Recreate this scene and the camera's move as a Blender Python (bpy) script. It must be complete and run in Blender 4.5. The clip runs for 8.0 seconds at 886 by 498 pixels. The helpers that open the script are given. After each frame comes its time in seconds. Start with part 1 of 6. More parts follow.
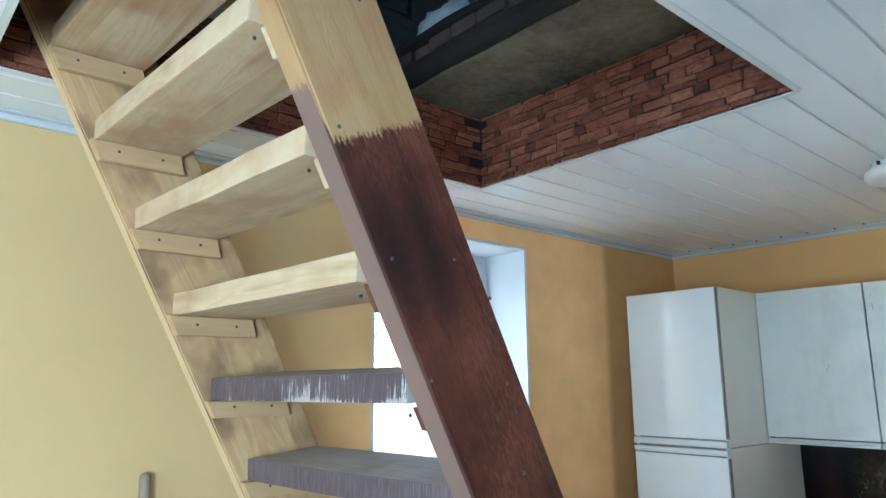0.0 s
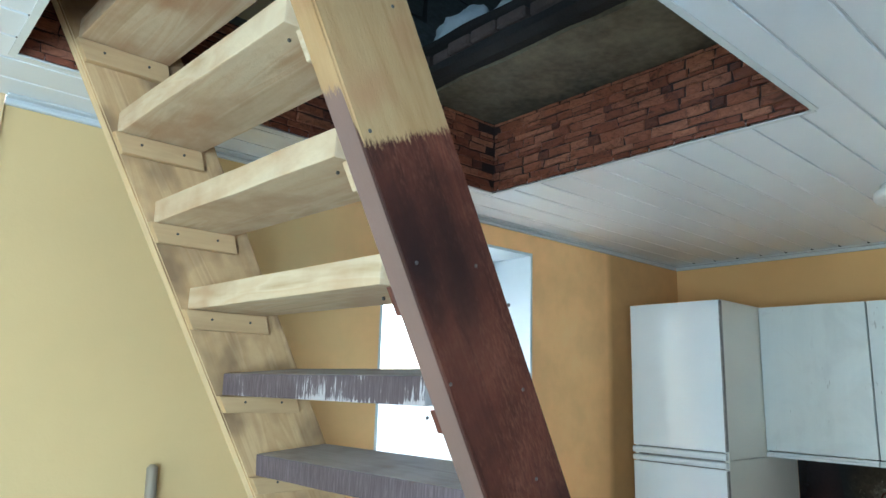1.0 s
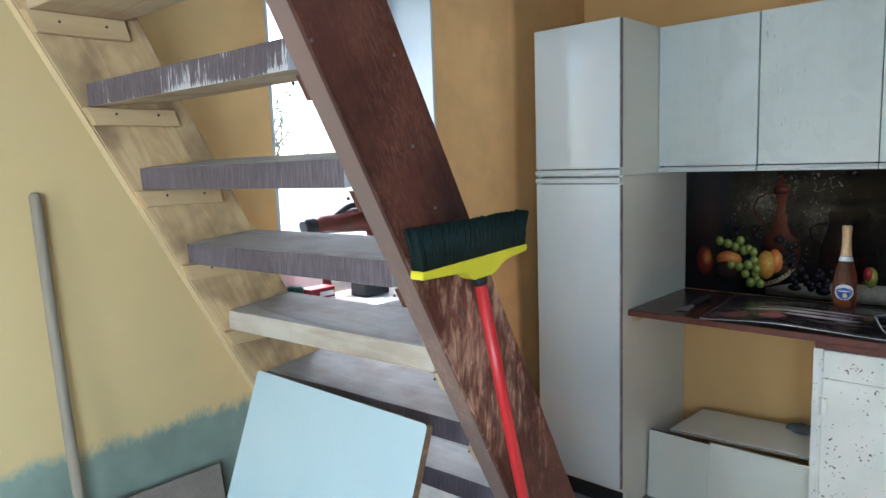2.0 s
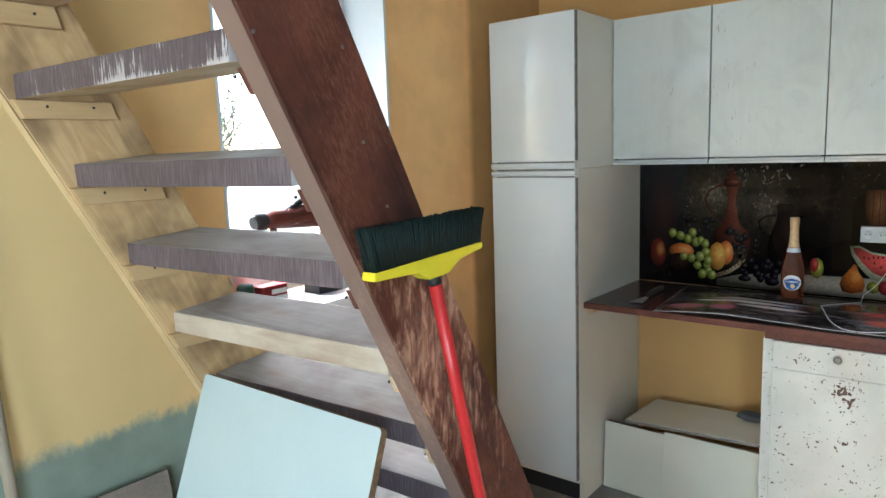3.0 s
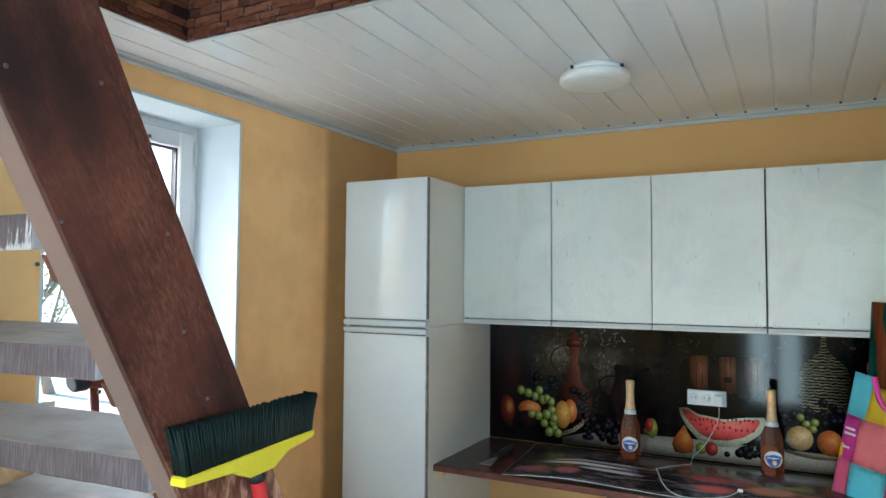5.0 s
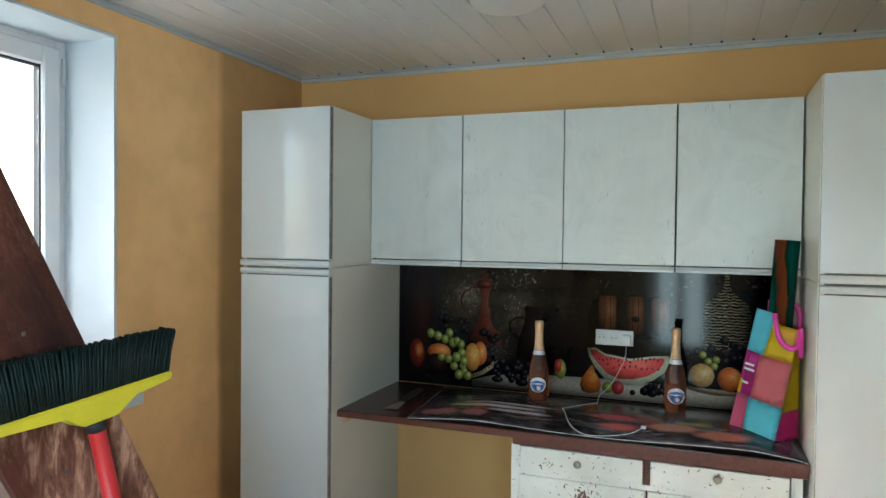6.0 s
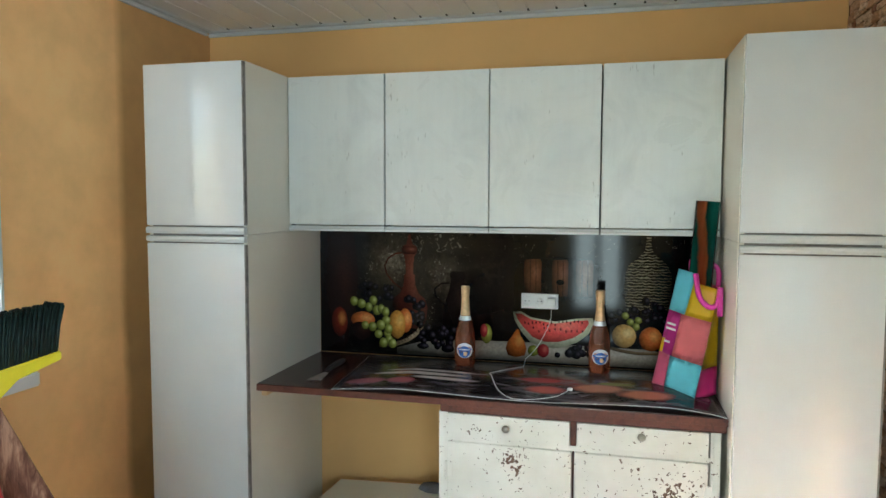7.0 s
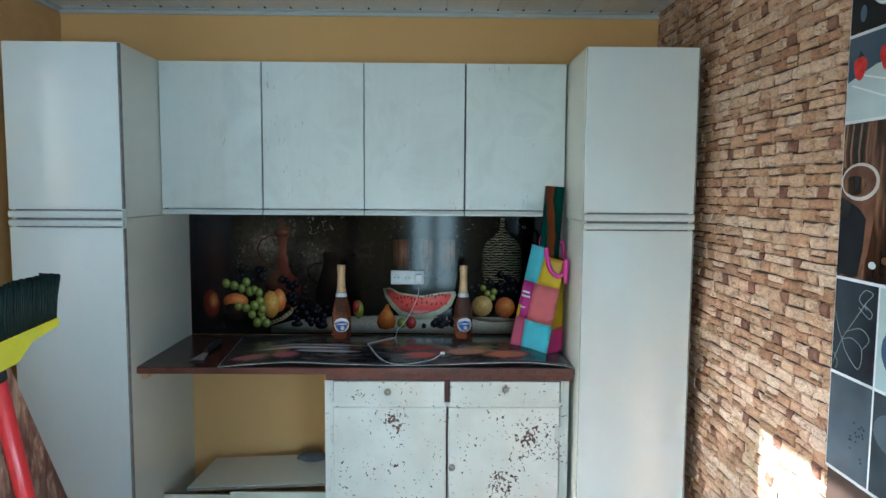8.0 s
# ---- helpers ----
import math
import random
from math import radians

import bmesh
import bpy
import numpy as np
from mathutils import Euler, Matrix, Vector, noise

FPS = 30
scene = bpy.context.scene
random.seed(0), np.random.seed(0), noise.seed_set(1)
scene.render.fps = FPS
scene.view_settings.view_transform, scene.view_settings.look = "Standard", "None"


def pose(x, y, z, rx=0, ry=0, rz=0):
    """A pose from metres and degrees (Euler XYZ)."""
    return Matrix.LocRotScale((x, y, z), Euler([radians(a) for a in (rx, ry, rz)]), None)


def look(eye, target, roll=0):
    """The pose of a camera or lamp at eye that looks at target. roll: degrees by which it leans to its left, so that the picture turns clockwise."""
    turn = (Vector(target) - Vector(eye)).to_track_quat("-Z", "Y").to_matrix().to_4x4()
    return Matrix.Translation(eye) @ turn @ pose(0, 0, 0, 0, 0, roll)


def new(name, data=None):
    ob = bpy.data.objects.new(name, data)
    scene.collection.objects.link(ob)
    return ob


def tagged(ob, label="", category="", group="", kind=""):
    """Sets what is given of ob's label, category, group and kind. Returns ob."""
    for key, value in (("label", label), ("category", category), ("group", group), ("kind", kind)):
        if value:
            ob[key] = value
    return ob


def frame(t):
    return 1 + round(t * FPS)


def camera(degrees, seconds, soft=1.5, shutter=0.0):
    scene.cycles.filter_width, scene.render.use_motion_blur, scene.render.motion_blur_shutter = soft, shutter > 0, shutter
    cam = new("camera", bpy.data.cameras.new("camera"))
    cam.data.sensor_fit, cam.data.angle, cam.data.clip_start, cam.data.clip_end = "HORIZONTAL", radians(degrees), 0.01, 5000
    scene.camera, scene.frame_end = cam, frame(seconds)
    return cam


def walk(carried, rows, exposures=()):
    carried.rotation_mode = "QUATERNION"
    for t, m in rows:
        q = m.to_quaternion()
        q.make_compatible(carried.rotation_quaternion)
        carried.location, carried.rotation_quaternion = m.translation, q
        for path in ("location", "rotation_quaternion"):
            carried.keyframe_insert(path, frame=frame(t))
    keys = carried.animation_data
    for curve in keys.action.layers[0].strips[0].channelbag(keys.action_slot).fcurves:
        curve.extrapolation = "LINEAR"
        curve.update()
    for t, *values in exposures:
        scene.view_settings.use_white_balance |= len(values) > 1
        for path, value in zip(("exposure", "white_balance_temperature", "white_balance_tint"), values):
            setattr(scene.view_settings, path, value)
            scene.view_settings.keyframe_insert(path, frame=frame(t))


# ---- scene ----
cam = camera(66.3, 8.0)
PATH = [
    (0, (-0.0903, -0.4919, 1.7759), (1.02, 0.7783, 2.1096), -0.4),
    (0.4, (-0.1359, -0.4997, 1.7931), (0.9348, 0.7826, 2.2033), 1.3),
    (0.5, (-0.1359, -0.4928, 1.7931), (0.9477, 0.7792, 2.199), 1.3),
    (1, (-0.1307, -0.4764, 1.7793), (0.983, 0.7903, 2.1165), 1.7),
    (1.5, (-0.0955, -0.4825, 1.7071), (1.0845, 0.7602, 1.8516), 0.9),
    (1.7, (-0.074, -0.4962, 1.6495), (1.1378, 0.7241, 1.6228), -0.5),
    (2, (-0.0404, -0.5083, 1.5953), (1.2186, 0.6424, 1.3769), -1.9),
    (2.1, (-0.0361, -0.51, 1.5841), (1.2307, 0.6252, 1.3304), -2.2),
    (2.2, (-0.0301, -0.51, 1.5755), (1.241, 0.6149, 1.2952), -2.4),
    (3.3, (-0.0052, -0.4825, 1.6237), (1.3545, 0.553, 1.4336), -1.5),
    (3.5, (-0.0069, -0.51, 1.6366), (1.3605, 0.5289, 1.5394), -1.3),
    (4, (-0.0026, -0.5186, 1.6787), (1.4164, 0.4541, 1.689), -1.2),
    (4.5, (0.0069, -0.5143, 1.6959), (1.4525, 0.4154, 1.7613), -0.7),
    (5, (0.0447, -0.5186, 1.7028), (1.5721, 0.2692, 1.7897), 0.4),
    (5.2, (0.0585, -0.5255, 1.6968), (1.6082, 0.2176, 1.7682), 0.5),
    (6.5, (0.2812, -0.4988, 1.6392), (1.9126, 0.0378, 1.5385), 0.3),
    (7, (0.289, -0.4704, 1.6392), (1.9548, -0.0576, 1.5205), 0.2),
    (7.3, (0.2236, -0.4197, 1.6469), (1.923, -0.1763, 1.5342), 1.2),
    (7.5, (0.1557, -0.3698, 1.6443), (1.8645, -0.2262, 1.5119), 0.7),
    (8, (0.0241, -0.2976, 1.6297), (1.7372, -0.3216, 1.4792), 0.4),
]
walk(cam, [(t, look(eye, target, roll)) for t, eye, target, roll in PATH], exposures=[(0, 2.56, 5100, 7), (0.5, 2.55, 5300, 5), (1, 2.53, 5150, 4), (1.5, 2.50, 4950, 3), (2, 2.36, 5350, 10), (3.5, 2.58, 5850, 11), (4, 2.58, 5250, 6), (4.5, 2.64, 5650, 7), (5, 2.60, 5450, 7), (6.5, 2.30, 5750, 6), (7, 2.56, 5900, 8), (7.3, 2.72, 5750, 7), (7.5, 2.56, 5450, 4), (8, 2.26, 5000, 1)])

# ---- plan: x towards the kitchen wall, y towards the window wall ----
XK, XB = 3.256, -3.1          # kitchen wall, wall behind
YW, YS = 1.428, -1.343        # window wall, stone wall
ZC, ZA = 2.449, 2.71          # ceiling, attic slab
WIN = (1.262, 2.061, 1.07, 2.345)   # window opening: x0, x1, sill, top
HOLE = (0.065, 1.527, 0.088, 1.148)  # stair opening: x0, x1, y0, y1
BACK = (-0.66, 0.06, 0.15, 2.05)     # unseen glazed door assumed in the rear wall: y0, y1, z0, z1
SIDE = (-2.1, -0.7, 0.95, 2.15)      # unseen window added in the stone wall behind: x0, x1, z0, z1

# ---- light ----
SUN = Vector((0.0507, -1.0, -0.448)).normalized()
world = bpy.data.worlds.new("world")
scene.world = world
world.use_nodes = True
wn, wl = world.node_tree.nodes, world.node_tree.links
sky = wn.new("ShaderNodeTexSky")
sky.sky_type, sky.sun_disc = "NISHITA", False
sky.sun_elevation, sky.sun_rotation = math.asin(-SUN.z), math.atan2(-SUN.x, -SUN.y)
wl.new(sky.outputs["Color"], wn["Background"].inputs["Color"])
wn["Background"].inputs["Strength"].default_value = 0.15


def lamp(name, kind, energy, m, color=(1, 1, 1)):
    data = bpy.data.lights.new(name, kind)
    data.energy, data.color = energy, color
    ob = new(name, data)
    ob.matrix_world = m
    return ob


sun = lamp("sun", "SUN", 4.5, look((0, 0, 0), tuple(SUN)), (1.0, 0.95, 0.88))
sun.data.angle = radians(0.6)
# Area lamps added in openings that are never seen.
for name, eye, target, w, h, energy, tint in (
        ("assumed_rear_daylight", (XB - 0.12, (BACK[0] + BACK[1]) / 2, 1.10), (3, (BACK[0] + BACK[1]) / 2, 1.10), 0.66, 1.80, 12.5, (0.84, 1.0, 0.95)),
        # Second lamp fills an invented gable opening to brighten the attic.
        ("attic_fill_light", (XB - 0.1, 0, 3.65), (3, 0.6, 3.3), 1.7, 1.2, 1.3, (0.66, 0.90, 1.0)),
        ("assumed_side_daylight", ((SIDE[0] + SIDE[1]) / 2, YS - 0.12, 1.55), (-1.2, 3, 1.5), 1.3, 1.1, 19.5, (0.77, 0.93, 1.0))):
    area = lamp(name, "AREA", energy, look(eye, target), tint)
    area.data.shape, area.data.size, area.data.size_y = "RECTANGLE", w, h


# ---- materials ----
def nodes(name):
    m = bpy.data.materials.new(name)
    m.use_nodes = True
    return m, m.node_tree.nodes, m.node_tree.links, m.node_tree.nodes["Principled BSDF"]


def put(n, l, kind, ins=None, **attrs):
    """A node with its inputs set: numbers are values, sockets are links."""
    x = n.new(kind)
    for k, v in attrs.items():
        if k == "operation":
            x.operation = v
        elif k == "blend_type":
            x.blend_type = v
        elif k == "data_type":
            x.data_type = v
        elif k == "feature":
            x.feature = v
    for k, v in (ins or {}).items():
        if isinstance(v, bpy.types.NodeSocket):
            l.new(v, x.inputs[k])
        else:
            x.inputs[k].default_value = v
    return x


def coords(n, l, scale=(1, 1, 1), rot=(0, 0, 0)):
    tc = n.new("ShaderNodeTexCoord")
    return put(n, l, "ShaderNodeMapping", {"Vector": tc.outputs["Object"], "Scale": scale,
                                          "Rotation": [radians(a) for a in rot]}).outputs[0]


def ramp(n, l, fac, stops):
    r = n.new("ShaderNodeValToRGB")
    l.new(fac, r.inputs[0])
    e = r.color_ramp.elements
    while len(e) < len(stops):
        e.new(0.5)
    for i, (p, c) in enumerate(stops):
        e[i].position = p
        e[i].color = (*c, 1) if len(c) == 3 else c
    return r.outputs[0]


def mixc(n, l, fac, a, b, how="MIX"):
    x = n.new("ShaderNodeMix")
    x.data_type, x.blend_type = "RGBA", how
    for sock, v in ((x.inputs[0], fac), (x.inputs[6], a), (x.inputs[7], b)):
        if isinstance(v, bpy.types.NodeSocket):
            l.new(v, sock)
        elif isinstance(v, (int, float)):
            sock.default_value = v
        else:
            sock.default_value = (*v, 1)
    return x.outputs[2]


def dark(c, k):
    return tuple(v * k for v in c)


def noisef(n, l, vec, scale, detail=4, rough=0.55, dist=0.0):
    return put(n, l, "ShaderNodeTexNoise", {"Vector": vec, "Scale": scale, "Detail": detail, "Roughness": rough, "Distortion": dist}).outputs[0]


def bumped(n, l, p, height, strength, dist=0.01):
    b = put(n, l, "ShaderNodeBump", {"Height": height, "Strength": strength, "Distance": dist})
    l.new(b.outputs[0], p.inputs["Normal"])


def plain(name, color, rough=0.5, metal=0.0, vary=0.12, scale=6.0, bump=0.05, fine=120.0, coat=0.0, per=0.0):
    """A surface with broad unevenness and fine grain. per: how far each object's own tone differs."""
    m, n, l, p = nodes(name)
    v = coords(n, l)
    broad, grain = noisef(n, l, v, scale), noisef(n, l, v, fine, 3)
    c = ramp(n, l, broad, [(0.3, dark(color, 1 - vary)), (0.7, dark(color, 1 + vary * 0.6))])
    c = mixc(n, l, 0.25, c, ramp(n, l, grain, [(0.35, dark(color, 1 - vary)), (0.65, dark(color, 1 + vary * 0.5))]))
    if per:
        o = n.new("ShaderNodeObjectInfo")
        k = put(n, l, "ShaderNodeMath", {0: o.outputs["Random"], 1: per * 2, 2: 1 - per}, operation="MULTIPLY_ADD")
        c = mixc(n, l, 1.0, c, put(n, l, "ShaderNodeCombineColor", {0: k.outputs[0], 1: k.outputs[0], 2: k.outputs[0]}).outputs[0], "MULTIPLY")
    l.new(c, p.inputs["Base Color"])
    p.inputs["Roughness"].default_value, p.inputs["Metallic"].default_value = rough, metal
    p.inputs["Coat Weight"].default_value = coat
    p.inputs["Coat Roughness"].default_value = 0.12
    if bump:
        bumped(n, l, p, grain, bump)
    return m


def wood_nodes(n, l, light, deep, rot=(0, 0, 0), stretch=(1.2, 14, 14), knots=True):
    v = coords(n, l, rot=rot)
    s = put(n, l, "ShaderNodeMapping", {"Vector": v, "Scale": stretch}).outputs[0]
    big, fine = noisef(n, l, s, 1.6, 3, 0.5, 1.2), noisef(n, l, s, 9.0, 4)
    c = ramp(n, l, big, [(0.35, light), (0.52, tuple(a * 0.75 + b * 0.25 for a, b in zip(light, deep))), (0.72, deep)])
    c = mixc(n, l, 0.22, c, ramp(n, l, fine, [(0.38, deep), (0.6, light)]))
    stain = noisef(n, l, put(n, l, "ShaderNodeMapping", {"Vector": v, "Scale": (2.0, 4.0, 4.0)}).outputs[0], 2.2, 5, 0.65)
    c = mixc(n, l, ramp(n, l, stain, [(0.5, (0, 0, 0)), (0.75, (0.55, 0.55, 0.55))]), c, tuple(0.55 * a + 0.25 * b for a, b in zip(deep, light)))
    if knots:
        k = put(n, l, "ShaderNodeMapping", {"Vector": v, "Scale": (2.4, 6.0, 6.0)}).outputs[0]
        vo = put(n, l, "ShaderNodeTexVoronoi", {"Vector": k, "Scale": 1.5}).outputs["Distance"]
        c = mixc(n, l, ramp(n, l, vo, [(0.05, (0.8, 0.8, 0.8)), (0.16, (0, 0, 0))]), c, dark(deep, 0.55))
    return v, c, fine


def wood(name, light, deep, rot=(0, 0, 0), rough=0.6, knots=True, bump=0.25):
    m, n, l, p = nodes(name)
    v, c, fine = wood_nodes(n, l, light, deep, rot, knots=knots)
    l.new(c, p.inputs["Base Color"])
    p.inputs["Roughness"].default_value = rough
    bumped(n, l, p, fine, bump, 0.004)
    return m


PINE, PINE_D = (0.68, 0.50, 0.28), (0.52, 0.33, 0.15)
STAIN, STAIN_D = (0.145, 0.042, 0.023), (0.062, 0.017, 0.011)
SLOPE = math.degrees(math.atan(0.52))      # the flight's lean from upright
m_pine_slope = wood("pine_along_slope", PINE, PINE_D, (0, -(90 - SLOPE), 0))


def aged_pine(name, tones, smudge, much, knot, rot):
    """Planed pine with wide grain, soft smudges and a few knots."""
    m, n, l, p = nodes(name)
    v = coords(n, l, rot=rot)
    s = put(n, l, "ShaderNodeMapping", {"Vector": v, "Scale": (0.8, 9, 9)}).outputs[0]
    g, saw = noisef(n, l, s, 1.5, 3, 0.5, 1.5), noisef(n, l, v, 55, 4, 0.7)
    c = ramp(n, l, g, [(0.34, tones[0]), (0.50, tones[1]), (0.56, tones[0]), (0.70, tones[2])])
    c = mixc(n, l, 0.09, c, ramp(n, l, saw, [(0.4, tones[2]), (0.6, tones[0])]))
    sm = noisef(n, l, put(n, l, "ShaderNodeMapping", {"Vector": v, "Scale": (2.6, 3.4, 3.4)}).outputs[0], 2.2, 3, 0.55)
    c = mixc(n, l, ramp(n, l, sm, [(0.45, (0, 0, 0)), (0.64, (much, much, much))]), c, smudge)
    vo = put(n, l, "ShaderNodeTexVoronoi", {"Vector": put(n, l, "ShaderNodeMapping", {"Vector": v, "Scale": (2.2, 4.5, 4.5)}).outputs[0], "Scale": 1.25}).outputs["Distance"]
    c = mixc(n, l, ramp(n, l, vo, [(0.04, (0.8, 0.8, 0.8)), (0.09, (0.4, 0.4, 0.4)), (0.2, (0, 0, 0))]), c, knot)
    l.new(c, p.inputs["Base Color"])
    p.inputs["Roughness"].default_value = 0.7
    bumped(n, l, p, saw, 0.35, 0.004)
    return m


m_pale_tread = aged_pine("pale_sawn_pine", ((0.64, 0.51, 0.33), (0.58, 0.42, 0.25), (0.46, 0.31, 0.165)), (0.42, 0.245, 0.125), 0.65, (0.40, 0.21, 0.10), (0, 0, 90))
# Side face toned down for the shade it stands in, besides age and dirt.
m_aged_shaded = aged_pine("aged_pine", ((0.62, 0.41, 0.20), (0.52, 0.32, 0.14), (0.42, 0.24, 0.10)), (0.20, 0.115, 0.055), 0.85, (0.10, 0.05, 0.028), (0, -(90 - SLOPE), 0))
m_cleat = wood("tan_cleat", (0.56, 0.37, 0.18), (0.44, 0.27, 0.12), (0, 0, 0), 0.65, False, 0.15)
m_pine_x = wood("pine_along_x", PINE, PINE_D)
m_sawn = aged_pine("grey_sawn_pine", ((0.56, 0.48, 0.39), (0.49, 0.40, 0.31), (0.39, 0.30, 0.22)), (0.34, 0.235, 0.165), 0.5, (0.30, 0.19, 0.12), (0, 0, 90))
m_dusty = aged_pine("dusty_tread", ((0.44, 0.42, 0.41), (0.39, 0.365, 0.35), (0.31, 0.28, 0.26)), (0.23, 0.175, 0.145), 0.55, (0.36, 0.28, 0.23), (0, 0, 90))


def stained_stringer():
    """Raw pine above, brown stain below a brushed ragged line; dry speckle, dark knots, a duller dusty edge. The
    broom's shadow and a patch of light are painted in.
    """
    m, n, l, p = nodes("stained_stringer")
    v, raw, fine = wood_nodes(n, l, PINE, PINE_D, (0, -(90 - SLOPE), 0))
    _, st, _ = wood_nodes(n, l, STAIN, STAIN_D, (0, -(90 - SLOPE), 0), (1.5, 20, 20), False)
    obj = n.new("ShaderNodeTexCoord").outputs["Object"]
    streak = noisef(n, l, put(n, l, "ShaderNodeMapping", {"Vector": v, "Scale": (26, 95, 95)}).outputs[0], 2.0, 5, 0.75)
    blotch = noisef(n, l, v, 7, 4, 0.6)
    both = put(n, l, "ShaderNodeMath", {0: blotch, 1: 0.5, 2: streak}, operation="MULTIPLY_ADD").outputs[0]
    bare = ramp(n, l, both, [(0.72, (0, 0, 0)), (0.82, (0.34, 0.34, 0.34)), (0.94, (0.8, 0.8, 0.8))])
    st = mixc(n, l, 0.9, st, ramp(n, l, noisef(n, l, v, 3.2, 4, 0.6), [(0.36, (0.38, 0.36, 0.36)), (0.60, (1.15, 1.12, 1.1))]), "MULTIPLY")
    st = mixc(n, l, bare, st, (0.19, 0.075, 0.045))
    # Third spot is the broom's shadow, painted in above the bristles.
    for spot, size, much in (((0.596, YR, 1.99), 0.13, 0.85), ((0.529, YR, 1.962), 0.06, 0.8), ((0.90, YR, 1.50), 0.12, 0.85), ((0.62, YR, 1.80), 0.12, 0.5), ((0.44, YR, 2.10), 0.08, 0.5)):
        off = put(n, l, "ShaderNodeVectorMath", {0: v, 1: tuple(Euler((0, radians(-(90 - SLOPE)), 0)).to_matrix() @ Vector(spot))}, operation="SUBTRACT").outputs[0]
        off = put(n, l, "ShaderNodeVectorMath", {0: off, 1: (0.55, 1.0, 1.5)}, operation="MULTIPLY").outputs[0]
        far = put(n, l, "ShaderNodeVectorMath", {0: off}, operation="LENGTH").outputs["Value"]
        far = put(n, l, "ShaderNodeMath", {0: blotch, 1: 0.12, 2: far}, operation="MULTIPLY_ADD").outputs[0]
        st = mixc(n, l, put(n, l, "ShaderNodeMapRange", {0: far, 1: size + 0.06, 2: 0.06, 3: 0.0, 4: much}).outputs[0], st, (0.014, 0.006, 0.006))
    # Reflected light painted in below the broom, along with scrape marks.
    saw = noisef(n, l, coords(n, l, (52, 60, 13), (0, -62, 0)), 1.3, 4, 0.65, 0.6)
    lit_scuff = put(n, l, "ShaderNodeMath", {0: saw, 1: 0.7, 2: blotch}, operation="MULTIPLY_ADD").outputs[0]
    zone = n.new("ShaderNodeTexCoord").outputs["Object"]
    dz = put(n, l, "ShaderNodeVectorMath", {0: zone, 1: (0.97, YR, 1.19)}, operation="DISTANCE").outputs["Value"]
    lit_scuff = put(n, l, "ShaderNodeMath", {0: dz, 1: -1.25, 2: lit_scuff}, operation="MULTIPLY_ADD").outputs[0]
    st = mixc(n, l, ramp(n, l, lit_scuff, [(0.50, (0, 0, 0)), (0.62, (0.35, 0.35, 0.35)), (0.80, (0.95, 0.95, 0.95))]), st, ramp(n, l, saw, [(0.34, (0.13, 0.055, 0.035)), (0.50, (0.30, 0.14, 0.085)), (0.66, (0.58, 0.33, 0.21))]))
    vor = put(n, l, "ShaderNodeTexVoronoi", {"Vector": put(n, l, "ShaderNodeMapping", {"Vector": v, "Scale": (2.2, 5.5, 5.5)}).outputs[0], "Scale": 1.3}).outputs["Distance"]
    st = mixc(n, l, ramp(n, l, vor, [(0.05, (0.85, 0.85, 0.85)), (0.3, (0, 0, 0))]), st, (0.018, 0.009, 0.008))
    sep = put(n, l, "ShaderNodeSeparateXYZ", {0: obj})
    side = put(n, l, "ShaderNodeMapRange", {0: sep.outputs[1], 1: YR + 0.003, 2: YR + 0.006, 3: 0, 4: 1}).outputs[0]
    st = mixc(n, l, put(n, l, "ShaderNodeMath", {0: side, 1: 0.75}, operation="MULTIPLY").outputs[0], st, (0.27, 0.18, 0.145))
    h = put(n, l, "ShaderNodeMath", {0: sep.outputs[0], 1: -0.43, 2: sep.outputs[2]}, operation="MULTIPLY_ADD").outputs[0]
    h = put(n, l, "ShaderNodeMath", {0: side, 1: -0.10, 2: h}, operation="MULTIPLY_ADD").outputs[0]
    edge = put(n, l, "ShaderNodeMath", {0: streak, 1: 0.075, 2: h}, operation="MULTIPLY_ADD").outputs[0]
    k = put(n, l, "ShaderNodeMapRange", {0: edge, 1: 1.992, 2: 1.980, 3: 0, 4: 1}).outputs[0]
    pink = ramp(n, l, noisef(n, l, v, 4, 3, 0.55), [(0.50, (0, 0, 0)), (0.66, (0.75, 0.75, 0.75))])
    raw = mixc(n, l, 1.0, mixc(n, l, pink, raw, (0.55, 0.27, 0.15)), (0.74, 0.66, 0.56), "MULTIPLY")
    l.new(mixc(n, l, k, raw, st), p.inputs["Base Color"])
    l.new(put(n, l, "ShaderNodeMapRange", {0: streak, 3: 0.45, 4: 0.8}).outputs[0], p.inputs["Roughness"])
    p.inputs["Specular IOR Level"].default_value = 0.3
    bumped(n, l, p, streak, 0.35, 0.003)
    return m


YR = 0.327
m_stringer = stained_stringer()


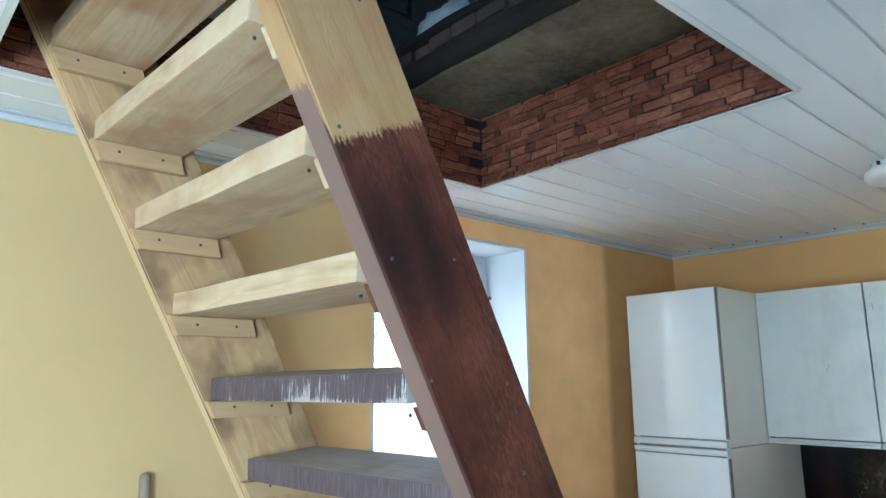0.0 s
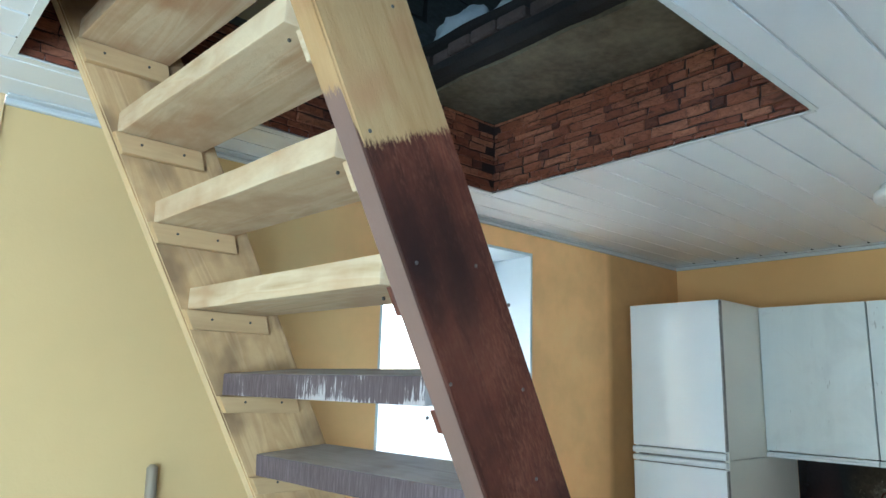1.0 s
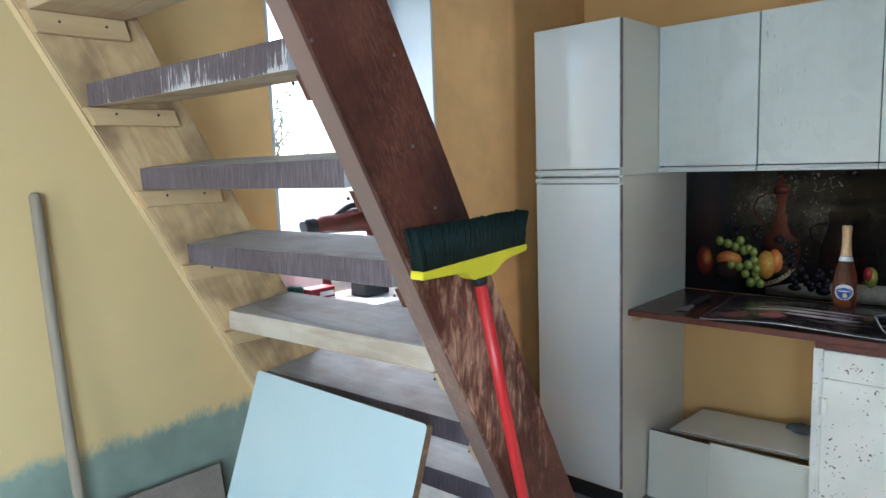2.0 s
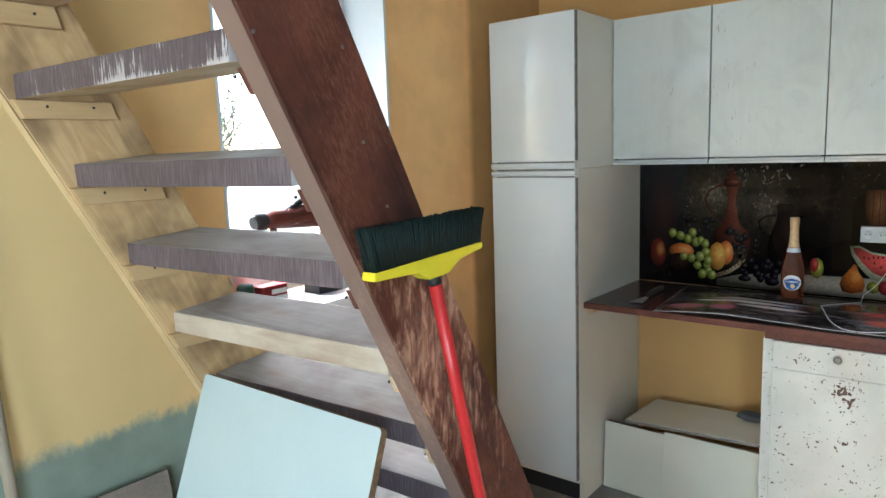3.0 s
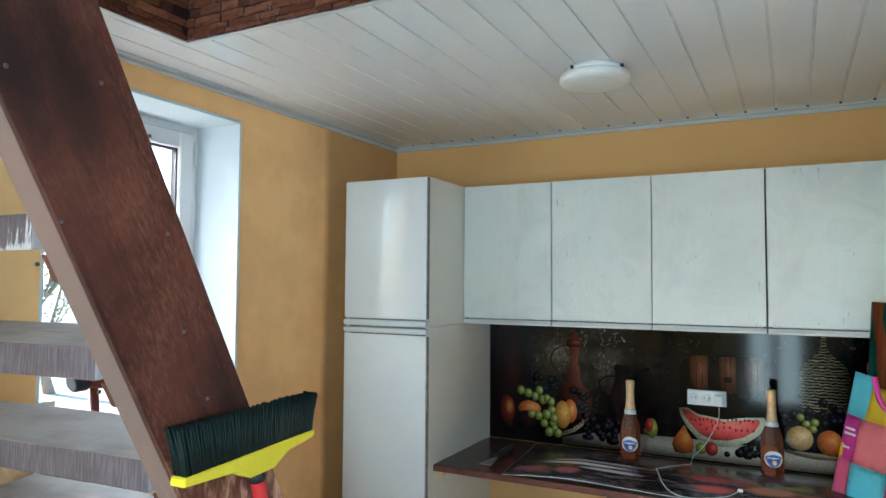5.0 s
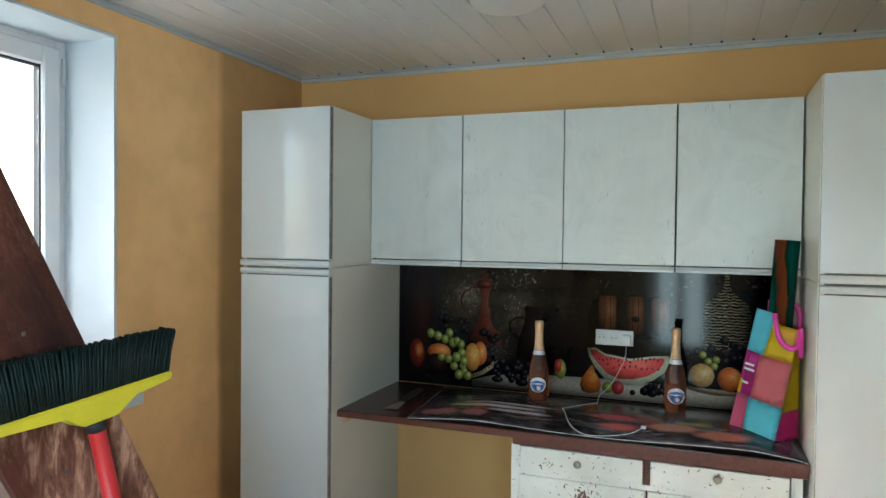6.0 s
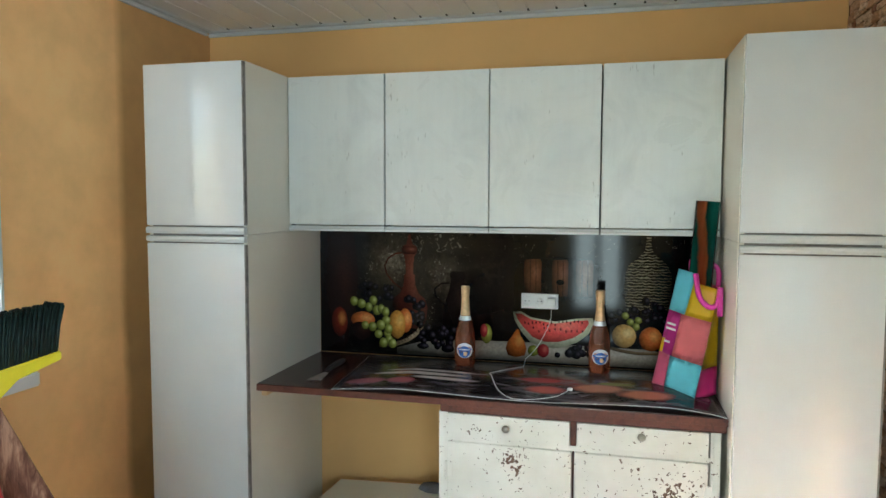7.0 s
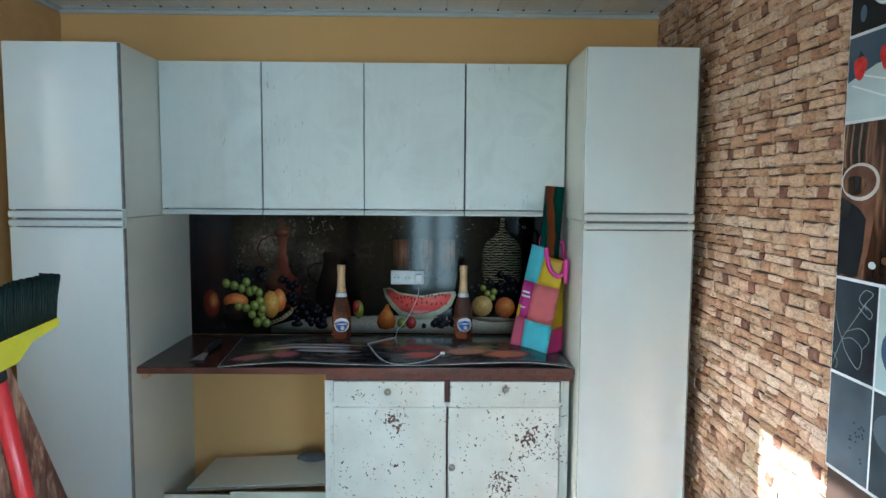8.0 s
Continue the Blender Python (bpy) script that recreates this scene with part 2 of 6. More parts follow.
def brushed_tread(name, worn):
    """The sawn edge of a tread: thin purple-brown stain over pale wood, scraped along the saw marks."""
    m, n, l, p = nodes(name)
    v, raw, fine = wood_nodes(n, l, (0.56, 0.53, 0.53), (0.40, 0.35, 0.35), (0, 0, 90), knots=False)
    cut = noisef(n, l, coords(n, l, (1, 300, 20)), 1.0, 3, 0.6)
    patch = noisef(n, l, coords(n, l), 6, 4, 0.6)
    gen = put(n, l, "ShaderNodeSeparateXYZ", {0: n.new("ShaderNodeTexCoord").outputs["Generated"]})
    rim = put(n, l, "ShaderNodeMath", {0: put(n, l, "ShaderNodeMath", {0: gen.outputs[2], 1: 0.5}, operation="SUBTRACT").outputs[0]}, operation="ABSOLUTE").outputs[0]
    rim = put(n, l, "ShaderNodeMapRange", {0: rim, 1: 0.30, 2: 0.5, 3: 0.0, 4: 0.16}).outputs[0]
    end = put(n, l, "ShaderNodeMapRange", {0: gen.outputs[1], 1: 0.75, 2: 0.0, 3: -0.10, 4: 0.10}).outputs[0]
    k = put(n, l, "ShaderNodeMath", {0: cut, 1: 0.75, 2: patch}, operation="MULTIPLY_ADD").outputs[0]
    for extra in (rim, end):
        k = put(n, l, "ShaderNodeMath", {0: k, 1: extra}, operation="ADD").outputs[0]
    stain = ramp(n, l, put(n, l, "ShaderNodeMath", {0: patch, 1: 0.6, 2: cut}, operation="MULTIPLY_ADD").outputs[0], [(0.58, (0.056, 0.034, 0.038)), (0.80, (0.088, 0.060, 0.068)), (1.0, (0.145, 0.108, 0.122))])
    bare = ramp(n, l, k, [(0.98 - worn, (0.04, 0.04, 0.04)), (1.05 - worn, (0.5, 0.5, 0.5)), (1.12 - worn, (0.95, 0.95, 0.95))])
    l.new(mixc(n, l, bare, stain, raw), p.inputs["Base Color"])
    p.inputs["Roughness"].default_value = 0.6
    bumped(n, l, p, cut, 0.5, 0.003)
    return m


m_tread_edge = brushed_tread("brushed_tread", -0.09)
m_tread_worn = brushed_tread("worn_brushed_tread", 0.0)


def painted_wall(name, color, low=None, line=0.0, light_tones=()):
    m, n, l, p = nodes(name)
    v = coords(n, l)
    broad, mid, grain = noisef(n, l, v, 0.9, 4), noisef(n, l, v, 6, 5, 0.6), noisef(n, l, v, 70, 4, 0.65)
    c = ramp(n, l, broad, [(0.3, dark(color, 0.93)), (0.7, dark(color, 1.04))])
    c = mixc(n, l, 0.3, c, ramp(n, l, mid, [(0.35, dark(color, 0.9)), (0.65, color)]))
    # Light and shade put into the paint: tones that take over along x.
    for tone, from_x, soft in light_tones:
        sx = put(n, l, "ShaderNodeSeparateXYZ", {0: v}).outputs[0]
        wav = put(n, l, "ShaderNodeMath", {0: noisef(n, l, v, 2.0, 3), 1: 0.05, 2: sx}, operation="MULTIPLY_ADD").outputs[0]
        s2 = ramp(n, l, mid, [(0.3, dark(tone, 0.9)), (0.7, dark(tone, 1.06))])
        c = mixc(n, l, put(n, l, "ShaderNodeMapRange", {0: wav, 1: from_x, 2: from_x + soft, 3: 0, 4: 1}).outputs[0], c, s2)
    if low:
        sep = put(n, l, "ShaderNodeSeparateXYZ", {0: v})
        wob = put(n, l, "ShaderNodeMath", {0: noisef(n, l, coords(n, l, (1, 1, 0.5)), 13, 8, 0.85), 1: 0.15, 2: sep.outputs[2]}, operation="MULTIPLY_ADD").outputs[0]
        g = ramp(n, l, mid, [(0.3, dark(low, 0.8)), (0.7, dark(low, 1.1))])
        k = put(n, l, "ShaderNodeMapRange", {0: wob, 1: line + 0.100, 2: line + 0.060, 3: 0, 4: 1}).outputs[0]
        k = put(n, l, "ShaderNodeMath", {0: k, 1: put(n, l, "ShaderNodeMapRange", {0: sep.outputs[0], 1: 1.5, 2: 1.52, 3: 1, 4: 0}).outputs[0]}, operation="MULTIPLY").outputs[0]
        c = mixc(n, l, k, c, g)
    l.new(c, p.inputs["Base Color"])
    p.inputs["Roughness"].default_value = 0.75
    bumped(n, l, p, grain, 0.12, 0.004)
    return m


YELLOW, WARM_BOUNCE, OCHRE = (0.68, 0.475, 0.21), (0.98, 0.60, 0.25), (0.80, 0.465, 0.17)
m_wall = painted_wall("yellow_paint", YELLOW)
m_wall_ochre = painted_wall("ochre_paint", OCHRE)
# Second tone paints in orange bounce light; third paints in shade near the corner.
m_wall_low = painted_wall("yellow_paint_green_base", YELLOW, (0.26, 0.30, 0.23), 0.835, ((WARM_BOUNCE, 0.95, 0.45), ((0.66, 0.37, 0.135), 2.62, 0.05)))
m_peach = painted_wall("peach_paint", (0.76, 0.52, 0.27))
m_white_plaster = painted_wall("white_reveal", (0.68, 0.75, 0.78))
m_pvc = plain("white_pvc_panel", (0.80, 0.82, 0.83), 0.16, vary=0.03, scale=1.5, bump=0.01)
m_trim = plain("grey_pvc_trim", (0.60, 0.61, 0.60), 0.20, vary=0.06, bump=0.01)
m_joint_pvc = plain("grey_plank_joint", (0.60, 0.62, 0.63), 0.4, vary=0.06)
m_laminate = plain("white_laminate", (0.74, 0.76, 0.745), 0.11, vary=0.05, scale=2.2, bump=0.012, fine=260, coat=0.3)
def scuffed(name, color, rough):
    """White laminate with greasy smudges, faint upright streaks and a few short scratches."""
    m, n, l, p = nodes(name)
    v = coords(n, l)
    smudge, streak = noisef(n, l, v, 4.5, 5, 0.65, 0.8), noisef(n, l, coords(n, l, (1, 34, 2.2)), 1.5, 4, 0.6)
    c = ramp(n, l, smudge, [(0.34, dark(color, 0.90)), (0.52, color), (0.7, dark(color, 1.03))])
    c = mixc(n, l, 0.10, c, ramp(n, l, streak, [(0.35, dark(color, 0.82)), (0.6, dark(color, 1.03))]))
    mark = put(n, l, "ShaderNodeMath", {0: noisef(n, l, coords(n, l, (1, 130, 26)), 1.0, 2, 0.5), 1: noisef(n, l, v, 7, 2)}, operation="ADD").outputs[0]
    c = mixc(n, l, ramp(n, l, put(n, l, "ShaderNodeMath", {0: mark, 1: 0.5}, operation="MULTIPLY").outputs[0], [(0.655, (0, 0, 0)), (0.68, (0.6, 0.6, 0.6))]), c, (0.33, 0.32, 0.28))
    l.new(c, p.inputs["Base Color"])
    l.new(put(n, l, "ShaderNodeMapRange", {0: smudge, 1: 0.35, 2: 0.65, 3: rough + 0.14, 4: rough}).outputs[0], p.inputs["Roughness"])
    bumped(n, l, p, noisef(n, l, v, 180, 3), 0.02)
    return m


m_satin = scuffed("satin_white_laminate", (0.73, 0.755, 0.715), 0.27)
m_cream = plain("cream_laminate", (0.72, 0.70, 0.60), 0.32, vary=0.05, scale=2.5, bump=0.02)
m_strip = plain("white_strip", (0.70, 0.72, 0.70), 0.25, vary=0.04)
m_groove = plain("dark_gap", (0.018, 0.018, 0.018), 0.7)
m_counter = plain("dark_brown_laminate", (0.062, 0.024, 0.019), 0.20, vary=0.4, scale=12, bump=0.03)
m_floor = plain("grey_floor", (0.25, 0.235, 0.21), 0.55, vary=0.25, scale=3, bump=0.08, fine=60)
m_frame = plain("white_window_pvc", (0.82, 0.83, 0.84), 0.25, vary=0.03, bump=0.01)
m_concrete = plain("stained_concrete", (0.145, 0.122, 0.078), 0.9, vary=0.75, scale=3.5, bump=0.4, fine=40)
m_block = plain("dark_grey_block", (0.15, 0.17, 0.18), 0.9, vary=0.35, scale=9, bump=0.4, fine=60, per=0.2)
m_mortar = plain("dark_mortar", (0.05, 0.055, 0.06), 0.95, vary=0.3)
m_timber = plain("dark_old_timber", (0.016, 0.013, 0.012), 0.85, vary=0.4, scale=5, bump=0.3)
m_oldbrick = plain("dusty_old_brick", (0.10, 0.068, 0.058), 0.9, vary=0.35, scale=12, bump=0.4, per=0.2)
m_stain_plain = wood("brown_stain", STAIN, STAIN_D, (0, 0, 0), 0.5, False)
m_knob_nail = plain("dull_nail", (0.16, 0.145, 0.135), 0.45, 0.7, vary=0.3, scale=80)
m_screw = plain("dark_screw", (0.10, 0.09, 0.08), 0.4, 0.8)
m_ply_dark = plain("dark_grey_cloth", (0.12, 0.12, 0.125), 0.9, vary=0.3, scale=20)
m_rag = plain("pale_grey_sack", (0.50, 0.55, 0.58), 0.8, vary=0.2, scale=9)
m_tarp = plain("blue_plastic_sheet", (0.03, 0.45, 0.85), 0.3, vary=0.4, scale=14, bump=0.2, fine=25)


def stone_print(name, cols, joint=False):
    """Split-stone cladding: each piece its own tone, with veins and grain."""
    m, n, l, p = nodes(name)
    geo, info = n.new("ShaderNodeNewGeometry"), n.new("ShaderNodeObjectInfo")
    v = geo.outputs["Position"]
    r = put(n, l, "ShaderNodeMath", {0: geo.outputs["Random Per Island"], 1: info.outputs["Random"]}, operation="ADD").outputs[0]
    r = put(n, l, "ShaderNodeMath", {0: r}, operation="FRACT").outputs[0]
    c = ramp(n, l, r, [(i / (len(cols) - 1), q) for i, q in enumerate(cols)])
    a = noisef(n, l, put(n, l, "ShaderNodeMapping", {"Vector": v, "Scale": (1, 1, 2.2)}).outputs[0], 17, 4, 0.6, 1.6)
    b = noisef(n, l, put(n, l, "ShaderNodeMapping", {"Vector": v, "Scale": (1, 1, 2)}).outputs[0], 60, 4, 0.7)
    c = mixc(n, l, 0.8, c, ramp(n, l, a, [(0.30, (0.34, 0.25, 0.18)), (0.42, (0.86, 0.80, 0.74)), (0.58, (1.0, 0.98, 0.94)), (0.70, (1.28, 1.26, 1.20))]), "MULTIPLY")
    for size, far in ((13, 0.012), (27, 0.014)):
        crack = noisef(n, l, put(n, l, "ShaderNodeMapping", {"Vector": v, "Scale": (1, 1, 1.8), "Location": (size, 0, 0)}).outputs[0], size, 2, 0.5, 0.6)
        c = mixc(n, l, 0.75, c, ramp(n, l, crack, [(0.5 - far, (1, 1, 1)), (0.5, (0.30, 0.22, 0.16)), (0.5 + far, (1, 1, 1))]), "MULTIPLY")
    c = mixc(n, l, 0.22, c, ramp(n, l, b, [(0.36, (0.45, 0.36, 0.28)), (0.62, (1.3, 1.28, 1.22))]), "MULTIPLY")
    l.new(c, p.inputs["Base Color"])
    p.inputs["Roughness"].default_value = 0.6
    bumped(n, l, p, a, 0.4, 0.006)
    return m


TONES = "ptbd"                             # pale, tan, brown, dark
m_stone = {k: stone_print(k + "_tan_stone", c) for k, c in zip(TONES, (
    [(0.720, 0.496, 0.344), (0.760, 0.584, 0.440), (0.656, 0.432, 0.280)], [(0.640, 0.408, 0.256), (0.704, 0.480, 0.320), (0.560, 0.328, 0.192)],
    [(0.512, 0.276, 0.152), (0.608, 0.368, 0.216), (0.448, 0.224, 0.112)], [(0.272, 0.116, 0.072), (0.368, 0.168, 0.104)]))}
m_redstone = {k: stone_print(k + "_brown_stone", c) for k, c in zip(TONES, (
    [(0.252, 0.090, 0.045), (0.312, 0.124, 0.066)], [(0.204, 0.065, 0.031), (0.252, 0.087, 0.043)],
    [(0.156, 0.043, 0.020), (0.204, 0.062, 0.030)], [(0.078, 0.022, 0.012), (0.114, 0.034, 0.018)]))}
m_joint = plain("stone_joint", (0.055, 0.026, 0.014), 0.8, vary=0.3)
m_redjoint = plain("brown_stone_joint", (0.022, 0.010, 0.007), 0.8, vary=0.3)


# ---- mesh tools ----
def box(bm, a, b, bevel=0.0, seg=1, m=None):
    vs = bmesh.ops.create_cube(bm, size=1.0)["verts"]
    s = [abs(q - w) for w, q in zip(a, b)]
    c = [(q + w) / 2 for w, q in zip(a, b)]
    for v in vs:
        v.co = Vector((v.co.x * s[0] + c[0], v.co.y * s[1] + c[1], v.co.z * s[2] + c[2]))
    out = list(vs)
    if bevel:
        es = list({e for v in vs for e in v.link_edges})
        got = bmesh.ops.bevel(bm, geom=es, offset=bevel, segments=seg, affect="EDGES", profile=0.7)
        out = list({v for f in got["faces"] for v in f.verts} | {v for v in vs if v.is_valid})
    if m is not None:
        bmesh.ops.transform(bm, matrix=m, verts=out)
    return out


def boxes(*specs, bevel=0.0):
    bm = bmesh.new()
    for a, b in specs:
        box(bm, a, b, bevel)
    return bm


def prism(bm, pts, axis, lo, hi):
    """A flat outline, extruded along an axis (0, 1 or 2) from lo to hi. pts: the other two coordinates in order."""
    def place(p, w):
        q = list(p)
        q.insert(axis, w)
        return q
    bot = [bm.verts.new(place(p, lo)) for p in pts]
    top = [bm.verts.new(place(p, hi)) for p in pts]
    k = len(pts)
    faces = [bm.faces.new(bot), bm.faces.new(top[::-1])]
    for i in range(k):
        faces.append(bm.faces.new((bot[i], top[i], top[(i + 1) % k], bot[(i + 1) % k])))
    bmesh.ops.recalc_face_normals(bm, faces=faces)
    return bot + top


def lathe(bm, prof, seg=32, m=None, closed=True):
    rings = []
    for r, z in prof:
        rings.append([bm.verts.new((r * math.cos(2 * math.pi * i / seg), r * math.sin(2 * math.pi * i / seg), z)) for i in range(seg)])
    fs = []
    for a, b in zip(rings, rings[1:]):
        for i in range(seg):
            fs.append(bm.faces.new((a[i], a[(i + 1) % seg], b[(i + 1) % seg], b[i])))
    if closed:
        fs += [bm.faces.new(rings[0][::-1]), bm.faces.new(rings[-1])]
    for f in fs:
        f.smooth = True
    vs = [v for r in rings for v in r]
    if m is not None:
        bmesh.ops.transform(bm, matrix=m, verts=vs)
    bmesh.ops.recalc_face_normals(bm, faces=fs)
    return vs


def tube(bm, pts, r, seg=10):
    """A round rod along points; r is a radius or one for each point."""
    pts = [Vector(p) for p in pts]
    rs = r if isinstance(r, (list, tuple)) else [r] * len(pts)
    rings, side = [], None
    for i, p in enumerate(pts):
        d = (pts[min(i + 1, len(pts) - 1)] - pts[max(i - 1, 0)]).normalized()
        if side is None:
            side = d.orthogonal().normalized()
        side = (side - d * side.dot(d)).normalized()
        up = d.cross(side)
        rings.append([bm.verts.new(p + (side * math.cos(a) + up * math.sin(a)) * rs[i]) for a in (2 * math.pi * j / seg for j in range(seg))])
    fs = [bm.faces.new(rings[0][::-1]), bm.faces.new(rings[-1])]
    for a, b in zip(rings, rings[1:]):
        for j in range(seg):
            f = bm.faces.new((a[j], a[(j + 1) % seg], b[(j + 1) % seg], b[j]))
            f.smooth = True
            fs.append(f)
    bmesh.ops.recalc_face_normals(bm, faces=fs)


def mesh_of(name, bm, material):
    me = bpy.data.meshes.new(name)
    bm.to_mesh(me)
    bm.free()
    for m in material if isinstance(material, (list, tuple)) else [material]:
        me.materials.append(m)
    return me


def thing(name, base, label, category, group="", kind=""):
    """An empty at the thing's base that parents its parts."""
    ob = new(name)
    ob.empty_display_size = 0.05
    ob.matrix_basis = Matrix.Translation(base)
    return tagged(ob, label, category, group, kind)


def part(name, bm, material, parent, label=""):
    """Links a bmesh, in the place's own coordinates, as one mesh object under a thing or a part."""
    ob = new(name, mesh_of(name, bm, material))
    ob.parent = parent
    if parent.type == "EMPTY":
        ob.matrix_parent_inverse = parent.matrix_basis.inverted()
    elif parent.get("own_place"):
        ob.matrix_parent_inverse = parent.matrix_basis.inverted()
    return tagged(ob, label)


def solid(name, bm, material, label, category="", kind="", group=""):
    """A thing or piece of the setting that is one mesh."""
    return tagged(new(name, mesh_of(name, bm, material)), label, category, group, kind)


def setting(name, bm, material, label, category=""):
    return solid(name, bm, material, label, category or name.split("_")[0], "structure")


# ---- structure ----
T = 0.42
floor = setting("floor", boxes(((XB - 0.3, YS - 0.2, -0.12), (XK + 0.2, YW + T, 0))), m_floor, "worn grey painted floor", "floor")
setting("wall_east", boxes(((XK, YS - 0.2, 0), (XK + 0.2, YW + T, 3.0))), m_wall_ochre, "orange-yellow painted kitchen wall", "wall")
bm = bmesh.new()
for a, b in (((0.09, 0), (WIN[0], 3.0)), ((WIN[1], 0), (XK, 3.0)), ((WIN[0], 0), (WIN[1], WIN[2] - 0.049)), ((WIN[0], WIN[3]), (WIN[1], 3.0))):
    box(bm, (a[0], YW, a[1]), (b[0], YW + T, b[1]))
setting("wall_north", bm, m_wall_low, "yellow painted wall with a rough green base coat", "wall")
setting("wall_pilaster", boxes(((XB, YW - 0.012, 0), (0.088, YW + T, ZC))), m_peach, "peach painted wall beside the yellow one", "wall")
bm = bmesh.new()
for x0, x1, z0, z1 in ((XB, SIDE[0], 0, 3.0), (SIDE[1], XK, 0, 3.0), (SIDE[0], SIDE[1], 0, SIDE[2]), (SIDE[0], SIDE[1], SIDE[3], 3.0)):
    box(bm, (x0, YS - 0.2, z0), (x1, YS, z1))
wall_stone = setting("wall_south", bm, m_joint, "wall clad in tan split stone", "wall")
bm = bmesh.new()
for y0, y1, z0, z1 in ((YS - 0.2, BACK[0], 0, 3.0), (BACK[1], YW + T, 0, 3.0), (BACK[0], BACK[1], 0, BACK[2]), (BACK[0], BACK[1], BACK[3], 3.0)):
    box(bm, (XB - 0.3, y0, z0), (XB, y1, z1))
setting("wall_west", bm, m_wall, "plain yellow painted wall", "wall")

# ceiling of grooved planks along x, with the stair opening left out
bm = bmesh.new()
PLANK, y = 0.118, 0.123 - 0.118 * 13
cuts = [YS]
while y < YW:
    if y > YS + 0.01:
        cuts.append(y)
    y += PLANK
cuts.append(YW)
for y0, y1 in zip(cuts, cuts[1:]):
    for lo, hi in ((y0, y1),):
        spans = [(XB, XK)]
        if lo < HOLE[3] and hi > HOLE[2]:
            spans = [(XB, HOLE[0]), (HOLE[1], XK)]
        for a, b in spans:
            box(bm, (a, lo + 0.0034, ZC), (b, hi - 0.0034, ZC + 0.012), 0.0012)
        if lo < HOLE[2] < hi:
            box(bm, (HOLE[0], lo + 0.0034, ZC), (HOLE[1], HOLE[2], ZC + 0.012))
        if lo < HOLE[3] < hi:
            box(bm, (HOLE[0], HOLE[3], ZC), (HOLE[1], hi - 0.0034, ZC + 0.012))
for a, b in (((XB, YS), (HOLE[0] - 0.01, YW)), ((HOLE[1] + 0.01, YS), (XK, YW)), ((HOLE[0] - 0.01, YS), (HOLE[1] + 0.01, HOLE[2] - 0.01)), ((HOLE[0] - 0.01, HOLE[3] + 0.01), (HOLE[1] + 0.01, YW))):
    old = set(bm.faces)
    box(bm, (*a, ZC + 0.005), (*b, ZC + 0.05))
    for f in bm.faces:
        if f not in old:
            f.material_index = 1
# Dark ticks added over the plank gaps' ends, where there is only shade.
for y in cuts[1:-1]:
    old = set(bm.faces)
    box(bm, (XK - 0.052, y - 0.005, ZC - 0.0012), (XK - 0.036, y + 0.004, ZC + 0.004))
    for f in bm.faces:
        if f not in old:
            f.material_index = 2
setting("ceiling", bm, [m_pvc, m_joint_pvc, m_groove], "glossy white plastic plank ceiling", "ceiling")


def cornice(name, a, b, inward):
    """A stepped plastic edge strip under the ceiling from a to b along a wall."""
    along = (Vector(b) - Vector(a))
    bm = bmesh.new()
    prof = [(0.001, 0.0), (0.030, 0.0), (0.030, -0.003), (0.026, -0.005), (0.010, -0.006), (0.010, -0.010), (0.013, -0.013), (0.013, -0.020), (0.009, -0.023), (0.001, -0.023)]
    rows = []
    for end in (Vector(a), Vector(b)):
        rows.append([bm.verts.new(end + Vector(inward) * d + Vector((0, 0, z - 0.001))) for d, z in prof])
    k = len(prof)
    fs = [bm.faces.new(rows[0]), bm.faces.new(rows[1][::-1])]
    fs += [bm.faces.new((rows[0][i], rows[1][i], rows[1][(i + 1) % k], rows[0][(i + 1) % k])) for i in range(k)]
    bmesh.ops.recalc_face_normals(bm, faces=fs)
    return setting(name, bm, m_trim, "grey-white plastic edge strip under the ceiling", "trim")


cornice("trim_north", (0.09, YW, ZC), (XK - 0.036, YW, ZC), (0, -1, 0))
cornice("trim_east", (XK, YS + 0.002, ZC), (XK, YW - 0.001, ZC), (-1, 0, 0))
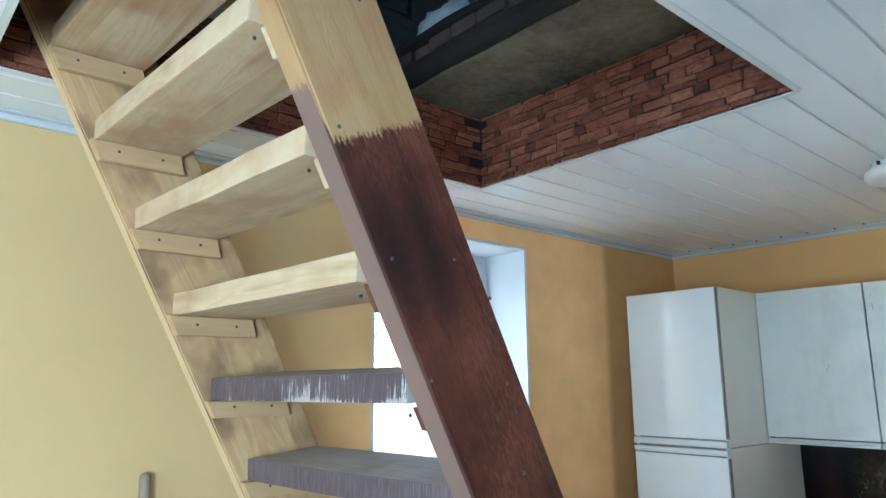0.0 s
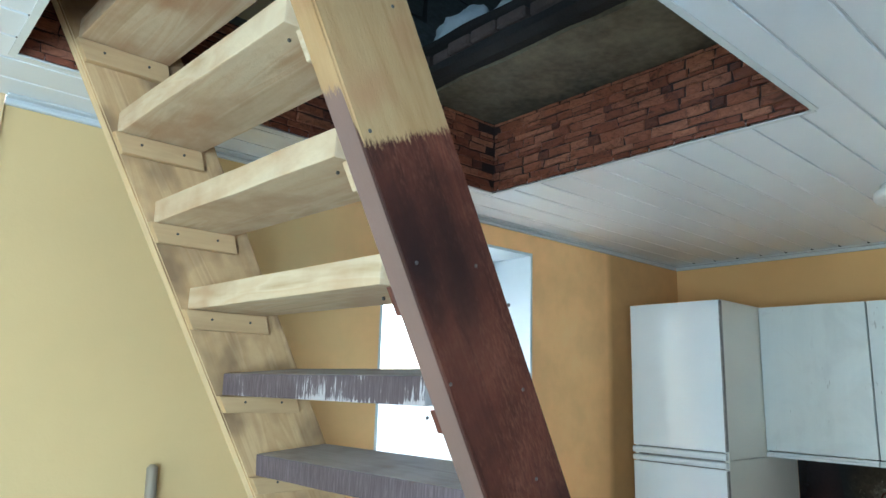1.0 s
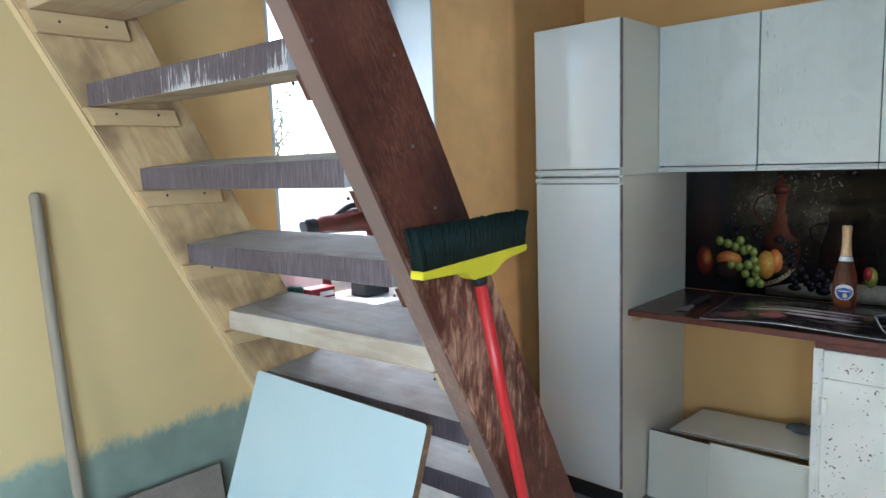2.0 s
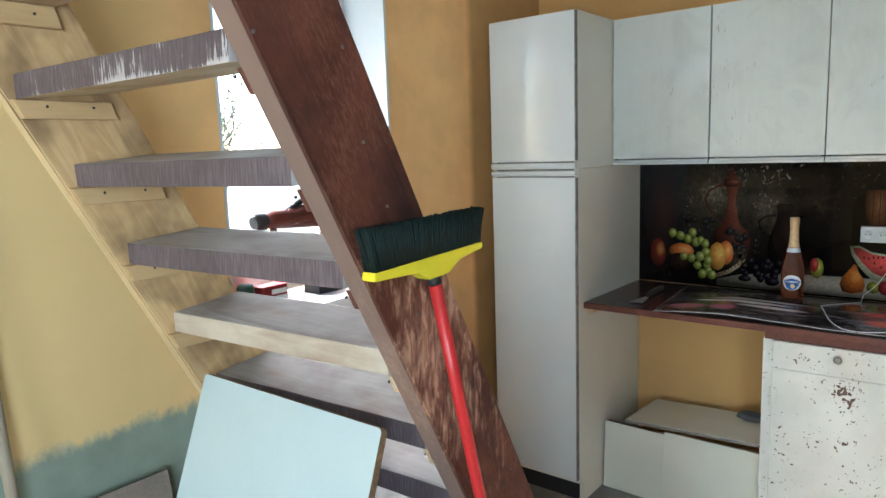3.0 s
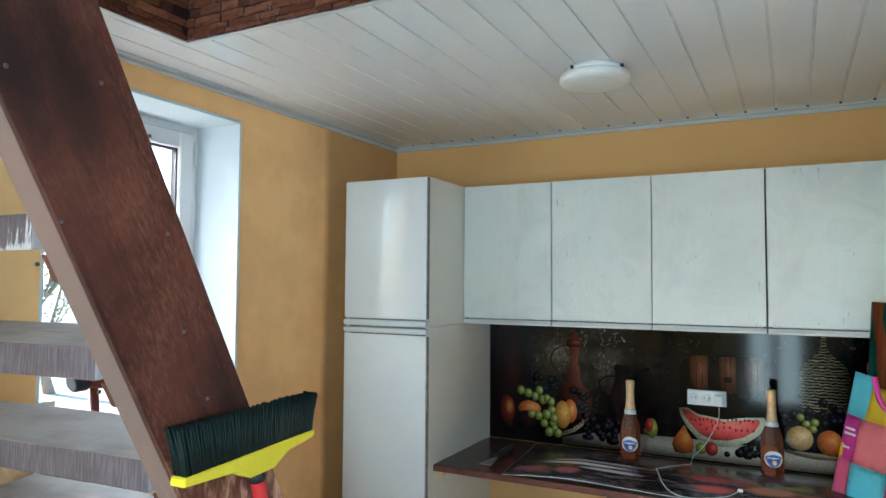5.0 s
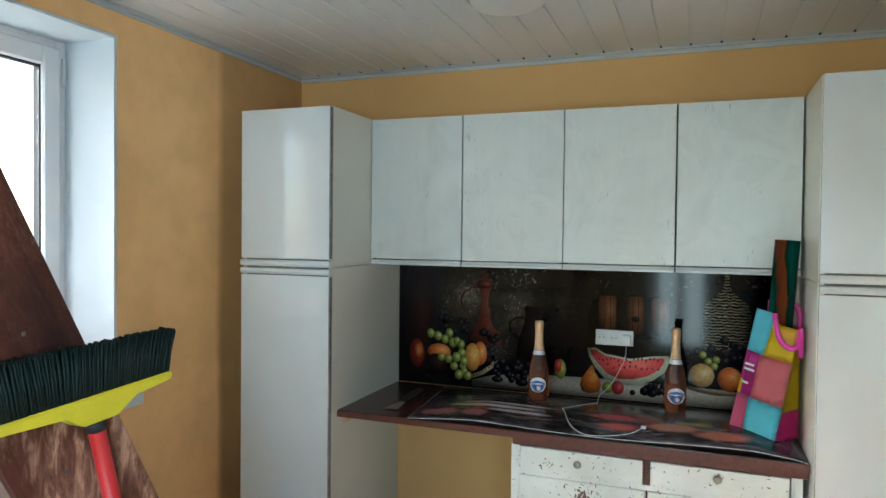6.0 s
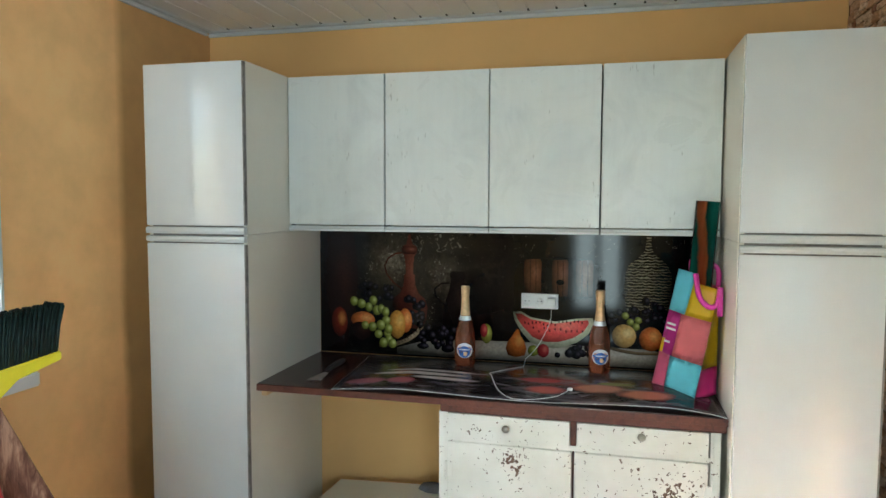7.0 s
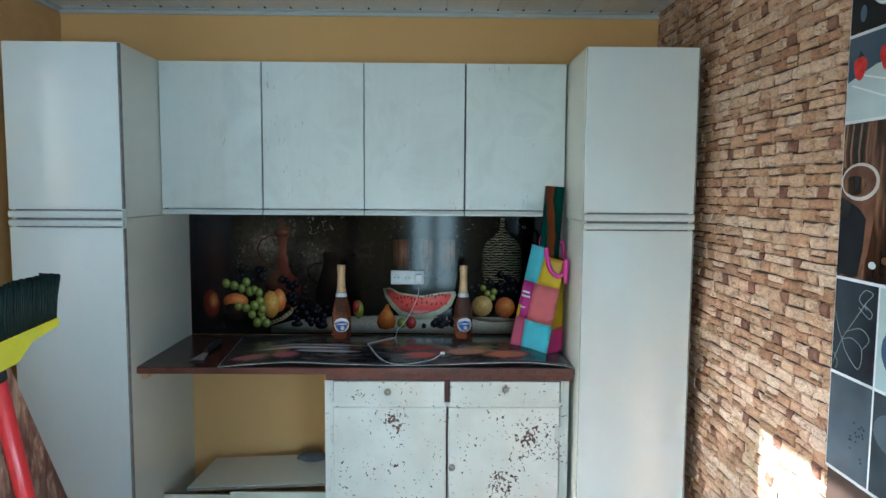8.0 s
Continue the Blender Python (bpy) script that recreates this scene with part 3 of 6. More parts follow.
# ---- window ----
def window(name, x0, x1, z0, z1, y):
    w = thing(name, ((x0 + x1) / 2, y, z0), "white plastic window in a white plastered reveal", "window", kind="structure")
    f = 0.055
    bm = bmesh.new()
    for a, b in (((x0, z0), (x0 + f, z1)), ((x1 - f, z0), (x1, z1)), ((x0 + f, z0), (x1 - f, z0 + f)), ((x0 + f, z1 - f), (x1 - f, z1))):
        box(bm, (a[0], y, a[1]), (b[0], y + 0.06, b[1]), 0.004)
    part("window_frame", bm, m_frame, w)
    bm = bmesh.new()
    x0, x1, z0, z1, s = x0 + f - 0.01, x1 - f + 0.01, z0 + f - 0.01, z1 - f + 0.01, 0.07
    for a, b in (((x0, z0), (x0 + s, z1)), ((x1 - s, z0), (x1, z1)), ((x0 + s, z0), (x1 - s, z0 + s)), ((x0 + s, z1 - s), (x1 - s, z1))):
        box(bm, (a[0], y - 0.015, a[1]), (b[0], y + 0.05, b[1]), 0.006)
    part("sash", bm, m_frame, w)
    bm = bmesh.new()
    g = s - 0.004
    for a, b in (((x0 + g, z0 + g), (x0 + s + 0.006, z1 - g)), ((x1 - s - 0.006, z0 + g), (x1 - g, z1 - g)), ((x0 + s, z0 + g), (x1 - s, z0 + s + 0.006)), ((x0 + s, z1 - s - 0.006), (x1 - s, z1 - g))):
        box(bm, (a[0], y + 0.0, a[1]), (b[0], y + 0.03, b[1]))
    part("gasket", bm, m_groove, w, "dark rubber gasket")
    pane = part("pane", boxes(((x0 + s - 0.002, y + 0.012, z0 + s - 0.002), (x1 - s + 0.002, y + 0.018, z1 - s + 0.002))), m_glass, w)
    pane.visible_shadow = False
    bm = bmesh.new()
    box(bm, (x1 + 0.012, y - 0.012, z1 - 0.13), (x1 + 0.026, y + 0.002, z1 - 0.03), 0.003)
    part("hinge", bm, m_frame, w)
    return w


def glass(name, color=(1, 1, 1), rough=0.0):
    m, n, l, p = nodes(name)
    p.inputs["Base Color"].default_value = (*color, 1)
    p.inputs["Transmission Weight"].default_value, p.inputs["Roughness"].default_value, p.inputs["IOR"].default_value = 1.0, rough, 1.45
    return m


m_glass = glass("clear_glass")
YF = YW + 0.236
window("window_1", WIN[0] - 0.005, WIN[1] + 0.005, WIN[2] + 0.01, WIN[3] + 0.005, YF)
bm = bmesh.new()
box(bm, (WIN[0] + 0.001, YW - 0.0, WIN[2]), (WIN[0] + 0.012, YF, WIN[3]))
box(bm, (WIN[1] - 0.012, YW - 0.0, WIN[2]), (WIN[1] - 0.001, YF, WIN[3]))
box(bm, (WIN[0] + 0.012, YW - 0.0, WIN[3] - 0.012), (WIN[1] - 0.012, YF, WIN[3] - 0.001))
for v in bm.verts:
    v.co.y += 0.001 if v.co.y < YW + 0.01 else 0
setting("window_reveal", bm, m_white_plaster, "white painted window reveal", "reveal")
bm = bmesh.new()
prism(bm, [(WIN[0] - 0.07, YW - 0.055), (WIN[1] + 0.075, YW - 0.055), (WIN[1] + 0.075, YW - 0.001), (WIN[1] - 0.001, YW - 0.001), (WIN[1] - 0.001, YF), (WIN[0] + 0.001, YF), (WIN[0] + 0.001, YW - 0.001), (WIN[0] - 0.07, YW - 0.001)], 2, WIN[2] - 0.048, WIN[2])
bmesh.ops.bevel(bm, geom=list(bm.edges), offset=0.005, segments=2, affect="EDGES")
setting("window_sill", bm, m_frame, "white plastic window sill", "sill")

# openings behind the camera's first place, unseen and assumed from the light
def rear_frame(name, axis, at, lo, hi, z0, z1, label):
    w = thing(name, (at, (lo + hi) / 2, z0) if axis == 0 else ((lo + hi) / 2, at, z0), label, "window", kind="structure")
    bm = bmesh.new()
    mid = (lo + hi) / 2
    for a, b, c, d in ((lo, lo + 0.08, z0, z1), (hi - 0.08, hi, z0, z1), (lo + 0.08, hi - 0.08, z0, z0 + 0.08), (lo + 0.08, hi - 0.08, z1 - 0.08, z1), (mid - 0.05, mid + 0.05, z0 + 0.08, z1 - 0.08)):
        if axis == 0:
            box(bm, (at - 0.03, a, c), (at + 0.03, b, d), 0.004)
        else:
            box(bm, (a, at - 0.03, c), (b, at + 0.03, d), 0.004)
    part("window_frame", bm, m_frame, w)


rear_frame("assumed_rear_glazing", 0, XB - 0.07, BACK[0], BACK[1], BACK[2], BACK[3], "unseen white framed glazed opening assumed in the rear wall")
rear_frame("assumed_side_window", 1, YS - 0.07, SIDE[0], SIDE[1], SIDE[2], SIDE[3], "unseen white plastic window added to the stone wall")

# ---- stairs ----
LX, LS = 0.315, 0.520                 # rear edge of a stringer: x = LX + LS * (2.31 - z)
STEP_X, STEP_Z, TRX, TRZ, TH, TD = 0.0996, 0.1863, 0.263, 2.304, 0.050, 0.190
YR, YL = 0.327, 1.079                 # outer face of one stringer, inner face of the other
SW, ST = 0.213, 0.055
stair = thing("staircase", (1.2, 0.7, 0), "steep open wooden staircase, half raw pine, half stained brown", "staircase")


def stringer(y0, y1, back, wide):
    bm = bmesh.new()
    z1, z0 = ZA + 0.06, 0.002
    xa = lambda z: back + LS * (2.31 - z)  # noqa: E731
    vs = prism(bm, [(xa(z0), z0), (xa(z0) + wide, z0), (xa(z1) + wide, z1), (xa(z1), z1)], 1, y0, y1)
    bmesh.ops.bevel(bm, geom=list(bm.edges), offset=0.004, segments=2, affect="EDGES")
    return bm


# Rear-facing faces take the second, paler pine; the sides keep the shade-toned one.
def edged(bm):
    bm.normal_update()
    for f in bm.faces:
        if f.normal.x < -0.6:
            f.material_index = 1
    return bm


part("stringer", stringer(YR, YR + ST, LX, SW), m_stringer, stair, "brown-stained stringer, raw pine near the top")
part("stringer", edged(stringer(YL, YL + 0.04, 0.246, 0.252)), [m_aged_shaded, m_pine_slope], stair, "raw pine stringer")
for x, z in ((0.422, 2.151), (0.522, 1.963), (0.650, 1.976), (0.453, 2.370), (0.731, 1.918), (0.769, 1.775), (0.805, 1.625), (0.856, 1.514), (0.922, 1.306), (0.600, 1.780)):
    bm = bmesh.new()
    lathe(bm, [(0.0034, -0.001), (0.0034, 0.0006), (0.002, 0.0009)], 10, Matrix.Translation((x, YR, z)) @ pose(0, 0, 0, 90))
    part("nail", bm, m_knob_nail, stair, "dull nail head")
random.seed(5)
for i in range(-2, 12):
    x, z = TRX + STEP_X * i, TRZ - STEP_Z * i
    bm = bmesh.new()
    box(bm, (x, YR + ST + 0.001, z), (x + TD, YL - 0.001, z + TH), 0.004, 2)
    bmesh.ops.subdivide_edges(bm, edges=[e for e in bm.edges if e.calc_length() > 0.5], cuts=14)
    for v in bm.verts:
        v.co.x += 0.034 * (YL - v.co.y) / (YL - YR - ST)
        if i > 2:
            v.co.z += 0.018 * (v.co.x - x) / TD - 0.005
        if v.co.x < x + 0.05:
            v.co.x += 0.004 * noise.noise((v.co.y * 5, i * 3.1, v.co.z * 9))
    bm.normal_update()
    mats = m_pale_tread if i <= 2 or i == 6 else [m_dusty, m_tread_edge]
    bm.faces.ensure_lookup_table()
    for f in bm.faces:
        if i > 2 and f.normal.x < -0.6:
            f.material_index = 1 if i not in (6,) else 0
    if i == 6:
        mats = [m_sawn, m_dusty]
        for f in bm.faces:
            f.material_index = 1 if f.normal.z > 0.6 else 0
    if 2 < i and i != 6:
        mats = [m_dusty, m_tread_worn if i == 3 else m_tread_edge, m_pale_tread]
        for f in bm.faces:
            if f.normal.z < -0.6:
                f.material_index = 2 if i < 6 else 0
    lab = "raw pine tread" if i <= 2 else "dusty tread with a thinly stained sawn edge"
    part("tread", bm, mats, stair, lab)
    for side, (y0, y1) in enumerate(((YL - 0.022, YL - 0.0015), (YR + ST + 0.0015, YR + ST + 0.013))):
        if z < 0.2:
            continue
        bm = bmesh.new()
        back = (0.246 if side == 0 else LX) + 0.003
        hi_, lo_ = z - (0.001 if i < 3 else 0.007), z - 0.045
        far = x + TD + (0.034 if side else 0.0) - 0.004
        prism(bm, [(back + LS * (2.31 - hi_), hi_), (far, hi_), (far + 0.012, lo_), (back + LS * (2.31 - lo_), lo_)], 1, y0, y1)
        bmesh.ops.bevel(bm, geom=list(bm.edges), offset=0.0015, segments=1, affect="EDGES")
        cl = part("cleat", bm, m_cleat if side == 0 else m_pale_tread if i < 2 or i > 5 else m_stain_plain, stair, "raw pine cleat" if side == 0 or i < 2 else "stained cleat")
        for dx in (0.05, 0.145):
            bm = bmesh.new()
            m = Matrix.Translation((x + dx, y0 if side == 0 else y1, z - 0.02)) @ pose(0, 0, 0, 90 if side == 0 else -90)
            lathe(bm, [(0.0032, -0.001), (0.0032, 0.0008), (0.002, 0.001)], 8, m)
            part("screw", bm, m_screw, cl, "dark screw head")


# ---- kitchen: tall cabinets ----
XF, XU, XCT, ZCT = 2.58, 2.933, 2.646, 0.929


def tall_cabinet(y0, y1, label, back=XK - 0.004):
    c = thing("tall_cabinet", ((XF + back) / 2, (y0 + y1) / 2, 0), label, "cabinet", "tall kitchen cabinets")
    zt, t = 2.161, 0.018
    for yy in (y0, y1 - t):
        bm = bmesh.new()
        prism(bm, [(XF + 0.019, 0.10), (XF + 0.055, 0.10), (XF + 0.055, 0.0), (back, 0.0), (back, 1.5125), (XF + 0.019, 1.5125)], 1, yy, yy + t)
        part("side_panel", bm, m_cream, c, "cream side panel")
        part("upper_side_panel", boxes(((XF + 0.019, yy, 1.5145), (back, yy + t, zt)), bevel=0.001), m_cream, c, "cream upper side panel")
    part("top_panel", boxes(((XF + 0.019, y0 + t, zt - t), (back, y1 - t, zt))), m_cream, c)
    part("bottom_panel", boxes(((XF + 0.019, y0 + t, 0.10), (back, y1 - t, 0.118))), m_cream, c)
    part("back_panel", boxes(((back - 0.006, y0 + t, 0.118), (back, y1 - t, zt - t))), m_cream, c)
    part("plinth", boxes(((XF + 0.06, y0 + t, 0.0), (XF + 0.076, y1 - t, 0.10))), m_groove, c, "dark recessed plinth")
    for z0, z1 in ((0.118, 1.478), (1.546, zt - 0.001)):
        bm = bmesh.new()
        box(bm, (XF, y0 + 0.002, z0), (XF + 0.018, y1 - 0.002, z1), 0.0025, 2)
        d = part("door", bm, m_laminate, c, "glossy white laminate door")
        edge = bmesh.new()
        box(edge, (XF - 0.0006, y0 - 0.0004, z0 + 0.003), (XF + 0.017, y0 + 0.0055, z1 - 0.003))
        part("edge_band", edge, m_edge, d, "chipped grey edge band")
    # two pull strips with a gap between the doors
    for z0, z1 in ((1.4815, 1.5070), (1.5130, 1.5415)):
        bm = bmesh.new()
        prism(bm, [(XF + 0.016, z0), (XF - 0.004, z0 + 0.002), (XF - 0.008, (z0 + z1) / 2), (XF - 0.004, z1 - 0.002), (XF + 0.016, z1)], 1, y0 + 0.002, y1 - 0.002)
        part("handle_strip", bm, m_strip, c, "white plastic pull strip")
    # Closing panel coloured dark for the shade in the gap.
    part("gap_panel", boxes(((XF + 0.0165, y0 + t, 1.470), (XF + 0.0185, y1 - t, 1.555))), m_edge, c, "dark panel standing in for the shaded gap behind the pull strips")
    return c


m_edge = plain("chipped_edge", (0.24, 0.22, 0.20), 0.6, vary=0.5, scale=40)
tall_cabinet(0.862, 1.29, "tall glossy white laminate cabinet beside the window wall")
tall_cabinet(-1.285, -0.862, "tall glossy white laminate cabinet beside the stone wall")


def wall_cabinet(y0, y1, gap):
    c = thing("wall_cabinet", ((XU + XK) / 2, (y0 + y1) / 2, 1.516), "white laminate wall cabinet hung over the worktop", "cabinet", "wall cabinets")
    z0, z1, t = 1.516, 2.158, 0.016
    back = XK - 0.002
    for yy in (y0 + 0.001, y1 - t - 0.001):
        part("side_panel", boxes(((XU + 0.030, yy, z0 + 0.004), (back, yy + t, z1))), m_cream, c, "cream side panel")
        # Dark strip put in for the shade between neighbouring doors.
        part("front_edge", boxes(((XU + 0.020, yy, z0 + 0.004), (XU + 0.0295, yy + t, z1 - 0.001))), m_groove, c, "dark strip standing in for the shade of the door gap")
    for zz in (z0 + 0.004, z1 - t):
        part("shelf_panel", boxes(((XU + 0.020, y0 + t + 0.001, zz), (back, y1 - t - 0.001, zz + t))), m_cream, c)
    bm = bmesh.new()
    box(bm, (XU, y0 + gap, z0 + 0.027), (XU + 0.018, y1 - 0.0022, z1), 0.002, 2)
    d = part("door", bm, m_satin, c, "white laminate door, faintly scuffed")
    bm = bmesh.new()
    prism(bm, [(XU + 0.016, z0), (XU - 0.006, z0 + 0.001), (XU - 0.008, z0 + 0.009), (XU - 0.003, z0 + 0.014), (XU + 0.001, z0 + 0.022), (XU + 0.016, z0 + 0.023)], 1, y0 + gap, y1 - 0.0022)
    part("handle_strip", bm, m_strip, d, "white plastic pull strip")
    return c


for k in range(4):
    wall_cabinet(0.43 - 0.43 * k, 0.86 - 0.43 * k, (0.004, 0.0018, 0.0042, 0.005)[k])

# ---- worktop, old base cabinet ----
bm = bmesh.new()
box(bm, (XCT, -0.860, ZCT - 0.028), (XK - 0.008, 0.884, ZCT), 0.004, 2)
for v in bm.verts:
    if v.co.y > 0.87 and v.co.x > XF + 0.019:
        v.co.y = 0.8585 if v.co.x > XCT + 0.02 else v.co.y
m_counter.node_tree.nodes["Principled BSDF"].inputs["Specular IOR Level"].default_value = 0.3
worktop = solid("worktop", bm, m_counter, "dark brown laminate worktop spanning between the tall cabinets", "worktop")
part("front_edge", boxes(((XCT - 0.0025, -0.859, ZCT - 0.027), (XCT - 0.0002, 0.883, ZCT - 0.003)), bevel=0.0008), m_stain_plain, worktop, "worn brown front edge")
bm = bmesh.new()
box(bm, (XCT + 0.012, -0.858, ZCT - 0.056), (XCT + 0.05, 0.125, ZCT - 0.0285), 0.003)
solid("worktop_batten", bm, m_stain_plain, "rough brown wooden batten under the worktop edge", "batten")
bm = bmesh.new()
box(bm, (XCT + 0.03, 0.835, ZCT - 0.056), (XK - 0.05, 0.8595, ZCT - 0.0285), 0.003)
solid("support_batten", bm, m_pine_x, "raw wooden batten carrying the worktop's end", "batten")


PEELS = (((2.654, -0.15, 0.70), 0.07), ((2.654, -0.69, 0.63), 0.15), ((2.654, -0.56, 0.45), 0.09))


def peeling_paint():
    """White oil paint, flaked off to brown wood in clustered spots."""
    m, n, l, p = nodes("peeling_white_paint")
    v = coords(n, l)
    warp = put(n, l, "ShaderNodeVectorMath", {0: v, 1: put(n, l, "ShaderNodeVectorMath", {0: put(n, l, "ShaderNodeTexNoise", {"Vector": v, "Scale": 40.0}).outputs["Color"], 1: (0.03, 0.03, 0.03)}, operation="MULTIPLY").outputs[0]}, operation="ADD").outputs[0]
    spots = noisef(n, l, warp, 75, 2, 0.5)
    where = put(n, l, "ShaderNodeMath", {0: noisef(n, l, v, 9, 3, 0.6), 1: 0.45, 2: spots}, operation="MULTIPLY_ADD").outputs[0]
    for spot, size in PEELS:
        near = put(n, l, "ShaderNodeVectorMath", {0: v, 1: spot}, operation="DISTANCE").outputs["Value"]
        near = put(n, l, "ShaderNodeMapRange", {0: near, 1: size, 2: 0.0, 3: 0.0, 4: 0.20}).outputs[0]
        where = put(n, l, "ShaderNodeMath", {0: where, 1: near}, operation="ADD").outputs[0]
    chip = ramp(n, l, where, [(0.918, (0, 0, 0)), (0.926, (1, 1, 1))])
    paint = ramp(n, l, noisef(n, l, v, 5, 4), [(0.3, (0.66, 0.65, 0.58)), (0.7, (0.80, 0.79, 0.73))])
    bare = ramp(n, l, noisef(n, l, v, 30, 3), [(0.3, (0.06, 0.032, 0.02)), (0.7, (0.15, 0.08, 0.045))])
    l.new(mixc(n, l, chip, paint, bare), p.inputs["Base Color"])
    p.inputs["Roughness"].default_value = 0.45
    inv = put(n, l, "ShaderNodeMath", {0: 1.0, 1: chip}, operation="SUBTRACT").outputs[0]
    bumped(n, l, p, inv, 0.5, 0.004)
    return m


m_peel = peeling_paint()
m_knob = plain("worn_metal_knob", (0.42, 0.39, 0.33), 0.35, 0.9, vary=0.3, scale=30)
XBF, BY0, BY1, BZ = 2.666, -0.843, 0.132, 0.873
base = thing("base_cabinet", ((XBF + XK) / 2, (BY0 + BY1) / 2, 0), "old white-painted wooden base cabinet with flaking paint", "cabinet")
for yy in (BY0, BY1 - 0.025):
    part("side_panel", boxes(((XBF + 0.002, yy, 0.0), (XK - 0.05, yy + 0.025, BZ)), bevel=0.002), m_peel, base)
bm = boxes(((XBF + 0.01, BY0 + 0.025, 0.06), (XK - 0.05, BY1 - 0.025, 0.085)), ((XK - 0.062, BY0 + 0.025, 0.085), (XK - 0.05, BY1 - 0.025, BZ)), ((XBF + 0.004, BY0 + 0.025, 0.005), (XBF + 0.024, BY1 - 0.025, 0.06)))
part("carcass", bm, m_peel, base)
part("rail", boxes(((XBF - 0.002, BY0 + 0.025, 0.766), (XBF + 0.03, BY1 - 0.025, 0.784))), m_peel, base)
part("divider", boxes(((XBF + 0.002, -0.3655, 0.784), (XBF + 0.03, -0.346, BZ))), m_stain_plain, base, "bare brown divider between the drawers")
part("stile", boxes(((XBF + 0.002, -0.358, 0.085), (XBF + 0.03, -0.354, 0.766))), m_stain_plain, base)
for yy in (BY0 + 0.025, BY1 - 0.034):
    part("front_stile", boxes(((XBF - 0.001, yy, 0.06), (XBF + 0.03, yy + 0.009, BZ)) if yy < 0 else ((XBF - 0.001, yy, 0.06), (XBF + 0.03, yy + 0.009, BZ))), m_peel, base)


def knob(bm, y, z, x, r=0.014):
    m = Matrix.Translation((x, y, z)) @ pose(0, 0, 0, 0, -90, 0)
    lathe(bm, [(r * 0.45, 0.0), (r * 0.4, 0.012), (r * 0.95, 0.017), (r, 0.023), (r * 0.7, 0.028), (r * 0.2, 0.03)], 16, m)


for y0, y1, ky, kz in ((-0.346, 0.098, -0.120, 0.834), (-0.806, -0.3655, -0.585, 0.845)):
    bm = bmesh.new()
    box(bm, (XBF - 0.010, y0 + 0.003, 0.785), (XBF + 0.012, y1 - 0.003, BZ - 0.003), 0.004, 2)
    d = part("drawer", bm, m_peel, base)
    bm = bmesh.new()
    knob(bm, ky, kz, XBF - 0.010)
    part("knob", bm, m_knob, d, "worn metal knob")
for y0, y1, hy in ((-0.354, 0.098, 0.090), (-0.806, -0.358, -0.800)):
    bm = bmesh.new()
    box(bm, (XBF - 0.012, y0 + 0.003, 0.075), (XBF + 0.012, y1 - 0.003, 0.765), 0.004, 2)
    d = part("door", bm, m_peel, base)
    for z in (0.66, 0.2):
        bm = bmesh.new()
        box(bm, (XBF - 0.016, hy - 0.014, z - 0.032), (XBF - 0.010, hy + 0.010, z + 0.032), 0.001)
        tube(bm, [(XBF - 0.016, hy + 0.010, z - 0.032), (XBF - 0.016, hy + 0.010, z + 0.032)], 0.005, 8)
        part("hinge", bm, m_peel, d, "painted butt hinge")
bm = bmesh.new()
knob(bm, -0.375, 0.528, XBF - 0.012)
part("knob", bm, m_knob, d, "worn metal knob")

# ---- broom ----
m_yellow = plain("yellow_plastic", (0.78, 0.66, 0.02), 0.35, vary=0.1)
m_red = plain("red_plastic_handle", (0.60, 0.03, 0.03), 0.3, vary=0.15, scale=20)
m_bristle = plain("dark_green_bristle", (0.006, 0.017, 0.014), 0.6, vary=0.5, scale=60)
m_bristle.node_tree.nodes["Principled BSDF"].inputs["Specular IOR Level"].default_value = 0.25
broom = thing("broom", (1.30, 0.24, 0.0), "upturned broom with dark green bristles, yellow head, red handle", "broom")
YB = 0.311
bm = bmesh.new()
prism(bm, [(0.783, 1.394), (0.785, 1.408), (1.094, 1.424), (1.094, 1.411), (1.02, 1.400), (0.985, 1.378), (0.925, 1.374), (0.895, 1.392), (0.84, 1.393)], 1, YB - 0.017, YB + 0.015)
bmesh.ops.bevel(bm, geom=list(bm.edges), offset=0.002, segments=2, affect="EDGES")
head = part("head", bm, m_yellow, broom, "yellow plastic broom head")
bm = bmesh.new()
random.seed(3)
for i in range(80):
    for j in range(8):
        u = min(max(i / 79 + random.uniform(-0.006, 0.006), 0), 1)
        x0 = 0.792 + 0.296 * u
        z0 = 1.407 + 0.016 * u
        y0 = YB - 0.013 + 0.026 * j / 7
        lean = (u - 0.55) * 0.034 + random.uniform(-0.003, 0.003)
        top = Vector((x0 + lean, y0 + random.uniform(-0.002, 0.002), z0 + 0.074 - 0.006 * u + random.uniform(-0.0025, 0.0025)))
        tube(bm, [(x0, y0, z0 - 0.002), (x0 + lean * 0.4, y0, z0 + 0.035), top], [0.0026, 0.0028, 0.0020], 4)
part("bristles", bm, m_bristle, broom, "dark green bristles")
bm = bmesh.new()
hd = Vector((0.300, -0.05, -1.372))
tube(bm, [Vector((0.955, YB, 1.376)) + hd * k for k in (0.0, 0.012)], 0.0135, 14)
part("collar", bm, m_groove, broom, "dark collar")
bm = bmesh.new()
tube(bm, [Vector((0.955, YB, 1.376)) + hd * k for k in (0.008, 0.2, 0.4, 0.6, 0.8, 1.0)], 0.0125, 16)
part("handle", bm, m_red, broom, "red plastic-coated handle")

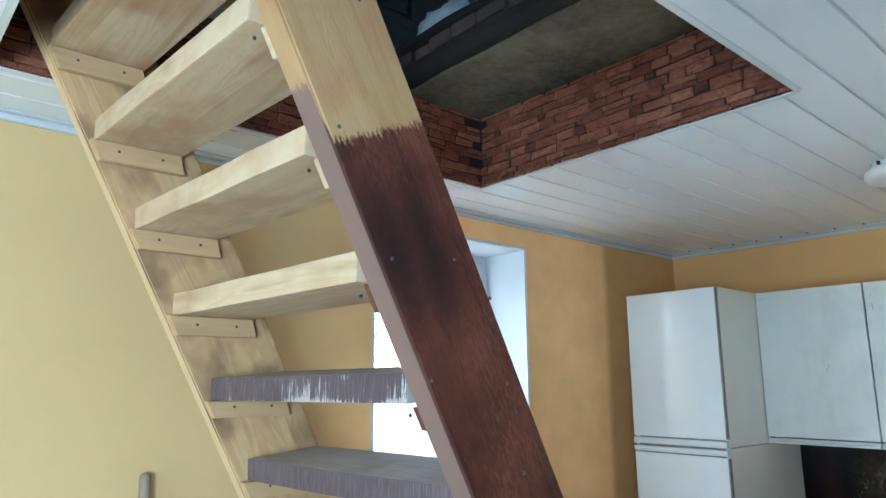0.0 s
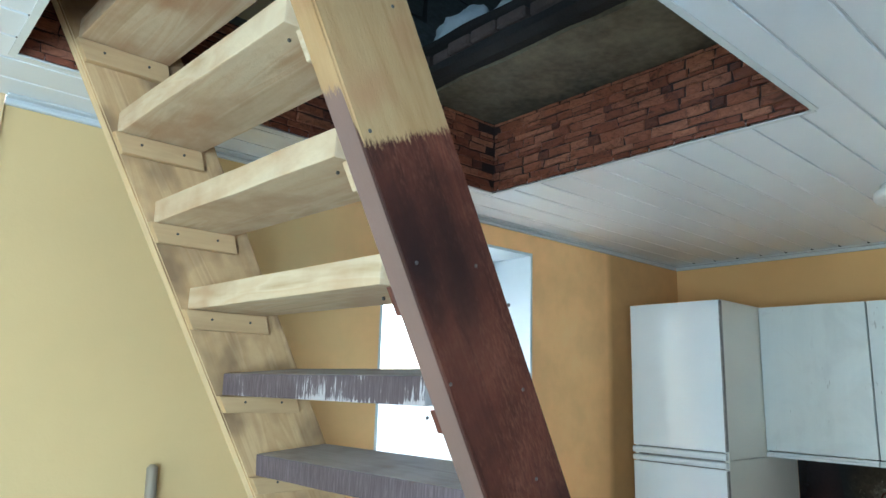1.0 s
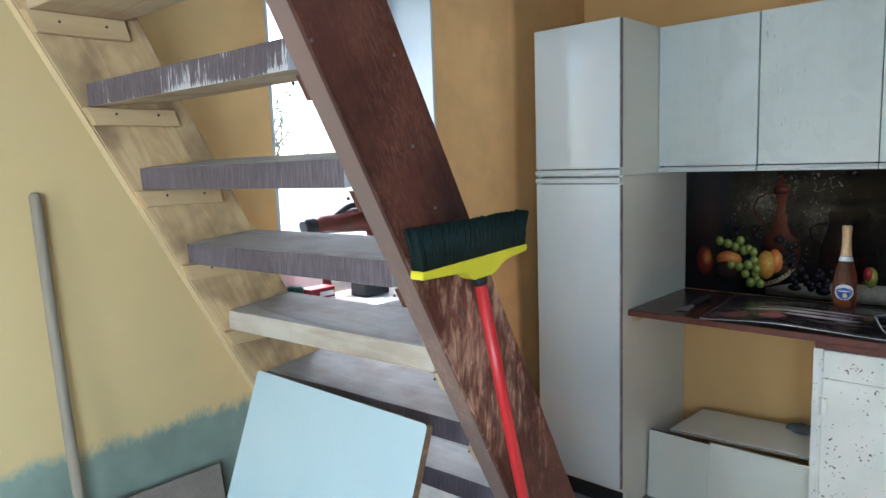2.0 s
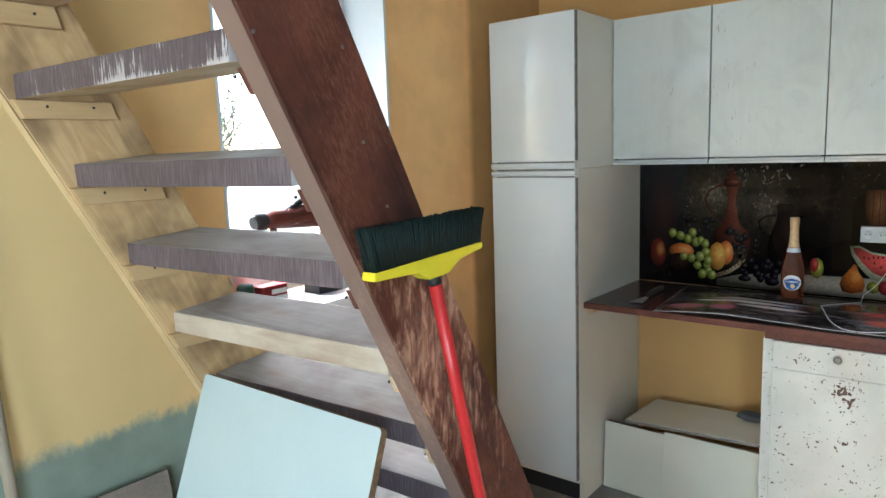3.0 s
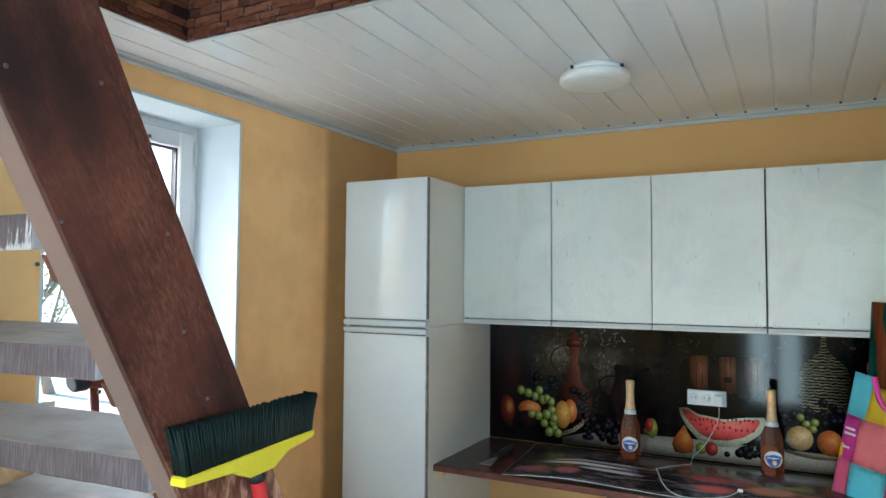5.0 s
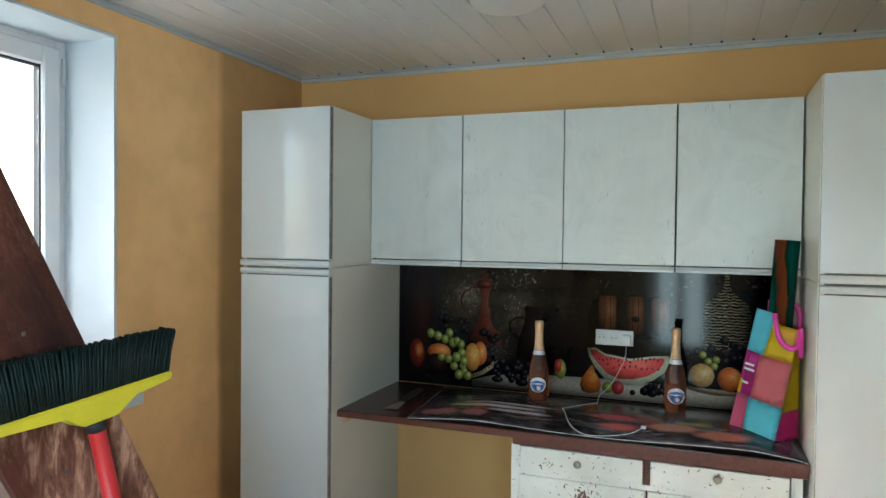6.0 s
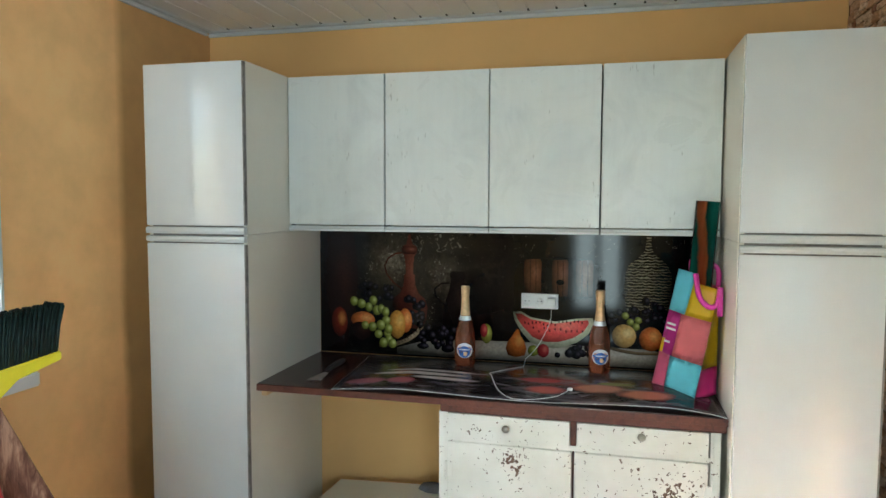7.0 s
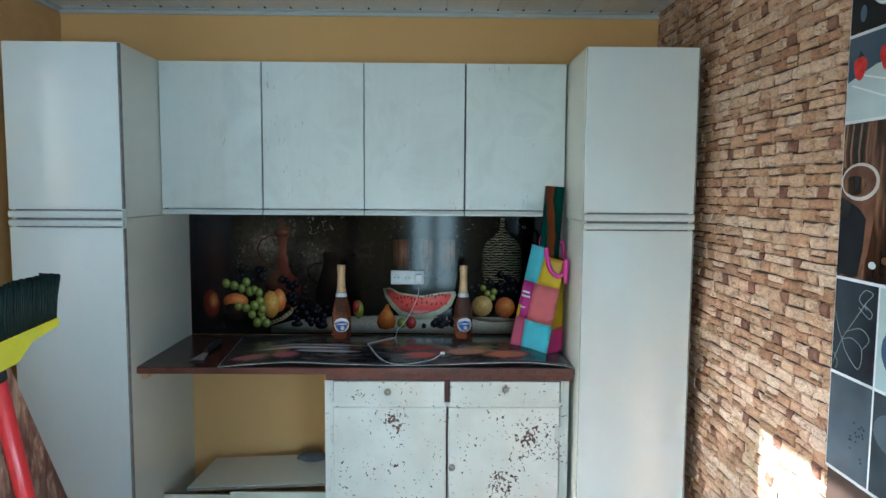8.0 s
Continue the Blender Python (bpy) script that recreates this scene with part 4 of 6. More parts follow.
# ---- backsplash: a glossy printed panel, and the loose second one on the worktop ----
def print_mat(name, color, light=None, rough=0.075, scale=16.0, deep=0.10):
    """Ink under gloss: a printed tone that turns from its lit side to deep shade, with mottling."""
    m, n, l, p = nodes(name)
    tc = n.new("ShaderNodeTexCoord")
    d = put(n, l, "ShaderNodeVectorMath", {0: tc.outputs["Generated"], 1: (0.0, 0.34, 0.62)}, operation="DISTANCE").outputs["Value"]
    mot = noisef(n, l, tc.outputs["Object"], scale, 5, 0.65)
    d = put(n, l, "ShaderNodeMath", {0: mot, 1: 0.22, 2: d}, operation="MULTIPLY_ADD").outputs[0]
    c = ramp(n, l, d, [(0.10, light or dark(color, 1.5)), (0.40, color), (0.84, dark(color, deep))])
    c = mixc(n, l, 0.6, c, ramp(n, l, noisef(n, l, tc.outputs["Object"], scale * 5, 4, 0.6), [(0.32, (0.5, 0.5, 0.5)), (0.62, (1, 1, 1))]), "MULTIPLY")
    l.new(c, p.inputs["Base Color"])
    p.inputs["Roughness"].default_value = rough
    p.inputs["Specular IOR Level"].default_value = 0.15
    return m


def wicker_print():
    """A printed wicker weave: wavy pale withes over dark gaps, lit from one side."""
    m, n, l, p = nodes("print_wicker_weave")
    v = coords(n, l)
    w = put(n, l, "ShaderNodeTexWave", {"Vector": v, "Scale": 26.0, "Distortion": 5.0, "Detail": 3.0, "Detail Scale": 2.2})
    w.wave_type, w.bands_direction = "BANDS", "Z"
    c = ramp(n, l, w.outputs[0], [(0.35, (0.004, 0.003, 0.003)), (0.7, (0.10, 0.075, 0.045)), (0.95, (0.32, 0.27, 0.19))])
    gen = put(n, l, "ShaderNodeSeparateXYZ", {0: n.new("ShaderNodeTexCoord").outputs["Generated"]}).outputs[1]
    c = mixc(n, l, 1.0, c, ramp(n, l, gen, [(0.0, (0.12, 0.12, 0.12)), (0.55, (0.8, 0.8, 0.8)), (0.9, (0.7, 0.7, 0.7)), (1.0, (0.2, 0.2, 0.2))]), "MULTIPLY")
    l.new(c, p.inputs["Base Color"])
    p.inputs["Roughness"].default_value = 0.075
    p.inputs["Specular IOR Level"].default_value = 0.15
    return m


def speckled_print():
    """A printed dark rock wall: mottled, with crusts and bright flecks round the jugs."""
    m, n, l, p = nodes("dark_stone_print")
    v = coords(n, l)
    a, b, big = noisef(n, l, v, 14, 5, 0.7), noisef(n, l, v, 42, 5, 0.75), noisef(n, l, v, 3.0, 3)
    lit = None
    for at, size, much in (((XK, 0.50, 1.36), 0.30, 0.85), ((XK, 0.27, 1.30), 0.26, 0.75), ((XK, 0.05, 1.33), 0.26, 0.5), ((XK, -0.40, 1.42), 0.36, 0.35)):
        d = put(n, l, "ShaderNodeVectorMath", {0: v, 1: at}, operation="DISTANCE").outputs["Value"]
        d = put(n, l, "ShaderNodeMapRange", {0: d, 1: size, 2: 0.02, 3: 0.0, 4: much}).outputs[0]
        lit = d if lit is None else put(n, l, "ShaderNodeMath", {0: lit, 1: d}, operation="MAXIMUM").outputs[0]
    k = put(n, l, "ShaderNodeMath", {0: put(n, l, "ShaderNodeMath", {0: a, 1: b}, operation="ADD").outputs[0], 1: lit}, operation="MULTIPLY").outputs[0]
    c = ramp(n, l, k, [(0.05, (0.0022, 0.0018, 0.0018)), (0.42, (0.012, 0.009, 0.007)), (0.72, (0.048, 0.036, 0.026)), (0.98, (0.17, 0.14, 0.10))])
    fleck = put(n, l, "ShaderNodeMath", {0: noisef(n, l, v, 44, 4, 0.65, 1.5), 1: put(n, l, "ShaderNodeMapRange", {0: big, 1: 0.3, 2: 0.7, 3: 0.0, 4: 0.16}).outputs[0]}, operation="ADD").outputs[0]
    fleck = put(n, l, "ShaderNodeMath", {0: lit, 1: 0.13, 2: fleck}, operation="MULTIPLY_ADD").outputs[0]
    c = mixc(n, l, ramp(n, l, fleck, [(0.78, (0, 0, 0)), (0.87, (0.7, 0.7, 0.7))]), c, (0.34, 0.30, 0.24))
    l.new(c, p.inputs["Base Color"])
    p.inputs["Roughness"].default_value = 0.075
    p.inputs["Specular IOR Level"].default_value = 0.15
    return m


m_speck = speckled_print()
ink = {k: print_mat("print_" + k, c, h) for k, c, h in (
    ("dark_wood", (0.016, 0.006, 0.005), (0.034, 0.013, 0.009)), ("copper", (0.085, 0.020, 0.013), (0.24, 0.072, 0.046)), ("iron", (0.006, 0.005, 0.005), (0.018, 0.013, 0.012)), ("bronze", (0.012, 0.007, 0.006), (0.040, 0.022, 0.018)),
    ("green_grape", (0.24, 0.27, 0.05), (0.58, 0.60, 0.22)), ("black_grape", (0.006, 0.005, 0.008), (0.050, 0.042, 0.060)), ("peach", (0.66, 0.17, 0.04), (0.92, 0.45, 0.13)),
    ("red_peach", (0.16, 0.02, 0.01), (0.66, 0.24, 0.06)), ("wicker", (0.20, 0.14, 0.08), (0.45, 0.36, 0.24)), ("apple", (0.18, 0.20, 0.03), (0.42, 0.48, 0.10)), ("yellow_pear", (0.62, 0.28, 0.05), (0.88, 0.55, 0.15)),
    ("table", (0.30, 0.27, 0.22), (0.55, 0.52, 0.45)), ("barrel", (0.12, 0.042, 0.020), (0.24, 0.095, 0.05)), ("melon", (0.85, 0.10, 0.09), (0.95, 0.24, 0.19)),
    ("rind", (0.62, 0.64, 0.46), (0.82, 0.82, 0.68)), ("pear", (0.40, 0.10, 0.018), (0.66, 0.30, 0.06)), ("red_apple", (0.30, 0.025, 0.03), (0.55, 0.12, 0.09)), ("yellow_peach", (0.60, 0.36, 0.11), (0.80, 0.64, 0.30)))}
ink["weave"] = wicker_print()
backsplash = thing("backsplash", (XK - 0.005, 0, ZCT), "glossy dark plastic backsplash printed with a fruit still life", "backsplash")
part("panel", boxes(((XK - 0.006, -0.86, ZCT + 0.001), (XK - 0.001, 0.86, 1.518))), m_speck, backsplash, "dark printed stone wall")


def flat(name, pts, tone, layer):
    """One printed motif, a hair's breadth proud of the panel."""
    bm = bmesh.new()
    x = XK - 0.0060 - 0.0005 * layer - 0.00002 * (len(backsplash.children) % 23)
    prism(bm, pts, 0, x, x + 0.00035)
    return part(name, bm, ink[tone], backsplash)


def oval(y, z, ry, rz=None, k=22, wob=0.0):
    rz = rz or ry
    return [(y + ry * math.cos(2 * math.pi * i / k) * (1 + wob * math.sin(3.1 * i)), z + rz * math.sin(2 * math.pi * i / k) * (1 + wob * math.cos(2.3 * i))) for i in range(k)]


def L(a, b):
    """Layout of the basket's side of the print."""
    return (0.8968 - 0.001096 * a, 1.538 - 0.001113 * b)


def R(a, b):
    """Layout of the melon's side of the print."""
    return (0.0405 - 0.001177 * a, 1.538 - 0.001191 * b)


def shape(name, side, pts, tone, layer):
    return flat(name, [side(a, b) for a, b in pts], tone, layer)


def round_shape(name, side, a, b, ra, rb, tone, layer, k=22, wob=0.02):
    return flat(name, oval(*side(a, b), ra * 0.0011, rb * 0.00112, k, wob), tone, layer)


def upright(name, side, a, prof, tone, layer):
    return shape(name, side, [(a - w, b) for w, b in prof] + [(a + w, b) for w, b in reversed(prof)], tone, layer)


def ribbon(name, side, pts, wide, tone, layer):
    """A narrow printed band along a bent line."""
    q = [Vector((*p, 0)) for p in pts]
    edge = []
    for i, p in enumerate(q):
        d = (q[min(i + 1, len(q) - 1)] - q[max(i - 1, 0)]).normalized()
        edge.append(Vector((-d.y, d.x, 0)) * wide / 2)
    return shape(name, side, [(p + e).xy for p, e in zip(q, edge)] + [(p - e).xy for p, e in reversed(list(zip(q, edge)))], tone, layer)


shape("printed_board", L, [(36, 25), (185, 25), (198, 110), (205, 230), (196, 350), (170, 470), (140, 540), (36, 540)], "dark_wood", 1)
shape("printed_table", L, [(380, 512), (480, 484), (640, 468), (900, 462), (1400, 468), (1520, 486), (1560, 540), (380, 540)], "table", 1)
upright("printed_jug", L, 434, [(4, 42), (8, 60), (13, 82), (31, 90), (33, 116), (22, 128), (17, 165), (16, 203), (24, 208), (23, 217), (26, 250), (40, 285), (66, 303), (79, 340), (74, 390), (58, 430)], "copper", 2)
upright("printed_jug_collar", L, 434, [(31, 90), (34, 102), (32, 116), (22, 122)], "copper", 3)
ribbon("printed_jug_handle", L, [(402, 116), (372, 122), (340, 142), (326, 172), (334, 205), (362, 240), (402, 268)], 7, "copper", 2)
upright("printed_dark_jug", L, 640, [(26, 188), (33, 198), (30, 212), (28, 228), (34, 262), (47, 300), (60, 345), (63, 390), (58, 432), (40, 446)], "bronze", 2)
ribbon("printed_dark_jug_handle", L, [(606, 236), (570, 240), (543, 262), (546, 290), (572, 316), (596, 330)], 6, "bronze", 2)
ribbon("printed_dark_jug_spout", L, [(676, 262), (702, 232), (724, 208), (752, 196)], 12, "iron", 2)
random.seed(11)
for a, b, ra, rb, tone in ((122, 415, 36, 62, "red_peach"), (228, 402, 54, 34, "peach"), (215, 452, 50, 40, "dark_wood"), (416, 398, 30, 50, "peach"), (381, 416, 36, 59, "yellow_pear")):
    round_shape("printed_peach", L, a, b, ra, rb, tone, 5)
ribbon("printed_basket_rim", L, [(300, 507), (372, 500), (428, 478), (468, 448), (490, 416)], 17, "wicker", 3)
for k in range(13):
    a = 318 + 13 * k
    b = 506 - 0.0026 * (a - 300) ** 2
    ribbon("printed_weave", L, [(a, b - 9), (a + 8, b + 8)], 4, "dark_wood", 4)
for a, b in ((188, 325), (222, 335), (275, 320), (255, 348), (290, 360), (310, 353), (330, 366), (333, 401), (308, 422), (271, 430), (238, 425), (298, 460), (338, 455), (345, 481), (320, 495), (360, 496), (343, 436)):
    round_shape("printed_green_grape", L, a, b, random.uniform(16, 20), random.uniform(18, 22), "green_grape", 6, 14)
for side, a0, b0, w, h, count in ((L, 290, 285, 66, 36, 26), (L, 455, 360, 38, 54, 22), (L, 552, 448, 84, 38, 22), (R, 330, 455, 42, 24, 12), (R, 562, 300, 62, 38, 24), (R, 452, 322, 18, 26, 6)):
    for _ in range(count):
        r = random.uniform(13, 18)
        round_shape("printed_black_grape", side, a0 + random.uniform(-w, w), b0 + random.uniform(-h, h), r, r, "black_grape", 4, 12)
for a, b, ra, rb in ((494, 500, 26, 13), (556, 496, 15, 16), (600, 505, 28, 17)):
    round_shape("printed_black_grape", L, a, b, ra, rb, "black_grape", 5, 14)
round_shape("printed_apple", L, 762, 436, 23, 40, "apple", 3)
round_shape("printed_apple_blush", L, 752, 424, 15, 27, "red_apple", 4)
# barrel with hoops
shape("printed_barrel", R, [(88, 330), (84, 190), (100, 140), (150, 120), (250, 114), (340, 118), (396, 140), (410, 190), (404, 330)], "iron", 2)
for a0, a1 in ((124, 186), (227, 284), (313, 374)):
    shape("printed_stave", R, [(a0, 256), (a0 - 2, 134), (a0 + 4, 124), (a1 - 4, 122), (a1 + 1, 134), (a1, 256)], "barrel", 3)
    for q in (0.34, 0.68):
        a = a0 + (a1 - a0) * q
        ribbon("printed_stave_joint", R, [(a, 126), (a + 1, 190), (a, 254)], 2, "iron", 4)
round_shape("printed_bung", R, 256, 205, 16, 11, "iron", 5, 14)
# melon slice, pear and small fruit
shape("printed_melon_rind", R, [(82, 320), (112, 317), (150, 338), (240, 350), (320, 336), (376, 331), (381, 348), (362, 390), (320, 424), (260, 446), (200, 449), (150, 431), (114, 392), (90, 352)], "rind", 3)
shape("printed_melon_flesh", R, [(92, 326), (114, 325), (150, 345), (240, 357), (320, 343), (358, 340), (362, 352), (344, 382), (305, 408), (252, 425), (202, 427), (158, 411), (124, 378), (100, 346)], "melon", 4)
for i in range(26):
    a, b = (128 + 14 * i, 352 + 6 * math.sin(i * 0.3) + random.uniform(-6, 9)) if i < 16 else (160 + 20 * (i - 16), 385 + random.uniform(-12, 10))
    round_shape("printed_seed", R, a, b, 3.0, 5.5, "black_grape", 5, 8)
shape("printed_pear", R, [(98, 384), (106, 386), (112, 408), (128, 432), (136, 458), (128, 482), (96, 490), (66, 484), (56, 460), (62, 436), (80, 412)], "pear", 5)
round_shape("printed_lime", R, 160, 462, 22, 22, "apple", 5)
round_shape("printed_red_apple", R, 197, 460, 24, 27, "red_apple", 6)
round_shape("printed_grape", R, 250, 473, 11, 11, "black_grape", 5, 12)
# wicker bottle and fruit bowl
upright("printed_wicker_bottle", R, 566, [(8, 36), (9, 60), (13, 84), (34, 108), (66, 134), (80, 170), (82, 230), (72, 300)], "weave", 2)
round_shape("printed_yellow_peach", R, 487, 391, 45, 45, "yellow_peach", 5)
round_shape("printed_orange_peach", R, 580, 398, 43, 46, "peach", 5)
for a, b in ((490, 318), (508, 340), (535, 333), (528, 356)):
    round_shape("printed_green_grape", R, a, b, 14, 14, "green_grape", 5, 14)
ribbon("printed_bowl_rim", R, [(440, 436), (480, 446), (540, 452), (610, 448), (660, 438)], 12, "wicker", 6)


def sheet_print():
    """The loose panel's print, seen flat: dark, with pale drawn-out bands and pulled red and orange fruit."""
    m, n, l, p = nodes("loose_panel_print")
    obj = coords(n, l)
    v = coords(n, l, (7, 2.2, 1))
    a, b = noisef(n, l, v, 1.6, 5, 0.65, 0.8), noisef(n, l, v, 3.4, 5, 0.7, 1.0)
    c = ramp(n, l, a, [(0.34, (0.008, 0.007, 0.009)), (0.52, (0.045, 0.035, 0.04)), (0.70, (0.15, 0.13, 0.14))])
    c = mixc(n, l, ramp(n, l, b, [(0.55, (0, 0, 0)), (0.68, (0.6, 0.6, 0.6))]), c, (0.30, 0.27, 0.28))
    wob = put(n, l, "ShaderNodeMath", {0: noisef(n, l, obj, 11, 4, 0.65), 1: 0.9}, operation="MULTIPLY").outputs[0]
    for at, size, tone in (((2.83, 0.26), (0.016, 0.15), (0.62, 0.56, 0.54)), ((2.88, 0.20), (0.012, 0.17), (0.52, 0.47, 0.46)), ((2.78, 0.14), (0.014, 0.10), (0.55, 0.48, 0.47)), ((2.73, 0.44), (0.035, 0.07), (0.30, 0.10, 0.12)),
                           ((2.73, 0.30), (0.03, 0.05), (0.34, 0.10, 0.12)), ((2.75, -0.25), (0.035, 0.06), (0.50, 0.09, 0.07)), ((2.86, -0.22), (0.03, 0.07), (0.36, 0.06, 0.06)), ((2.79, -0.44), (0.04, 0.08), (0.44, 0.20, 0.12)),
                           ((2.74, -0.60), (0.04, 0.08), (0.50, 0.17, 0.10)), ((2.85, -0.50), (0.02, 0.06), (0.20, 0.22, 0.08))):
        d = put(n, l, "ShaderNodeVectorMath", {0: obj, 1: (*at, ZCT)}, operation="SUBTRACT").outputs[0]
        d = put(n, l, "ShaderNodeVectorMath", {0: d, 1: (1 / size[0], 1 / size[1], 0)}, operation="MULTIPLY").outputs[0]
        d = put(n, l, "ShaderNodeVectorMath", {0: d}, operation="LENGTH").outputs["Value"]
        d = put(n, l, "ShaderNodeMath", {0: d, 1: wob}, operation="ADD").outputs[0]
        c = mixc(n, l, put(n, l, "ShaderNodeMapRange", {0: d, 1: 1.85, 2: 1.25, 3: 0.0, 4: 0.9}).outputs[0], c, tone)
    l.new(c, p.inputs["Base Color"])
    p.inputs["Roughness"].default_value = 0.17
    p.inputs["Specular IOR Level"].default_value = 0.35
    return m


def sheet_z(x, y):
    u, w = (x - 2.625) / 0.61, (0.565 - y) / 1.41
    u, w = min(max(u, 0), 1), min(max(w, 0), 1)
    side = min(1.0, w * 5) ** 0.7 * min(1.0, (1 - w) * 9) ** 0.5
    return ZCT + 0.003 + side * (0.032 * math.sin(math.pi * (0.16 + 0.84 * u)) + 0.006 * math.sin(9 * w) * (1 - u))


bm = bmesh.new()
grid = []
for i in range(25):
    row = []
    for j in range(49):
        u, w = i / 24, j / 48
        y = 0.54 + 0.06 * u - 1.395 * w - 0.035 * u * w
        x = 2.628 + 0.60 * u + 0.01 * w
        row.append((x, max(y, -0.856), sheet_z(x, y)))
    grid.append(row)
top = [[bm.verts.new(p) for p in row] for row in grid]
bot = [[bm.verts.new((p[0], p[1], p[2] - 0.0018)) for p in row] for row in grid]
for i in range(24):
    for j in range(48):
        bm.faces.new((top[i][j], top[i][j + 1], top[i + 1][j + 1], top[i + 1][j])).smooth = True
        f = bm.faces.new((bot[i][j], bot[i + 1][j], bot[i + 1][j + 1], bot[i][j + 1]))
        f.smooth, f.material_index = True, 1
for a, b in (((0, j), (0, j + 1)) for j in range(48)):
    f = bm.faces.new((top[a[0]][a[1]], bot[a[0]][a[1]], bot[b[0]][b[1]], top[b[0]][b[1]]))
    f.material_index = 1
for i in range(24):
    for j in (0, 48):
        f = bm.faces.new((top[i][j], top[i + 1][j], bot[i + 1][j], bot[i][j]))
        f.material_index = 1
bmesh.ops.recalc_face_normals(bm, faces=list(bm.faces))
loose = solid("loose_panel", bm, [sheet_print(), m_strip], "loose glossy printed plastic panel lying curled on the worktop", "panel")

bm = bmesh.new()
tube(bm, [(p[0] - 0.001, p[1], p[2] - 0.0008) for p in grid[0]], 0.0011, 6)
tube(bm, [(row[0][0], row[0][1] + 0.001, row[0][2] - 0.0008) for row in grid], 0.0006, 6)
part("cut_edge", bm, m_strip, loose, "pale cut edge")

# socket and charger cable
m_socket = plain("white_socket_plastic", (0.78, 0.79, 0.78), 0.3, vary=0.03)
sock = thing("socket", (XK - 0.01, -0.175, 1.21), "white triple wall socket with a charger plugged in", "socket")
bm = bmesh.new()
box(bm, (XK - 0.030, -0.2546, 1.178), (XK - 0.0095, -0.0955, 1.243), 0.004, 2)
part("housing", bm, m_socket, sock)
for k in range(3):
    bm = bmesh.new()
    m = Matrix.Translation((XK - 0.0304, -0.122 - 0.053 * k, 1.2105)) @ pose(0, 0, 0, 0, -90, 0)
    lathe(bm, [(0.021, 0.0), (0.021, 0.0016), (0.018, 0.0016), (0.0175, 0.0004), (0.001, 0.0004)], 24, m)
    o = part("outlet", bm, m_socket, sock)
    for dy in (-0.008, 0.008):
        bm = bmesh.new()
        lathe(bm, [(0.0026, 0.0), (0.0026, 0.0006)], 8, Matrix.Translation((XK - 0.0306, -0.122 - 0.053 * k + dy, 1.2105)) @ pose(0, 0, 0, 0, -90, 0))
        part("pin_hole", bm, m_groove, o)
cable = thing("charger", (XK - 0.05, -0.228, 1.19), "white phone charger with a thin cable trailing over the worktop", "charger")
bm = bmesh.new()
box(bm, (XK - 0.075, -0.246, 1.188), (XK - 0.0325, -0.212, 1.230), 0.005, 2)
part("plug", bm, m_socket, cable)


def smooth_path(pts, k=8):
    out = []
    for i in range(len(pts) - 1):
        p = [Vector(pts[min(max(i + d, 0), len(pts) - 1)]) for d in (-1, 0, 1, 2)]
        for j in range(k):
            t = j / k
            out.append(0.5 * ((2 * p[1]) + (p[2] - p[0]) * t + (2 * p[0] - 5 * p[1] + 4 * p[2] - p[3]) * t * t + (3 * p[1] - p[0] - 3 * p[2] + p[3]) * t ** 3))
    return out + [Vector(pts[-1])]


bm = bmesh.new()
run = smooth_path([(XK - 0.06, -0.229, 1.187), (XK - 0.07, -0.222, 1.12), (3.14, -0.17, 1.02), (3.06, -0.11, 0.975), (2.93, -0.035, 0.97), (2.90, -0.017, 0.97), (2.86, -0.03, 0.97), (2.72, -0.075, 0.97), (2.645, -0.13, 0.97), (2.640, -0.20, 0.97), (2.68, -0.29, 0.97), (2.742, -0.330, 0.97)])
tube(bm, [(p.x, p.y, max(p.z, sheet_z(p.x, p.y) + 0.003) if p.z > 0.985 else sheet_z(p.x, p.y) + 0.003) for p in run], 0.0010, 8)
part("cable", bm, m_socket, cable)
bm = bmesh.new()
zz = sheet_z(2.75, -0.338)
box(bm, (2.740, -0.346, zz + 0.0015), (2.762, -0.328, zz + 0.009), 0.002)
part("connector", bm, m_socket, cable)

# ---- bottles ----
m_wine = glass("pink_wine_glass", (0.72, 0.25, 0.13), 0.01)
m_wine.node_tree.nodes["Principled BSDF"].inputs["Transmission Weight"].default_value = 0.9
m_foil = plain("gold_foil", (0.78, 0.52, 0.27), 0.42, 0.25, vary=0.25, scale=60, bump=0.3, fine=300)
m_label = plain("white_paper_label", (0.75, 0.78, 0.80), 0.5, vary=0.05)
m_blue = plain("blue_ink", (0.02, 0.12, 0.42), 0.45, vary=0.2)
m_cap = plain("white_cap", (0.75, 0.76, 0.76), 0.4, vary=0.05)


